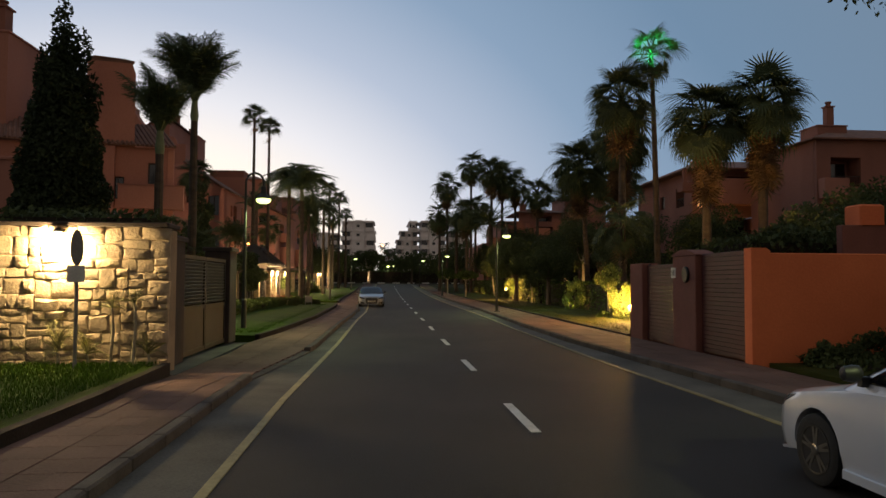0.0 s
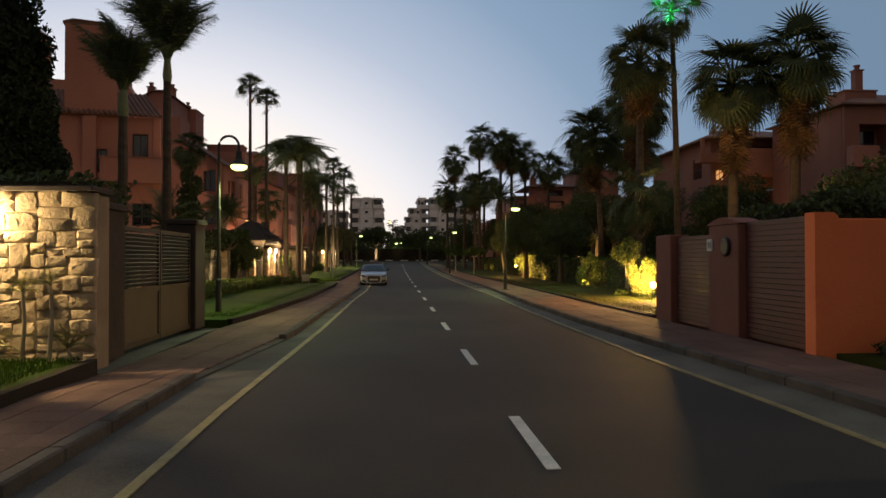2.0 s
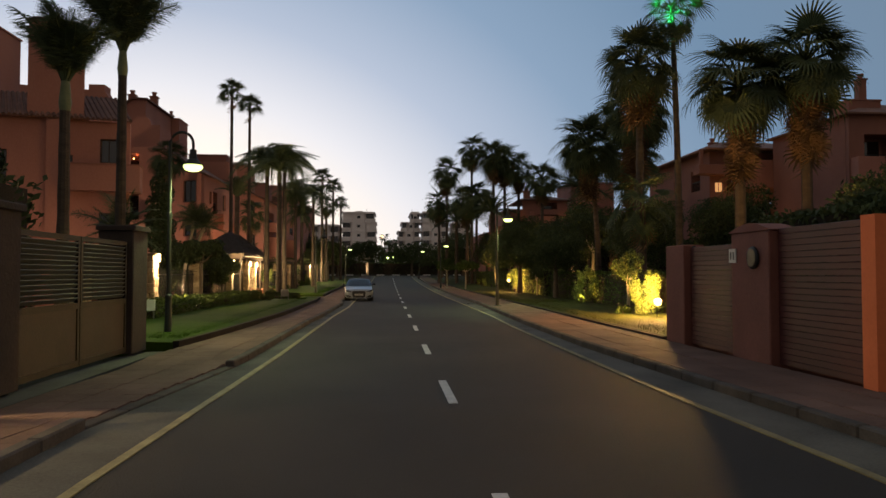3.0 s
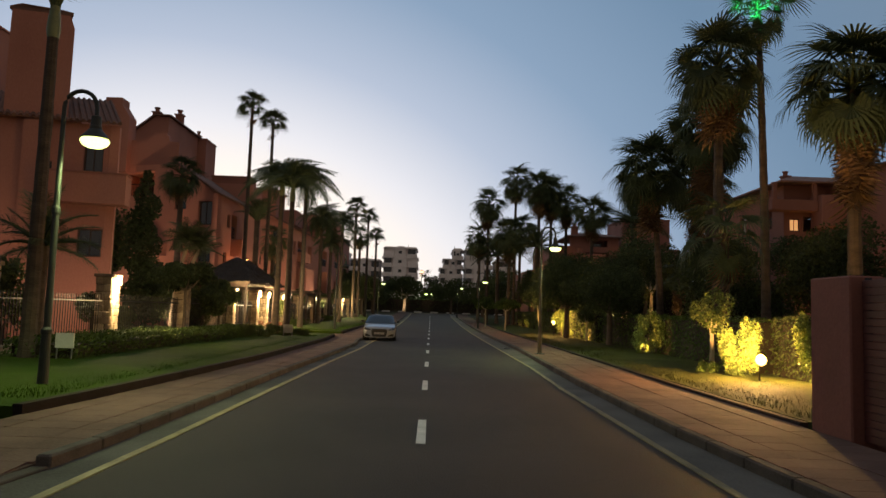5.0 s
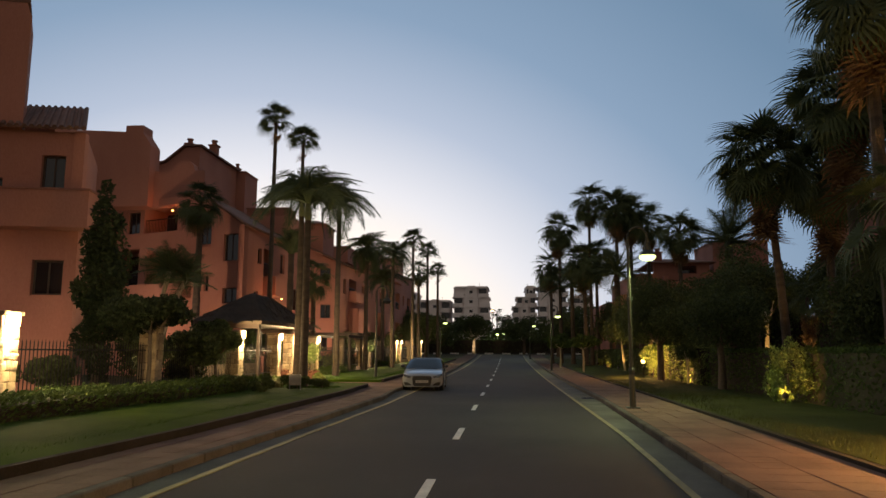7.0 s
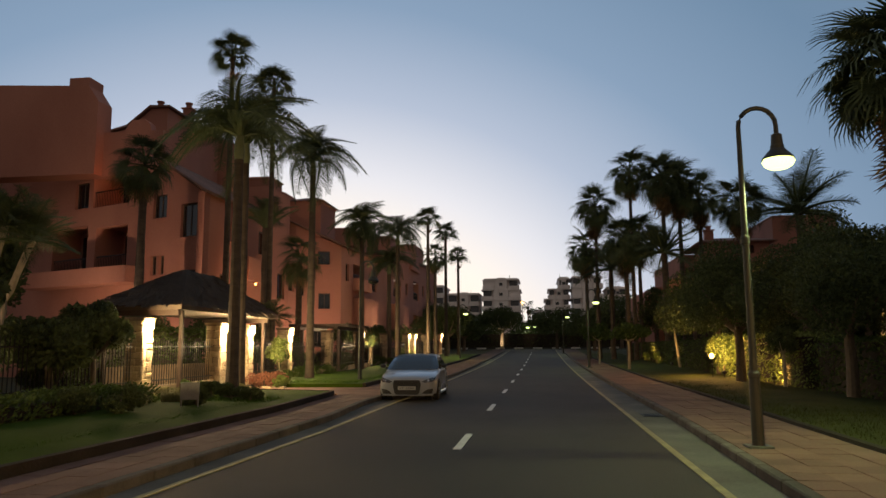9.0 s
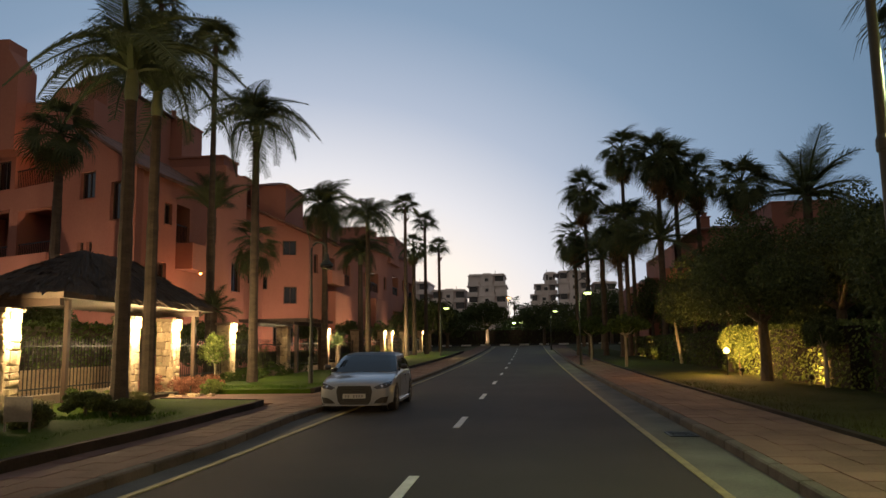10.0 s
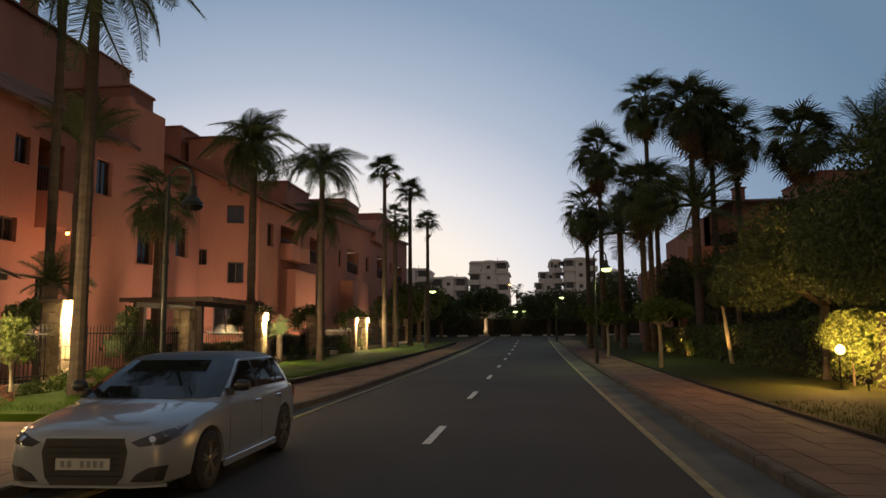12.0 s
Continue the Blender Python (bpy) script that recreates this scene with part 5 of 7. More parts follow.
# ---- terracotta buildings ----
def wall_panel(parent, p0, p1, top0, top1, holes=(), z0=-0.1, thick=0.35, material=None, glass=True):
    """An upright wall from p0 to p1 (left to right from outside), its top sloping from top0 to top1. holes: (u0, u1, z0, z1[, kind]), u from p1 back to p0."""
    material = material or STUCCO
    p0, p1 = Vector((*p0, 0)), Vector((*p1, 0))
    long = (p1 - p0).length
    d = (p1 - p0) / long
    n = Vector((d.y, -d.x, 0))
    m = Matrix(((d.x, -n.x, 0, p0.x), (d.y, -n.y, 0, p0.y), (0, 0, 1, 0), (0, 0, 0, 1)))
    hs = [(long - h[1], long - h[0], h[2], h[3], h[4] if len(h) > 4 else "window") for h in holes]
    f = Form()
    seen = {}

    def corner(x, y, z):
        key = (round(x, 4), round(y, 4), round(z, 4))
        if key not in seen:
            seen[key] = len(f.v)
            f.v.append(tuple(m @ Vector((x, y, z))))
        return seen[key]

    us = sorted({0.0, long, *[h[0] for h in hs], *[h[1] for h in hs]})
    zb = sorted({z0, *[h[2] for h in hs], *[h[3] for h in hs]})
    rise_at = lambda u: top0 + (top1 - top0) * u / long
    for a, b in zip(us, us[1:]):
        low = min(rise_at(a), rise_at(b))
        zs = [z for z in zb if z < low - 0.01]
        cells = list(zip(zs, zs[1:])) + [(zs[-1], None)]
        for c, e in cells:
            mid = ((a + b) / 2, (c + (e if e is not None else low)) / 2)
            if any(h[0] < mid[0] < h[1] and h[2] < mid[1] < h[3] for h in hs):
                continue
            ea, eb = (e, e) if e is not None else (rise_at(a), rise_at(b))
            k = [corner(x, y, z) for x, y, z in ((a, 0, c), (b, 0, c), (b, thick, c), (a, thick, c), (a, 0, ea), (b, 0, eb), (b, thick, eb), (a, thick, ea))]
            f.f += [(k[0], k[1], k[5], k[4]), (k[2], k[3], k[7], k[6]), (k[0], k[3], k[2], k[1]), (k[4], k[5], k[6], k[7]), (k[0], k[4], k[7], k[3]), (k[1], k[2], k[6], k[5])]
    count = {}
    for q in f.f:
        count[tuple(sorted(q))] = count.get(tuple(sorted(q)), 0) + 1
    f.f = [q for q in f.f if count[tuple(sorted(q))] == 1]
    part("wall", f, material, parent)
    for a, b, c, e, kind in hs:
        if kind == "open":
            g_ = Form().box(a - 0.02, b + 0.02, thick + 1.4, thick + 1.5, c - 0.02, e + 0.02, m).box(a - 0.1, a - 0.02, thick - 0.02, thick + 1.45, c, e, m).box(b + 0.02, b + 0.1, thick - 0.02, thick + 1.45, c, e, m).box(a, b, thick - 0.02, thick + 1.45, e + 0.02, e + 0.1, m).box(a, b, thick - 0.02, thick + 1.45, c - 0.12, c - 0.02, m)
            log = part("loggia", g_, material, parent, "recessed balcony behind an opening")
            # dark pane over most of the back wall, standing in for the recess's shade
            part("recess_dark_pane", Form().box(a + 0.25, b - 0.25, thick + 1.36, thick + 1.395, c + 0.02, e - 0.25, m), WINDOW, log)
            rail = part("balcony_rail", Form().box(a, b, 0.1, 0.14, c + 0.85, c + 0.9, m), IRON, parent)
            for k in range(int((b - a) / 0.14)):
                x = a + 0.07 + 0.14 * k
                part("baluster", Form().box(x, x + 0.02, 0.11, 0.13, c, c + 0.85, m), IRON, rail)
            continue
        w = part("window", Form().box(a, a + 0.07, 0.16, 0.24, c, e, m).box(b - 0.07, b, 0.16, 0.24, c, e, m).box(a + 0.07, b - 0.07, 0.16, 0.24, c, c + 0.07, m).box(a + 0.07, b - 0.07, 0.16, 0.24, e - 0.07, e, m).box((a + b) / 2 - 0.025, (a + b) / 2 + 0.025, 0.16, 0.24, c + 0.07, e - 0.07, m), WOOD, parent, "dark wooden window frame")
        part("pane", Form().box(a + 0.07, b - 0.07, 0.19, 0.2, c + 0.07, e - 0.07, m), LIT_WINDOW if kind == "lit" else WINDOW, w)
        part("sill", Form().box(a - 0.06, b + 0.06, -0.05, 0.16, c - 0.06, c - 0.002, m), material, w)
    return m, long


def tiled_roof(parent, a, b, c, d, over=0.0, name="roof", pitch=0.24):
    """A tiled slope with corners a, b along the eave and c, d along the ridge (b below c): deck and rows of half-round tiles."""
    a, b, c, d = map(Vector, (a, b, c, d))
    n = (b - a).cross(d - a).normalized()
    if n.z < 0:
        n = -n
    part(name, Form().stack([[a, b, c, d], [p + n * 0.06 for p in (a, b, c, d)]]), TILE, parent)
    rows = max(2, int((b - a).length / pitch))
    for k in range(rows + 1):
        p, q = a.lerp(b, k / rows) + n * 0.06, d.lerp(c, k / rows) + n * 0.06
        part("cover_tile", Form().tube([p, q], [0.09, 0.075], 6), TILE, parent)


def chimney(parent, x, y, z0, z1, s=0.5):
    part("chimney", Form().box(x - s / 2, x + s / 2, y - s / 2, y + s / 2, z0, z1 - 0.5, c=0.02).box(x - s * 0.62, x + s * 0.62, y - s * 0.62, y + s * 0.62, z1 - 0.5, z1 - 0.4).lathe([(s * 0.3, z1 - 0.4), (s * 0.32, z1 - 0.12), (s * 0.42, z1 - 0.1), (s * 0.42, z1)], 10, pose(x, y, 0)), STUCCO_B, parent)


def block(parent, x0, x1, y0, y1, z0, z1, name="upper_storey", material=None, cap=True):
    f = Form().box(x0, x1, y0, y1, z0, z1)
    if cap:
        f.box(x0 - 0.08, x1 + 0.08, y0 - 0.08, y1 + 0.08, z1, z1 + 0.12, c=0.03)
    return part(name, f, material or STUCCO, parent)


b1 = thing("apartment_building", (0, 0, 0), label="terracotta stucco apartment building with a square tower", category="building", group="terracotta buildings")
m, L = wall_panel(b1, (-30, 40.9), (-13.68, 44.72), 9.15, 9.15, [(2.57, 3.23, 6.2, 7.45), (0.58, 1.36, 7.1, 8.3), (0.4, 1.39, 3.45, 4.65), (5.4, 6.5, 6.2, 7.6), (5.4, 6.6, 2.6, 4.4), (8.4, 9.4, 6.2, 7.6)])
wall_panel(b1, (-13.68, 44.72), (-15.9, 49.2), 9.15, 9.15, [(2, 3.0, 6.2, 7.6)])
part("back_fill", Form().stack([[(-29.6, 41.5, z), (-14.2, 45.2, z), (-16.3, 49.2, z), (-29.6, 49.2, z)] for z in (8.8, 9.1)]), STUCCO_B, b1)
tiled_roof(b1, (-30.2, 40.5, 9.15), (-13.55, 44.4, 9.15), (-15.4, 47.4, 10.95), (-31.4, 43.7, 10.95))
block(b1, -24, -16.8, 47.6, 49.0, 9.2, 10.9, cap=False)
part("balcony", Form().stack([[(-16.2, 43.25, z), (-12.95, 44.0, z), (-13.15, 45.0, z), (-16.1, 44.2, z)] for z in (5.65, 6.9)]), STUCCO, b1, "solid stucco balcony lit from below")
part("balcony_coping", Form().stack([[(-16.25, 43.2, z), (-12.9, 43.97, z), (-13.1, 45.05, z), (-16.15, 44.25, z)] for z in (6.9, 6.97)]), STUCCO_B, b1)
part("pilaster", Form().stack([[(-17.2, 43.6, z), (-16.6, 43.75, z), (-16.7, 44.2, z), (-17.3, 44.1, z)] for z in (-0.1, 9.1)]), STUCCO, b1)
face = lambda z, a, b: [(-18.15 + a, 43.7, z), (-15.72 - b, 44.25, z), (-16.6 - b, 45.6, z), (-18.6 + a, 45.6, z)]
part("tower", Form().stack([face(8.8, 0, 0), face(13.25, 0, 0), face(13.85, 0.02, 0.22)]), STUCCO, b1, "square stucco tower with sloping shoulders")
part("tower_cap", Form().stack([face(13.85, -0.1, 0.1), face(13.98, -0.1, 0.1), face(14.1, 0.4, 0.6)]), TILE, b1, "low tiled tower roof")
block(b1, -32, -22.6, 44.2, 52, 9, 15.4)
chimney(b1, -24.2, 46.5, 15, 18.0, 0.9)
block(b1, -20.5, -15.6, 31.0, 36.5, -0.1, 6.2, "low_wing")

b2 = thing("apartment_building", (0, 0, 0), label="terracotta stucco apartment building with stepped roofs and chimneys", category="building", group="terracotta buildings")
wall_panel(b2, (-18.6, 65.2), (-15.02, 63.74), 11.6, 9.2, [(0.48, 1.67, 7.1, 8.8), (0.36, 1.6, 4.5, 5.44), (2.75, 3.8, 8.25, 9.5), (2.8, 3.2, 5.3, 6.28), (3.38, 3.82, 5.3, 6.3)])
wall_panel(b2, (-38, 73.03), (-29, 69.4), 14.0, 14.0, [(2.0, 4.0, 5.7, 8.0, "open")])
wall_panel(b2, (-29, 69.4), (-18.6, 65.2), 11.6, 11.6, [(1.9, 5.0, 9.35, 11.1, "open"), (1.9, 4.6, 5.7, 8.2, "open"), (5.3, 8.5, 5.7, 8.4, "open"), (5.4, 6.6, 9.4, 10.9)])
wall_panel(b2, (-15.02, 63.74), (-14.85, 72.6), 9.3, 9.3, [(5.8, 6.5, 7.2, 8.2), (4.1, 5.4, 6.5, 8.3, "open"), (1.2, 2.2, 7.0, 8.4), (4.4, 5.2, 2.2, 3.6), (6.2, 7.0, 4.6, 5.4)])
wall_panel(b2, (-14.85, 72.6), (-14.7, 75.0), 11.3, 11.3, [(0.6, 1.7, 4.6, 6.2)])
wall_panel(b2, (-14.7, 75.0), (-17.5, 75.1), 11.3, 11.3)
wall_panel(b2, (-16.6, 75.1), (-16.3, 82.0), 9.0, 9.0, [(1.2, 2.4, 5.6, 7.2), (3.6, 5.6, 2.4, 4.4, "open")])
part("corner_wall", Form().box(-19, -14.86, 72.45, 72.8, 9, 11.5), STUCCO, b2)
part("floor_slab", Form().stack([[(-28.5, 69.8, z), (-15.4, 64.4, z), (-15.2, 74.6, z), (-28.5, 78, z)] for z in (8.9, 9.2)]), STUCCO_B, b2)
tiled_roof(b2, (-14.75, 63.35, 9.15), (-14.55, 72.7, 9.2), (-18.4, 72.7, 11.6), (-18.7, 64.9, 11.65))
part("balcony", Form().box(-15.1, -14.1, 67.2, 69.4, 5.2, 6.45, c=0.02), STUCCO, b2, "solid stucco balcony lit from below")
part("terrace", Form().stack([[(-27.5, 67.2, z), (-19.2, 64.0, z), (-18.9, 65.2, z), (-27.2, 68.4, z)] for z in (4.9, 5.75)]), STUCCO, b2, "long stucco terrace parapet")
part("upper_storey", Form().stack([[(-33, y, 11), (-22.5, y, 11), (-22.5, y, 15.1), (-23.1, y, 16.0), (-33, y, 16.6)] for y in (65.9, 67.2)]), STUCCO, b2)
block(b2, -24.3, -23.1, 65.92, 67.2, 15.9, 16.5, "parapet_step", cap=False)
block(b2, -22.5, -19.0, 66.6, 69.4, 11, 13.5, cap=False)
part("parapet_step", Form().stack([[(-21.3, y, 13.5), (-19.7, y, 13.5), (-19.8, y, 13.9), (-20.1, y, 14.15), (-20.8, y, 14.15), (-21.1, y, 13.85)] for y in (66.6, 67.2)]), STUCCO, b2)
part("gable_block", Form().stack([[(-27.5, y, 11), (-22.1, y, 11), (-22.1, y, 16.9), (-23.2, y, 16.9), (-24.7, y, 15.7), (-27.5, y, 15.0)] for y in (72.5, 79.9)]), STUCCO, b2)
part("gable_roof", Form().stack([[(-21.85, y, 16.9), (-21.85, y, 17.02), (-23.2, y, 17.08), (-24.75, y, 15.85), (-27.6, y, 15.15), (-27.6, y, 15.02), (-24.7, y, 15.72), (-23.2, y, 16.92)] for y in (72.25, 80.0)]), TILE, b2, "thin tiled roof edge")
chimney(b2, -24.2, 75.3, 15.6, 18.4, 0.6)
chimney(b2, -22.45, 75.9, 16.9, 18.4, 0.6)
block(b2, -23.4, -21.35, 80.05, 83.0, 11, 16.8)
chimney(b2, -22.3, 80.6, 16.8, 17.7, 0.45)
block(b2, -18.4, -15.2, 72.9, 74.8, 11.4, 12.1, material=STUCCO_B)

b3 = thing("apartment_building", (0, 0, 0), label="terracotta stucco apartment building with a sloping gable front", category="building", group="terracotta buildings")
wall_panel(b3, (-18.9, 82.55), (-13.87, 84.35), 11.7, 9.35, [(0.85, 1.8, 7.9, 8.95), (2.8, 3.45, 5.5, 6.4), (0.8, 1.7, 4.5, 5.7), (1.0, 2.4, 1.6, 3.2)])
wall_panel(b3, (-26, 80.0), (-18.9, 82.55), 11.7, 11.7)
wall_panel(b3, (-13.87, 84.35), (-13.75, 99.0), 9.35, 9.6, [(8.0, 11.2, 6.7, 8.4, "open"), (8.0, 11.0, 3.0, 5.0, "open"), (3.0, 5.4, 6.6, 8.4, "open"), (2.4, 5.4, 3.0, 5.0, "open"), (12.4, 13.4, 6.8, 8.2)])
part("floor_slab", Form().stack([[(-25, 81.2, z), (-14.2, 84.8, z), (-14.1, 99, z), (-25, 99, z)] for z in (9.0, 9.3)]), STUCCO_B, b3)
tiled_roof(b3, (-13.55, 84.0, 9.3), (-13.45, 99.1, 9.5), (-18.0, 99.1, 11.7), (-18.9, 82.2, 11.75))
part("balcony", Form().box(-14.0, -12.9, 88.0, 93.5, 2.6, 5.6, c=0.03), STUCCO, b3, "lighter projecting stucco balcony")
part("balcony", Form().box(-14.0, -13.1, 87.8, 91.4, 6.2, 7.2, c=0.03), STUCCO, b3)
block(b3, -17.9, -15.35, 83.6, 87.6, 10.0, 12.75)
part("hip_cap", Form().stack([[(-18.2, 83.3, 12.87), (-15.05, 83.3, 12.87), (-15.05, 87.9, 12.87), (-18.2, 87.9, 12.87)], [(-17.0, 85.0, 13.4), (-16.2, 85.0, 13.4), (-16.2, 86.4, 13.4), (-17.0, 86.4, 13.4)]]), TILE, b3)
block(b3, -20.0, -18.3, 83.4, 88.0, 10.5, 13.5)
block(b3, -20, -15.0, 92, 97, 10.5, 12.0)

b4 = thing("apartment_building", (0, 0, 0), label="dark terracotta apartment building receding along the street", category="building", group="terracotta buildings")
wall_panel(b4, (-13.75, 99.0), (-13.6, 131.5), 10.6, 12.6, [(3, 6, 7.4, 9.4, "open"), (3, 6, 3.4, 5.4, "open"), (9, 10.4, 8.0, 9.4), (13, 16.6, 7.2, 9.4, "open"), (13, 16.6, 3.2, 5.4, "open"), (20, 21.4, 7.4, 8.8), (24, 28, 6.8, 8.8, "open"), (24, 28, 3.0, 5.0, "open"), (29.5, 30.6, 7.0, 8.4)])
wall_panel(b4, (-30, 99.0), (-13.75, 99.0), 10.6, 10.6)
part("roof", Form().stack([[(-30, y, z), (-13.4, y, z), (-13.4, y, z + 0.3), (-18, y, z + 1.6), (-30, y, z + 1.6)] for y, z in ((98.8, 10.5), (131.6, 12.4))]), TILE, b4)
block(b4, -19, -14.6, 106, 111, 11, 13.4)
block(b4, -19, -14.6, 121, 128, 12, 14.6)
part("gable", Form().stack([[(x, 112, 10.5), (x, 118, 10.5), (x, 115, 13.0)] for x in (-18, -13.3)]), STUCCO, b4)
part("balcony", Form().box(-13.9, -12.7, 101.5, 107, 3.0, 5.9, c=0.03), STUCCO, b4)

# ---- buildings behind the palms on the right ----
def hip(parent, x0, x1, y0, y1, z, h, over=0.6):
    ix, iy = (x1 - x0) * 0.3, (y1 - y0) * 0.4
    part("roof", Form().stack([[(x0 - over, y0 - over, z), (x1 + over, y0 - over, z), (x1 + over, y1 + over, z), (x0 - over, y1 + over, z)], [(x0 - over, y0 - over, z + 0.12), (x1 + over, y0 - over, z + 0.12), (x1 + over, y1 + over, z + 0.12), (x0 - over, y1 + over, z + 0.12)], [(x0 + ix, y0 + iy, z + h), (x1 - ix, y0 + iy, z + h), (x1 - ix, y1 - iy, z + h), (x0 + ix, y1 - iy, z + h)]]), TILE, parent)


r1 = thing("apartment_building", (0, 0, 0), label="rose stucco apartment building with hipped roofs behind palms", category="building", group="rose buildings")
wall_panel(r1, (28.65, 71), (40, 71), 12.7, 12.7, [(10.4, 11.2, 9.0, 10.0, "lit"), (8.9, 10.1, 9.0, 10.2, "open"), (5.4, 8.2, 10.6, 12.2, "open"), (1.6, 3.8, 10.6, 12.2, "open"), (5.4, 8.2, 6.0, 8.2, "open"), (1.6, 3.8, 6.0, 8.2, "open")], material=STUCCO_B)
wall_panel(r1, (28.3, 86), (28.3, 71), 12.7, 12.7, [(2, 4, 9.4, 11.4, "open"), (7, 8.2, 9.6, 11.0)], material=STUCCO_B)
part("balcony", Form().box(26.7, 30.4, 69.6, 70.95, 10.5, 11.35, c=0.03), STUCCO_B, r1, "stucco balcony front")
part("balcony", Form().box(30.45, 39.5, 69.2, 70.95, 9.3, 11.75, c=0.03), STUCCO, r1, "lighter stucco balcony front")
for x in (27.0, 30.2, 35.0):
    part("balcony_post", Form().box(x - 0.16, x + 0.16, 69.7, 70.0, 11.75 if x > 31 else 11.35, 12.72), STUCCO_B, r1)
hip(r1, 27.9, 40, 70.0, 86, 12.7, 1.9)
chimney(r1, 30.2, 74.5, 13.2, 14.6, 0.6)
wall_panel(r1, (33.2, 58.5), (48, 58.5), 13.4, 13.4, [(11, 13.6, 9.6, 12, "open"), (4, 7.5, 9.6, 12, "open"), (4, 7.5, 5.6, 8, "open"), (11, 13.6, 5.6, 8, "open")], material=STUCCO_B)
wall_panel(r1, (33.2, 69), (33.2, 58.9), 13.4, 13.4, material=STUCCO_B)
hip(r1, 33.2, 48, 58.5, 68.6, 13.4, 1.8)
part("balcony", Form().box(33.3, 35.4, 57.6, 58.6, 8.6, 10.2, c=0.03), STUCCO, r1, "lighter stucco balcony front")
part("balcony", Form().box(37.5, 41.5, 57.4, 58.6, 8.4, 9.8, c=0.03), STUCCO, r1, "lighter stucco balcony front")
part("terrace", Form().box(33.4, 46, 54, 58.4, -0.1, 7.0, c=0.03), STUCCO_B, r1)
block(r1, 34.6, 37.2, 60.5, 63, 13.2, 15.0, material=STUCCO_B)
chimney(r1, 35.9, 61.0, 15.0, 17.2, 0.62)

r2 = thing("apartment_building", (0, 0, 0), label="rose stucco apartment building with stepped terraces behind palms", category="building", group="rose buildings")
wall_panel(r2, (11.6, 99), (30, 99), 6.9, 6.9, [(1, 4, 4.2, 6.2, "open"), (5.5, 8.5, 4.2, 6.2, "open"), (10.2, 13, 4.2, 6.2, "open"), (14.6, 17.2, 4.0, 5.6, "open"), (6, 9, 1.0, 3.0, "lit")], material=STUCCO_B)
wall_panel(r2, (11.6, 116), (11.6, 99), 6.9, 6.9, [(3, 5, 4.2, 6.2, "open"), (9, 11, 4.2, 6.2, "open")], material=STUCCO_B)
part("terrace", Form().box(11.9, 30, 99.3, 116, 6.4, 6.7), STUCCO_B, r2)
wall_panel(r2, (14.4, 100.2), (30, 100.2), 10.0, 10.0, [(12.5, 15.2, 7.4, 8.75, "open"), (8.6, 11.4, 7.4, 9.3, "open"), (3, 6, 7.4, 9.3, "open")], material=STUCCO_B)
wall_panel(r2, (14.4, 116), (14.4, 100.2), 10.0, 10.0, material=STUCCO_B)
part("terrace", Form().box(14.7, 30, 100.5, 116, 9.5, 9.8), STUCCO_B, r2)
part("balcony", Form().box(17.4, 20.2, 96.9, 98.95, 7.3, 8.85, c=0.03), STUCCO, r2, "lighter stucco balcony front")
part("balcony", Form().box(12.6, 16.6, 97.9, 98.95, 6.5, 7.6, c=0.03), STUCCO, r2, "stucco terrace parapet")
part("pillar", Form().box(17.35, 17.85, 98.6, 99.1, 7.3, 9.6), STUCCO, r2)
part("awning", Form().stack([[(17.2, 96.7, z), (20.4, 96.7, z), (20.4, 99, z + 0.5), (17.2, 99, z + 0.5)] for z in (6.95, 7.1)]), TILE, r2)
wall_panel(r2, (17.0, 102), (23, 102), 11.3, 11.3, [(1.4, 3.4, 10.1, 11.0, "open")], z0=9.8, material=STUCCO_B)
hip(r2, 17.0, 23, 102, 110, 11.3, 0.9)
chimney(r2, 17.7, 103.0, 11.2, 13.1, 0.8)
block(r2, 24, 30, 104, 112, 9.8, 14.0, material=STUCCO_B)

# ---- white apartment blocks beyond the street's end ----
def rounded(x0, x1, y0, y1, r, z, n=4):
    """A ring with rounded corners."""
    out = []
    for cx, cy, a in ((x1 - r, y1 - r, 0), (x0 + r, y1 - r, 90), (x0 + r, y0 + r, 180), (x1 - r, y0 + r, 270)):
        out += [(cx + r * math.cos(radians(a + 90 * k / n)), cy + r * math.sin(radians(a + 90 * k / n)), z) for k in range(n + 1)]
    return out


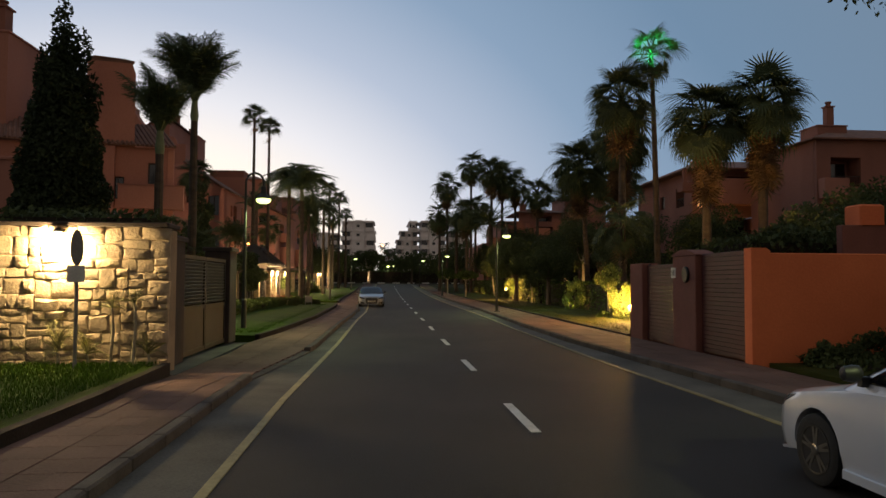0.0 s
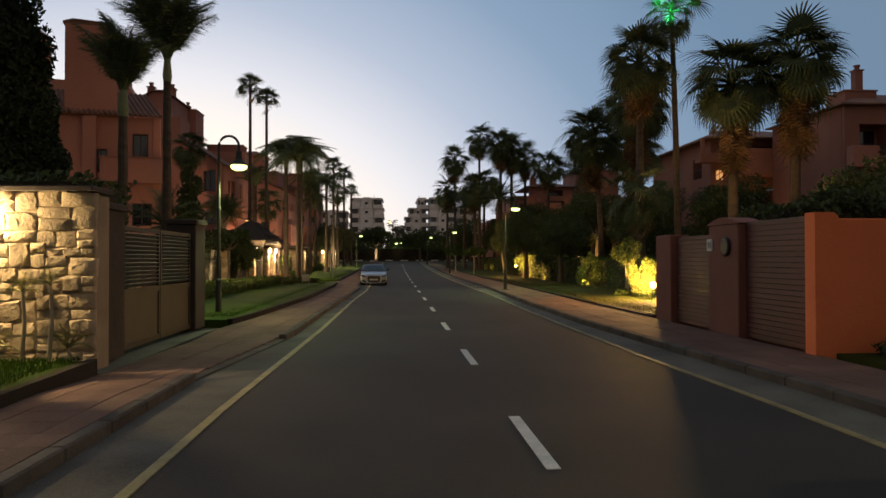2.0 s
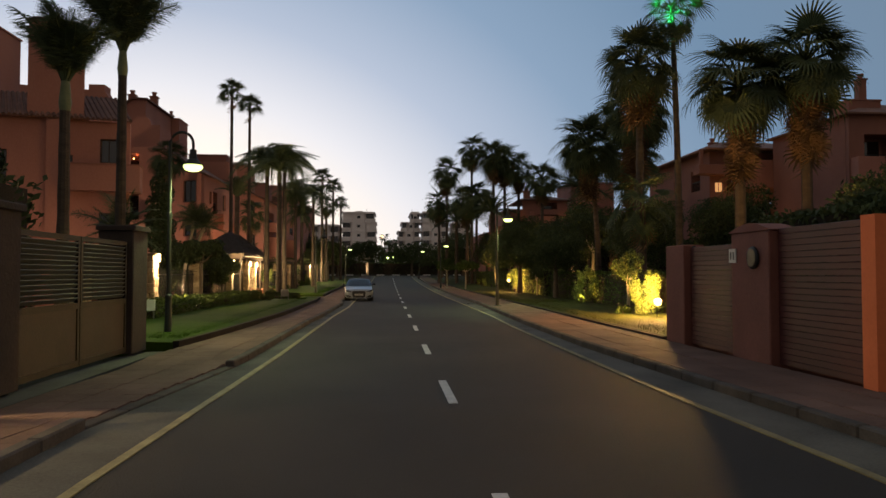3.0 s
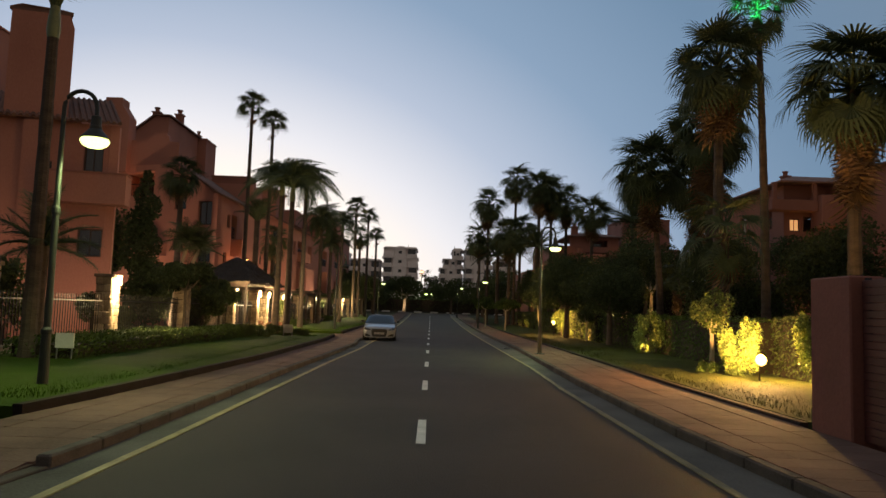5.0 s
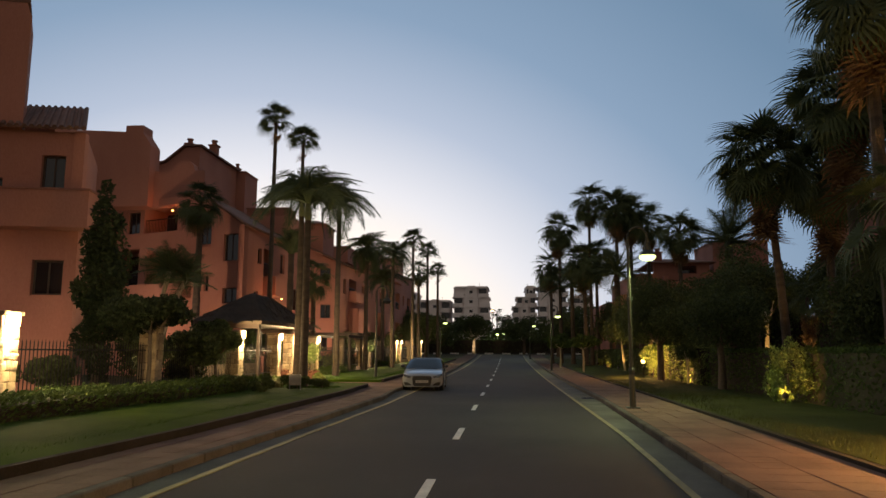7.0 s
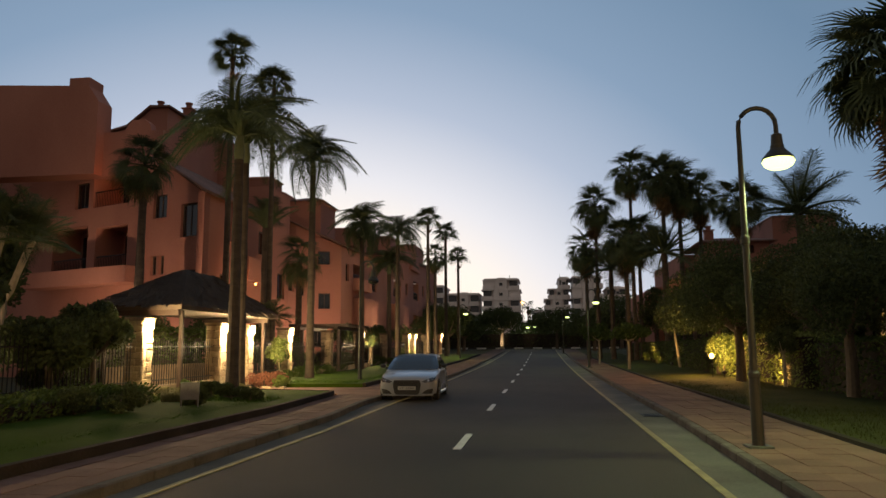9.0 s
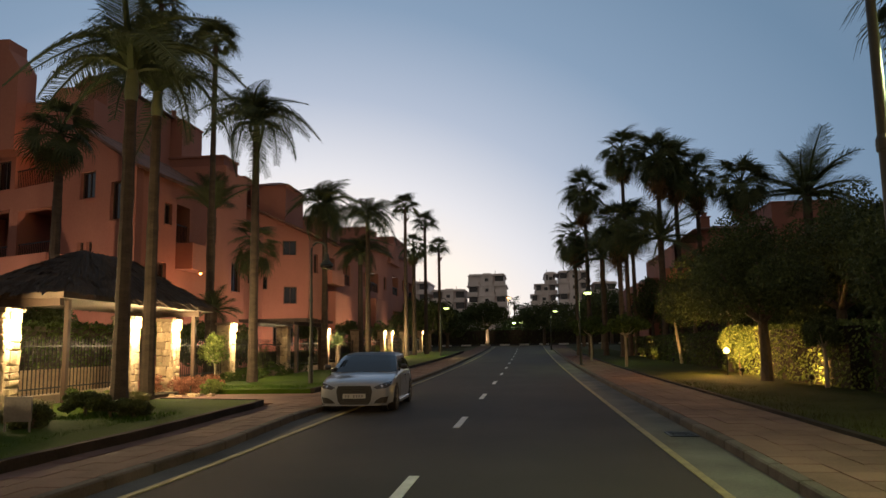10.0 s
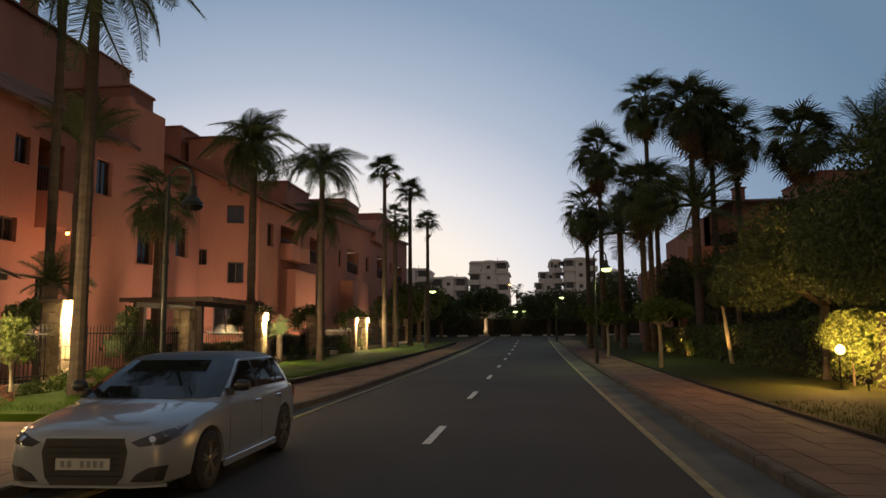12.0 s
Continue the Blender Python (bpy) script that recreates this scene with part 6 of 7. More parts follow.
def white_block(y0, y1, z0, h, floors, label, end=3.7, r=1.1, skip=()):
    """floors: the west and east end of each storey. Both ends of a storey are balconies before dark panes that stand in
    for the recess's shade.
    """
    t = thing("apartment_block", (0, 0, 0), label=label, category="building", group="white apartment blocks")
    for k, (a, b) in enumerate(floors):
        z = z0 + h * k
        part("storey", Form().stack([rounded(a + 0.5, b - 0.5, y0 + 1.7, y1, 0.6, q) for q in (z, z + h)]).box(a + end, b - end, y0, y0 + 1.8, z, z + h), WHITE_WALL, t)
        part("floor_band", Form().stack([rounded(a, b, y0 - 0.15, y1, r, q) for q in (z + h - 0.3, z + h + 0.02)]), WHITE_WALL, t)
        for s_, xa, xb in ((0, a, a + end), (1, b - end, b)):
            part("balcony", Form().stack([rounded(xa, xb, y0 - 0.15, y0 + 1.75, min(r, 0.9), q) for q in (z + 0.0, z + 1.05)]), WHITE_WALL, t)
            if (k, s_) not in skip:
                # dark sheet behind the balcony so the recess looks shaded
                part("balcony_dark_pane", Form().box(xa + 0.6, xb - 0.6, y0 + 1.60, y0 + 1.66, z + 1.05, z + h - 0.3), WINDOW, t)
            else:
                part("balcony_screen", Form().box(xa + 0.15, xb - 0.15, y0 + 0.3, y0 + 0.4, z + 1.05, z + h - 0.3), WHITE_WALL, t)
        n = max(1, int((b - a - 2 * end) / 2.6))
        for i in range(n):
            xc = a + end + (b - a - 2 * end) * (i + 0.5) / n
            w = part("window", Form().box(xc - 0.62, xc + 0.62, y0 - 0.05, y0 + 0.02, z + 1.0, z + 2.1), WHITE_WALL, t)
            part("pane", Form().box(xc - 0.52, xc + 0.52, y0 - 0.065, y0 - 0.03, z + 1.1, z + 2.0), WINDOW, w)
    a, b = floors[-1]
    top = z0 + h * len(floors)
    part("roof_parapet", Form().stack([rounded(a + 0.3, b - 0.3, y0 + 0.2, y1, r, q) for q in (top, top + 0.35)]), WHITE_WALL, t)
    part("roof_hut", Form().box((a + b) / 2 - 1.2, (a + b) / 2 + 1.2, y0 + 3, y0 + 6, top, top + 0.8), WHITE_WALL, t)
    part("roof_mast", Form().tube([(b - 3, y0 + 2, top), (b - 3, y0 + 2, top + 1.4)], 0.06, 6), IRON, t)
    return t


white_block(246, 262, 0.6, 3.0, [(-16.4, -4.5)] * 6 + [(-16.0, -4.9)], "white seven-storey apartment block with rounded balconies", skip=((6, 0), (3, 1), (2, 1), (5, 1), (0, 0)))
white_block(246, 262, 1.1, 3.13, [(-38, -27.5)] * 6, "white apartment block half hidden by trees")
white_block(249, 262, 1.1, 3.29, [(-27.4, -16.9)] * 5, "lower white apartment block between its neighbours")
white_block(245, 262, 0.8, 3.0, [(10.3, 19.6)] * 7, "white apartment block with long balconies beside its stepped wing", end=3.2, skip=((1, 0), (3, 1), (5, 0)))
white_block(249, 268, 0.8, 3.0, [(2.1, 10.2)] * 3 + [(2.3, 10.2), (2.2, 10.2), (3.4, 10.2), (6.4, 10.2)], "white terraced wing stepping back floor by floor", end=2.6, r=0.6)
white_block(248, 262, 0.6, 3.0, [(20.4, 28.5)] * 5 + [(20.4, 27.5)], "white apartment block beside the terraced one")
white_block(262, 276, 0.6, 3.0, [(-3.6, 3.6)] * 3 + [(-1.6, 3.0)], "low white building between two apartment blocks", end=2.4)

# ---- street end: striped kerb, lamps ----
kerb_end = thing("striped_kerb", (0, 0, 0), label="row of black and white painted kerb blocks", category="kerb")
for k in range(22):
    part("kerb_block", Form().box(-16 + 1.45 * k, -14.59 + 1.45 * k, END + 10, END + 10.5, rise(END) - 0.05, rise(END) + 0.28, c=0.03), PAINT_W if k % 2 else CAR_BLACK, kerb_end)
def tall_lamp(x, y, z, material, label, colour, watts):
    t = thing("street_lamp", (x, y, rise(y) - 0.06), label=label, category="street lamp", group="far street lamps")
    h = z - rise(y) + 0.06
    part("pole", Form().tube([(0, 0, 0), (0, 0, h * 0.6), (0, 0, h)], [0.09, 0.07, 0.05], 8), POST, t)
    part("hood", Form().lathe([(0.05, h + 0.25), (0.3, h + 0.1), (0.34, h + 0.04)], 14), POST, t)
    part("lamp_glass", Form().lathe([(0.05, h - 0.16), (0.24, h - 0.08), (0.3, h + 0.03)], 14), material, t, "glowing lens")
    if watts:
        lamp_light("far_street_light", (x, y - 0.5, z - 0.3), watts, colour, 0.2)


for x_, y_, z_, s_ in ((-1.7, 200, 10.6, 1.9), (-0.4, 205, 9.4, 1.7), (1.2, 210, 9.8, 1.8)):
    fan_palm(x_, y_, z_, s_, 0.2, 12, 4, seed=int(y_), label="small far palm dark against the afterglow")
tall_lamp(-0.9, 150, 4.7, STREET_GLOW, "lit twin street lamp at the far crossing", GREENISH, 120)
tall_lamp(0.3, 150, 4.8, STREET_GLOW, "lit twin street lamp at the far crossing", GREENISH, 0)
tall_lamp(-2.2, 170, 10.0, ORANGE_GLOW, "tall orange sodium street lamp beyond the crossing", AMBER, 400)

# ---- entrance hut, columns, fence ----
def lit_column(y, lit=True, x=-9.95):
    z = rise(y)
    t = thing("stone_column", (x, y, z), label="rubble stone fence column" + (" with a bright strip lamp at its top" if lit else ""), category="column", group="fence columns")
    part("core", Form().box(-0.24, 0.24, -0.24, 0.24, -0.05, 2.35), MORTAR, t)
    part("cap", Form().box(-0.32, 0.32, -0.32, 0.32, 2.35, 2.45, c=0.02), STONE_DARK, t)
    stone_face(t, STONES, -0.27, 0.27, 0.0, 2.33, 0.24, int(y * 7), pose(0, -0.24, 0), (0.16, 0.34), 0.1)
    stone_face(t, STONES, -0.27, 0.27, 0.0, 2.33, 0.24, int(y * 7) + 1, pose(0.24, 0, 0, 0, 0, 90), (0.16, 0.34), 0.1)
    if lit:
        part("strip_lamp", Form().box(0.29, 0.37, -0.13, 0.13, 2.12, 2.42, c=0.02), COLUMN_GLOW, t, "glowing warm white lamp")
        lamp_light("column_light", (x + 0.56, y - 0.18, z + 2.05), 430, WARM, 0.08)
    return t


COLUMNS = (36.3, 49.9, 54.8, 57.2, 61.6, 74.6, 90.5, 93.5, 110.5)
for y in COLUMNS:
    lit_column(y)
for y in (30.0, 43.0, 68.0, 82.0, 100.0):
    lit_column(y, False)
hut = thing("entrance_hut", (0, 0, 0), label="small open entrance hut with a shaggy hipped roof on posts", category="hut")
R = ((-12.2, 50.9), (-9.25, 50.9), (-9.25, 58.9), (-12.2, 58.9))
top = [(-10.8, 53.8, 4.2), (-10.65, 53.8, 4.2), (-10.65, 55.9, 4.2), (-10.8, 55.9, 4.2)]
part("roof", Form().stack([[(x, y, 2.72) for x, y in R], [(x, y, 2.86) for x, y in R], top]), THATCH, hut)
r_ = random.Random(77)
f = Form()
for _ in range(3800):
    s_ = r_.random()
    k = r_.randrange(4)
    a, b = Vector((*R[k], 2.87)), Vector((*R[(k + 1) % 4], 2.87))
    c, d = Vector(top[(k + 1) % 4]), Vector(top[k])
    u = r_.random()
    p = a.lerp(b, u).lerp(d.lerp(c, u), s_)
    down = (a.lerp(b, u) - d.lerp(c, u)).normalized()
    side = (b - a).normalized() * 0.03
    p += Vector((0, 0, 0.04))
    f.face(p - side, p + side, p + down * r_.uniform(0.25, 0.5) + side + Vector((0, 0, r_.uniform(0.0, 0.05))), p + down * r_.uniform(0.25, 0.5) - side + Vector((0, 0, r_.uniform(0.0, 0.05))))
tagged(part("thatch_straw", f, THATCH, hut), kind="stuff")
for x, y in ((-11.9, 51.3), (-11.9, 58.4), (-9.6, 51.6), (-9.6, 58.2)):
    part("post", Form().box(x - 0.06, x + 0.06, y - 0.06, y + 0.06, -0.05, 2.75, c=0.015), WOOD, hut)
part("back_wall", Form().box(-12.1, -11.95, 51.5, 58.2, -0.05, 1.0), STONE_DARK, hut)
part("beam", Form().box(-12.1, -9.4, 51.0, 51.15, 2.55, 2.72), WOOD, hut)
part("beam", Form().box(-12.1, -9.4, 58.1, 58.25, 2.55, 2.72), WOOD, hut)
lamp_light("hut_light", (-10.7, 54.6, 1.9), 16, WARM, 0.1)

bar_mesh = Form().box(-0.009, 0.009, -0.009, 0.009, 0.0, 1.28).lathe([(0.014, 1.28), (0.002, 1.36)], 6).mesh("bar", IRON)
def iron_fence(y0, y1, x=-9.98, fine=True):
    z = rise((y0 + y1) / 2)
    t = thing("iron_fence", (x, y0, z), label="black iron railing on a low stone plinth", category="fence", group="iron fence panels")
    n = y1 - y0
    part("plinth", Form().box(-0.15, 0.15, 0, n, -0.05, 0.5, c=0.02), STONE_DARK, t)
    for h in (0.62, 1.6):
        part("rail", Form().box(-0.02, 0.02, 0, n, h, h + 0.035), IRON, t)
    if fine:
        for k in range(int(n / 0.14)):
            part("bar", bar_mesh, None, t, m=pose(0, 0.07 + 0.14 * k, 0.5))
    else:
        f = Form()
        for k in range(int(n / 0.14)):
            f.box(-0.009, 0.009, 0.06 + 0.14 * k, 0.078 + 0.14 * k, 0.5, 1.8)
        tagged(part("railing", f, IRON, t), kind="stuff")


edges = sorted(COLUMNS + (30.0, 43.0, 68.0, 82.0, 100.0))
for a, b in zip(edges, edges[1:]):
    if (a, b) != (54.8, 57.2):
        iron_fence(a + 0.3, b - 0.3, fine=35 < a < 70)

t = thing("pergola", (0, 0, 0), label="dark timber pergola over the second entrance", category="pergola")
for x, y in ((-11.2, 67.6), (-9.2, 67.6), (-11.2, 71.4), (-9.2, 71.4)):
    part("post", Form().box(x - 0.08, x + 0.08, y - 0.08, y + 0.08, -0.05, 2.5), WOOD, t)
for x in (-11.2, -9.2):
    part("beam", Form().box(x - 0.06, x + 0.06, 67.1, 71.9, 2.5, 2.66), WOOD, t)
for k in range(9):
    part("rafter", Form().box(-11.8, -8.6, 67.2 + 0.55 * k, 67.29 + 0.55 * k, 2.66, 2.8), WOOD, t)

# ---- garden floodlights ----
def floodlight(x, y, z, aim, watts, cone=110, wide=True, label="small garden floodlight on a spike, lit yellow", beam=AMBER, glare_ball=0):
    t = thing("floodlight", (x, y, rise(y)), label=label, category="floodlight", group="garden floodlights")
    h = z - rise(y)
    part("spike", Form().tube([(0, 0, 0.05), (0, 0, h - 0.08)], 0.02, 8), IRON, t)
    m = look((0, 0, h), (aim[0] - x, aim[1] - y, aim[2] - z))
    part("housing", Form().lathe([(0.035, 0.10), (0.07, 0.04), (0.085, -0.02), (0.085, -0.04)], 14, m), IRON, t)
    part("lens", Form().lathe([(0.078, -0.042), (0.04, -0.055)], 14, m), SPOT_GLOW, t, "glowing amber lens")
    # glowing ball sized like the lamp's glare, added beside the lens
    if glare_ball:
        part("glare_ball", Form().lathe([(0.02, -glare_ball), (glare_ball * 0.8, -glare_ball * 0.6), (glare_ball, 0), (glare_ball * 0.8, glare_ball * 0.6), (0.02, glare_ball)], 16, pose(-0.05, -0.2, h)), SPOT_GLOW, t, "amber glowing ball standing in for the lamp's glare")
    way = (Vector(aim) - Vector((x, y, z))).normalized()
    if glare_ball:
        lamp_light("floodlight_glow", (x - 0.05, y - 0.2, z + glare_ball + 0.12), watts, beam, 0.1, *(() if wide else (aim, cone)))
    else:
        lamp_light("floodlight_beam", Vector((x, y, z)) + way * 0.15, watts, beam, 0.08, aim, cone, 0.8)


floodlight(8.09, 31.34, 0.72, (10.2, 32.5, 1.6), 1800, 160, glare_ball=0.13)
floodlight(8.47, 62.9, 1.1, (9.9, 63.0, 0.7), 620, 130, glare_ball=0.11)

for k, (x, y, aim, watts, cone) in enumerate((
        (-14.3, 40.2, (-15.6, 44.4, 1.8), 270, 98),
        (-19.6, 38.6, (-20.5, 43.0, 2.4), 220, 95),
        (-17.2, 58.6, (-17.6, 64.8, 5.6), 1150, 84),
        (-21.6, 60.4, (-22.4, 66.6, 3.6), 780, 80),
        (-12.0, 67.2, (-15.0, 68.6, 3.6), 680, 105),
        (-11.9, 74.4, (-14.7, 75.4, 3.4), 660, 105),
        (-14.4, 79.2, (-15.8, 83.6, 4.2), 950, 95),
        (-11.2, 91.0, (-13.8, 92.0, 3.2), 480, 105),
        (-11.0, 104.0, (-13.7, 106.0, 3.2), 300, 105),
        (12.6, 41.4, (11.7, 42.6, 10.5), 900, 60),
        (13.9, 35.6, (14.4, 37.6, 8.0), 50, 80),
        (11.7, 50.6, (12.4, 52.5, 8.0), 220, 70),
        (9.3, 86.0, (9.8, 89.5, 10), 260, 90),
        (8.9, 75.1, (9.35, 76.0, 1.5), 130, 70),
        (8.9, 82.1, (9.2, 82.9, 0.6), 45, 70),
        (9.0, 87.8, (9.3, 88.5, 0.5), 40, 70),
        (8.05, 34.2, (8.35, 35.1, 2.1), 220, 80),
        (8.6, 42.6, (9.2, 44.0, 0.9), 170, 110),
        (10.0, 37.3, (10.4, 39.0, 3.8), 900, 75),
        (-9.9, 65.4, (-10.3, 66.5, 0.8), 40, 90),
        (-9.8, 82.0, (-10.2, 83.2, 0.8), 40, 90),
        (-9.6, 91.6, (-9.9, 92.8, 0.8), 40, 90),
        (-9.1, 74.6, (-9.4, 75.6, 1.5), 40, 80),
        (8.3, 120.0, (9.0, 122.0, 2.0), 60, 140),
        (-5.2, 137.6, (-4.6, 140.0, 3.0), 500, 70),
        (14.0, 59.8, (14.4, 60.8, 3.6), 380, 60),
        (13.5, 53.2, (13.9, 54.0, 3.4), 120, 70),
        (-11.2, 44.5, (-11.1, 45.5, 1.6), 130, 90),
        # no fixtures known here: two floods added to brighten the rose facades
        (31.0, 66.4, (33.0, 70.8, 9.0), 420, 110),
        (17.6, 94.4, (18.6, 99.0, 7.6), 520, 110),
        (9.1, 56.8, (10.3, 58.4, 0.8), 260, 110),
        # extra lamp beside the amber flood, added to throw more light on the hedge
        (8.8, 62.3, (10.0, 63.6, 0.8), 300, 110))):
    floodlight(x, y, rise(y) + 0.42, aim, watts, cone, label="garden floodlight throwing warm light upwards", beam=(1.0, 0.68, 0.44) if x < 0 else AMBER)

# the lit balcony lamps
for x, y, z in ((-20.9, 66.25, 10.75), (-13.6, 67.0, 4.95)):
    t = thing("balcony_lamp", (x, y, z), label="small red-orange lamp fixed on a balcony", category="lamp")
    part("case", Form().lathe([(0.05, 0.10), (0.08, 0.06), (0.08, 0.02)], 12), IRON, t)
    part("bulb", Form().lathe([(0.02, -0.07), (0.06, -0.03), (0.07, 0.02)], 12), ORANGE_GLOW, t)
    lamp_light("balcony_light", (x + 0.1, y - 0.15, z - 0.12), 30, (1.0, 0.36, 0.12), 0.05)

# ---- cars ----
from mathutils.bvhtree import BVHTree


def closed_mesh(form, name, material, cutters):
    """The form less the cutters, as one mesh."""
    made = []
    for f in (form, *cutters):
        me = f.mesh(name, material)
        b = bmesh.new()
        b.from_mesh(me)
        bmesh.ops.recalc_face_normals(b, faces=b.faces)
        b.to_mesh(me)
        b.free()
        made.append(new(name, me))
    body = made[0]
    for c in made[1:]:
        mod = body.modifiers.new("arch", "BOOLEAN")
        mod.operation, mod.object, mod.solver = "DIFFERENCE", c, "EXACT"
    bpy.context.view_layer.update()
    out = bpy.data.meshes.new_from_object(body.evaluated_get(bpy.context.evaluated_depsgraph_get()))
    for o in made:
        bpy.data.objects.remove(o)
    out.polygons.foreach_set("use_smooth", [True] * len(out.polygons))
    out.set_sharp_from_angle(angle=radians(40))
    return out


def outline(y0, y1, w, r, n=5):
    """A rounded rectangle from y0 (rear) to y1 (front), half width w."""
    pts = []
    for cx, cy, a0 in ((w - r, y1 - r, 0), (-w + r, y1 - r, 90), (-w + r, y0 + r, 180), (w - r, y0 + r, 270)):
        pts += [(cx + r * math.cos(radians(a0 + 90 * k / n)), cy + r * math.sin(radians(a0 + 90 * k / n))) for k in range(n + 1)]
    return pts


def hatchback(place, turn, label, roof=None, tall=1.0, paint=None):
    paint = paint or CAR_WHITE
    car = thing("car", place, turn, label, "car", "parked cars")
    car.scale = (1, 1, tall)
    stations = ((2.03, .54, .22, .60), (2.005, .67, .19, .66), (1.93, .765, .175, .71), (1.78, .82, .17, .76), (1.5, .85, .17, .82), (1.2, .865, .17, .87),
                (0.85, .868, .17, .925), (0.4, .868, .17, .945), (-0.3, .868, .17, .955), (-1.0, .868, .17, .97), (-1.45, .86, .17, .975), (-1.75, .835, .19, .965), (-1.88, .78, .24, .93), (-1.94, .64, .30, .88))
    rings = []
    for y, w, b, t in stations:
        half = [(0, b), (w * .84, b), (w * .965, b + .06), (w, b + .20), (w * 1.0, b + (t - b) * .55), (w * .985, t - .13), (w * .945, t - .05), (w * .85, t - .012), (w * .45, t + .018), (0, t + .025)]
        rings.append([(x, y, z) for x, z in half] + [(-x, y, z) for x, z in half[-2:0:-1]])
    wheels = [(s, y) for s in (-1, 1) for y in (1.235, -1.235)]
    cut = [Form().lathe([(0.355, 0.55), (0.355, 1.3)], 28, pose(0, y, 0.315, 0, 90 * s, 0)) for s, y in wheels]
    shell = closed_mesh(Form().stack(rings), "car_body", paint, cut)
    part("body", shell, paint, car, "glossy painted body")
    skin = BVHTree.FromPolygons([v.co for v in shell.vertices], [tuple(p.vertices) for p in shell.polygons])

    def panel(name, pts, way, material, label="", parent=None, proud=0.006):
        """A shallow moulded piece that lies on the body's skin; pts go round it, way looks out of it."""
        way = Vector(way).normalized()
        pts = [Vector(p) for p in pts]
        mid = sum(pts, Vector()) / len(pts)
        edge = [p.lerp(q, u) for p, q in zip(pts, pts[1:] + pts[:1]) for u in (0, 0.34, 0.67)]
        rings_ = []
        for k in (1.02, 1.0, 0.7, 0.4, 0.08):
            ring = []
            for p in edge:
                q = mid + (p - mid) * k
                hit = skin.ray_cast(q + way, -way, 2)[0] or q
                ring.append(hit + way * (-0.01 if k > 1.01 else proud))
            rings_.append(ring)
        return part(name, Form().stack(rings_), material, parent or car, label)

    levels = ((.88, -1.80, 1.04, .82, .22), (1.05, -1.70, .74, .775, .24), (1.2, -1.60, .46, .725, .26), (1.335, -1.46, .19, .66, .28), (1.385, -1.32, .06, .60, .28), (1.415, -1.08, -.14, .46, .26))
    me = Form().stack([[(x, y, z) for x, y in outline(a, b, w, r, 7)] for z, a, b, w, r in levels[:4]]).mesh("cabin", paint, True)
    me.set_sharp_from_angle(angle=radians(50))
    part("cabin", me, None, car)
    me = Form().stack([[(x, y, z) for x, y in outline(a, b, w, r, 7)] for z, a, b, w, r in levels[3:]]).mesh("roof", roof or paint, True)
    me.set_sharp_from_angle(angle=radians(50))
    part("roof", me, None, car, "dark roof panel" if roof else "")

    def at(z):
        for p, q in zip(levels, levels[1:]):
            if p[0] <= z <= q[0]:
                u = (z - p[0]) / (q[0] - p[0])
                return [p[k] + (q[k] - p[k]) * u for k in range(5)]

    def pane(name, zs, end, margin, label=""):
        """Glass that follows the cabin's rounded end, 1 for the front and -1 for the rear."""
        f, grid = Form(), []
        for z in zs:
            _, a, b, w, r = at(z)
            row = []
            for k in range(13):
                x = (k / 6 - 1) * (w - margin)
                bend = r - math.sqrt(max(0, r * r - max(0, abs(x) - (w - r)) ** 2))
                row.append((x * 1.008, (b - bend + .010) if end > 0 else (a + bend - .010), z + .006))
            grid.append(row if end > 0 else row[::-1])
        for i in range(len(zs) - 1):
            for j in range(12):
                f.face(grid[i][j], grid[i][j + 1], grid[i + 1][j + 1], grid[i + 1][j])
        part(name, f, CAR_GLASS, car, label, smooth=True)

    pane("windscreen", (.93, 1.05, 1.2, 1.33), 1, .02, "dark windscreen glass")
    pane("rear_window", (1.03, 1.2, 1.31), -1, .09)
    for s in (-1, 1):
        for lo, hi in (((.64, -.25), (.0, -.28)), ((-.31, -1.02), (-.34, -1.0)), ((-1.07, -1.44), (-1.05, -1.24))):
            f = Form()
            rows = []
            for k, z in enumerate((.98, 1.05, 1.2, 1.31)):
                u = (z - .98) / .33
                w = at(z)[3] + 0.008
                rows.append([(s * w, lo[0] + (hi[0] - lo[0]) * u, z), (s * w, lo[1] + (hi[1] - lo[1]) * u, z)])
            for i in range(3):
                f.face(rows[i][0], rows[i][1], rows[i + 1][1], rows[i + 1][0])
            part("side_window", f, CAR_GLASS, car)
        f, rows = Form(), []
        for z in (.965, 1.05, 1.2, 1.325):
            u = (z - .965) / .36
            rows.append([(s * (at(z)[3] + .004), .68 - .66 * u, z), (s * (at(z)[3] + .004), -1.47 + .24 * u, z)])
        for i in range(3):
            f.face(rows[i][0], rows[i][1], rows[i + 1][1], rows[i + 1][0])
        part("window_surround", f, CAR_BLACK, car, "black trim round the side windows")
        m = part("mirror", Form().lathe([(0.02, -.09), (.055, -.075), (.07, 0), (.062, .06), (.025, .085)], 14, pose(s * .945, .60, 1.05, 0, 90, 0) @ Matrix.Diagonal((1.0, .75, 1, 1))), CAR_BLACK, car, "black door mirror", smooth=True)
        part("stalk", Form().box(s * .80 - .06, s * .80 + .06, .60, .66, .94, 1.02), CAR_BLACK, m)
        for y in (-.12, -.92):
            part("door_handle", Form().box(s * .872 - .012, s * .872 + .012, y - .1, y + .08, .80, .83, c=.008), CHROME, car)
        for y in (-.30, -1.05) + ((.72,) if roof else ()):
            part("door_gap", Form().box(s * .8685 - .0015, s * .8685 + .0015, y, y + .005, .30, .88), CAR_BLACK, car)
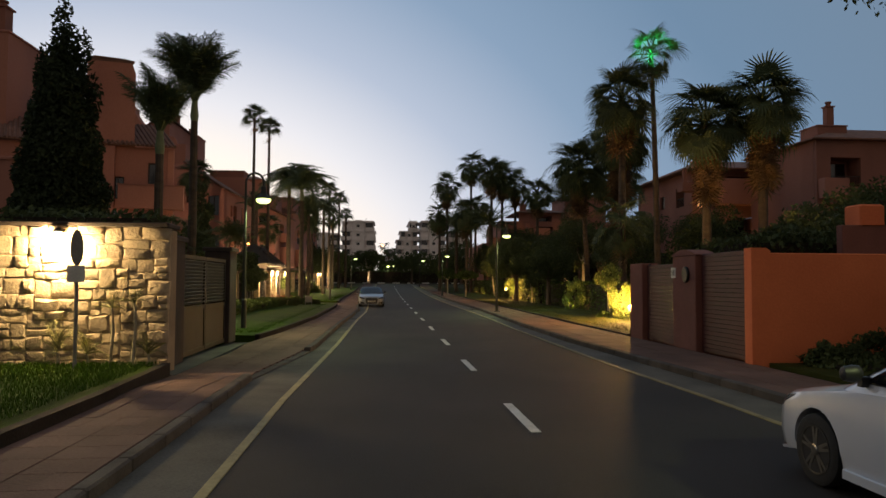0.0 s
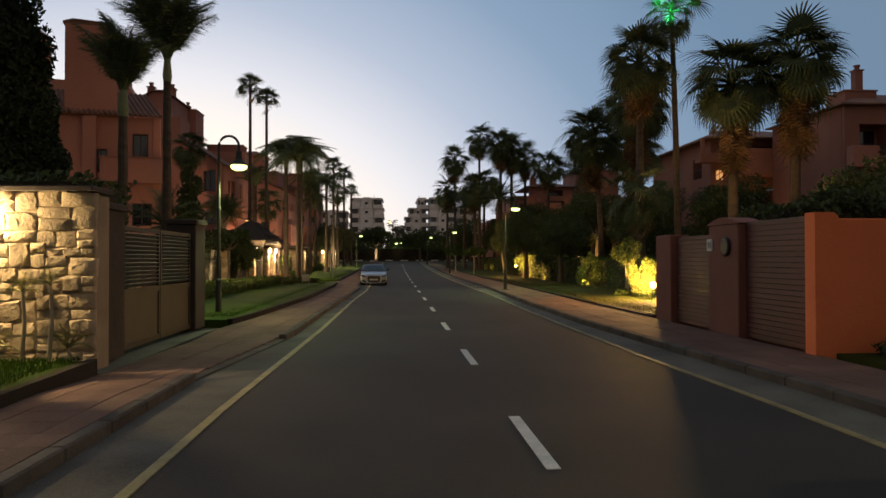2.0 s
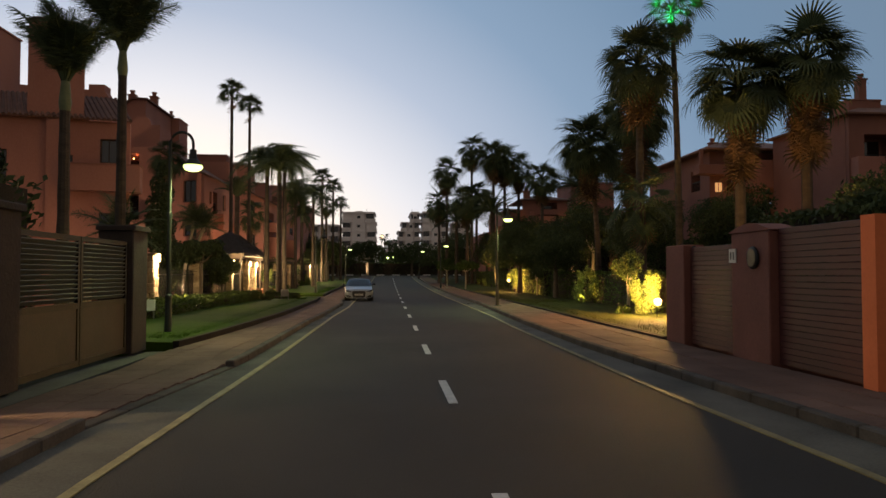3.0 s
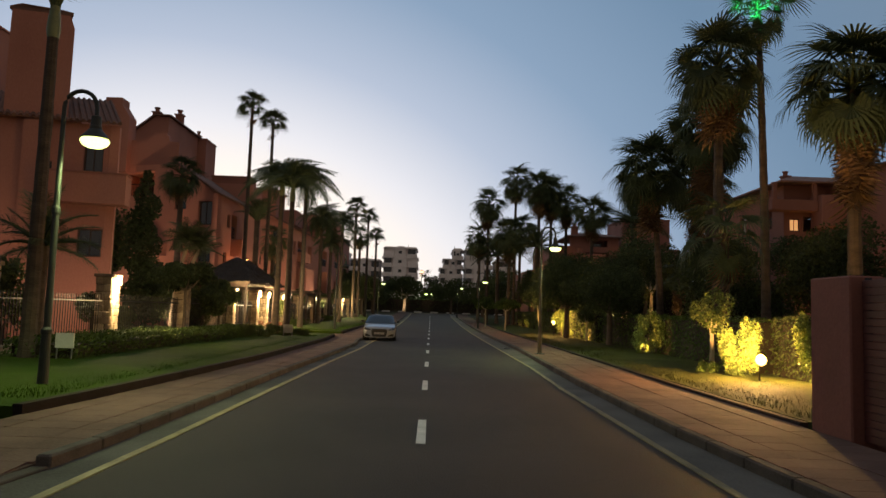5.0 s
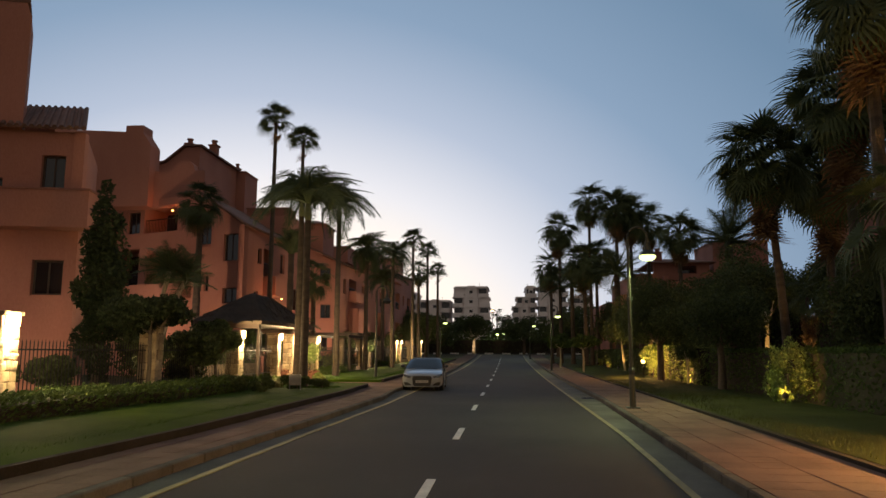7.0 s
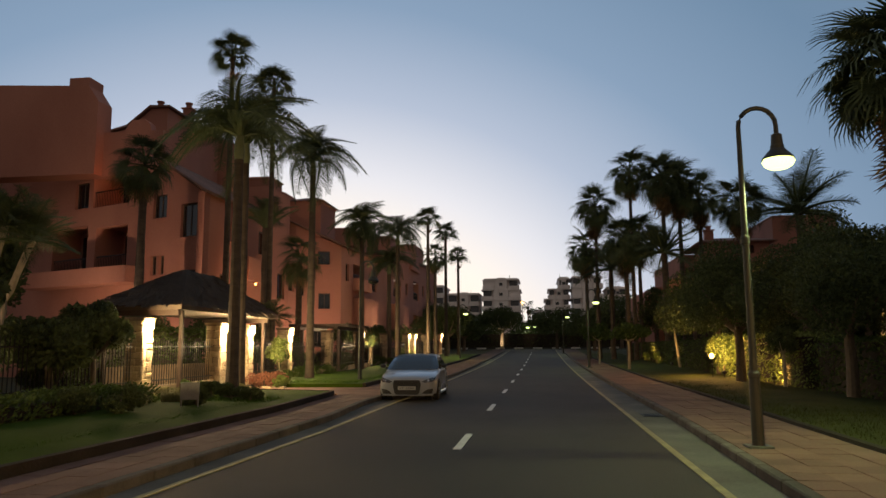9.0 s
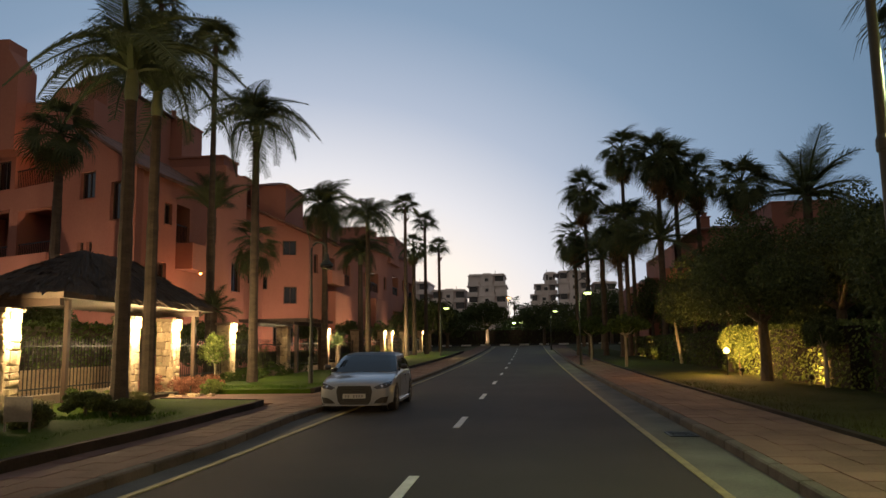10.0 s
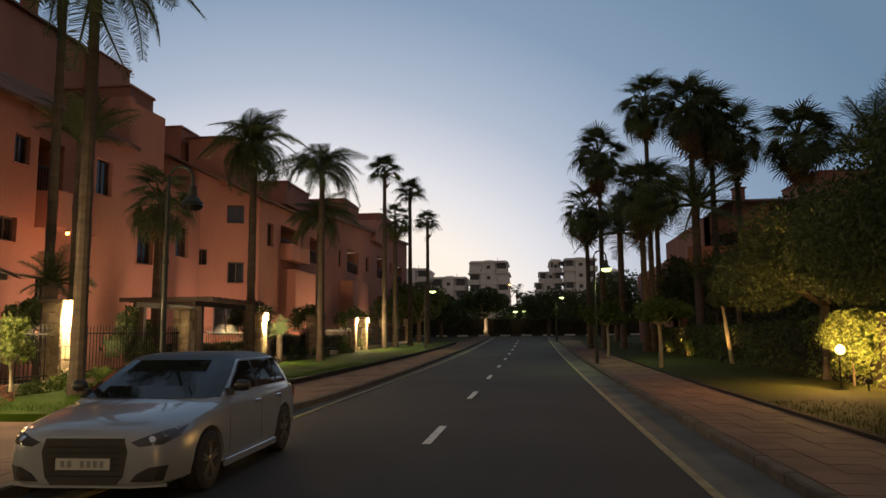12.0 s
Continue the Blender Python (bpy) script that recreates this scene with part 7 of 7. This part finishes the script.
        part("sill", Form().box(s * .86 - .02, s * .86 + .02, -.85, .85, .17, .25, c=.01), paint, car)
        hx = lambda a: s * a
        h = panel("headlight", [(hx(.42), 2.0, .60), (hx(.50), 2.0, .555), (hx(.70), 1.95, .575), (hx(.80), 1.80, .645), (hx(.80), 1.62, .735), (hx(.64), 1.88, .685)], (hx(.45), .85, .25), HEADLIGHT, "dark clear headlight unit")
        panel("lens", [(hx(.60 + .035 * math.cos(a)), 1.95, .625 + .035 * math.sin(a)) for a in (0, 1.05, 2.1, 3.14, 4.2, 5.25)], (hx(.45), .85, .2), CHROME, "", h, 0.012)
        panel("vent", [(hx(.43), 2.0, .235), (hx(.72), 1.95, .235), (hx(.755), 1.92, .385), (hx(.60), 1.98, .37), (hx(.49), 2.0, .31)], (hx(.3), .95, 0), CAR_BLACK, "black bumper vent")
        part("tail_light", Form().box(s * .68 - .12, s * .68 + .12, -1.915, -1.88, .72, .86, c=.02), RED_PLASTIC, car)
    g_ = [(-.37, .28), (-.31, .205), (.31, .205), (.37, .28), (.41, .52), (.37, .645), (-.37, .645), (-.41, .52)]
    gr = part("grille", Form().stack([[(x, 1.95, z) for x, z in g_], [(x, 2.046 - .06 * x * x, z) for x, z in g_]]), CAR_BLACK, car, "black trapezoid radiator grille")
    for k in range(6):
        part("grille_slat", Form().box(-.34, .34, 2.034, 2.047, .285 + .055 * k, .297 + .055 * k), IRON, gr)
    pl = part("number_plate", Form().box(-.26, .26, 2.045, 2.056, .35, .46, c=.004), PLATE, car, "white number plate with plain bars")
    for k in range(7):
        if k != 4:
            part("bar", Form().box(-.2 + .062 * k, -.165 + .062 * k, 2.0555, 2.0585, .375, .435), PLATE_GREY, pl)
    part("bumper_lip", Form().stack([[(-.75, 1.94, z), (-.48, 2.04, z), (.48, 2.04, z), (.75, 1.94, z), (.66, 1.8, z), (-.66, 1.8, z)] for z in (.178, .200)]), paint, car)
    tyre = Form().lathe([(.205, -.095), (.27, -.105), (.305, -.085), (.312, -.04), (.312, .04), (.305, .085), (.27, .105), (.205, .095)], 32).mesh("tyre", TYRE, True)
    rim = Form().lathe([(.205, .09), (.212, .102), (.195, .10), (.18, .04), (.03, .03)], 28)
    rim_mesh = rim.mesh("rim", CAR_BLACK)
    spoke = Form().stack([[(-.018, .02, .06), (.018, .02, .06), (.018, .02, .10), (-.018, .02, .10)], [(-.011, .198, .075), (.011, .198, .075), (.011, .198, .098), (-.011, .198, .098)]]).mesh("spoke", ALLOY)
    hub = Form().lathe([(.05, .06), (.05, .105), (.03, .112)], 16).mesh("hub", ALLOY)
    for s, y in wheels:
        w = part("wheel", tyre, None, car, "black tyre on a spoked alloy rim", m=pose(s * .765, y, .312, 0, 90 * s, 0))
        part("rim", rim_mesh, None, w)
        part("hub", hub, None, w)
        for k in range(10):
            part("spoke", spoke, None, w, m=pose(0, 0, 0, 0, 0, 36 * k + (9 if k % 2 else -9)))
        part("wheel_well", Form().lathe([(0.35, 0.52), (0.35, 0.66)], 24, pose(0, y, .315, 0, 90 * s, 0)), CAR_BLACK, car)
    return car


RED_PLASTIC = surface("red_lens_plastic", (0.2, 0.01, 0.01), (0.3, 0.015, 0.012), rough=0.2, big=5, fine=40, bump=0.0)
# white car in the dimmed paint, so its front reads as shaded
hatchback((-2.66, 53.6, 0.0), 182.3, "white hatchback with a dark roof parked against the kerb", CAR_BLACK, 0.94, CAR_WHITE_DIM)
hatchback((2.83, 7.95, 0.0), 0, "white hatchback waiting in the lane beside the kerb")
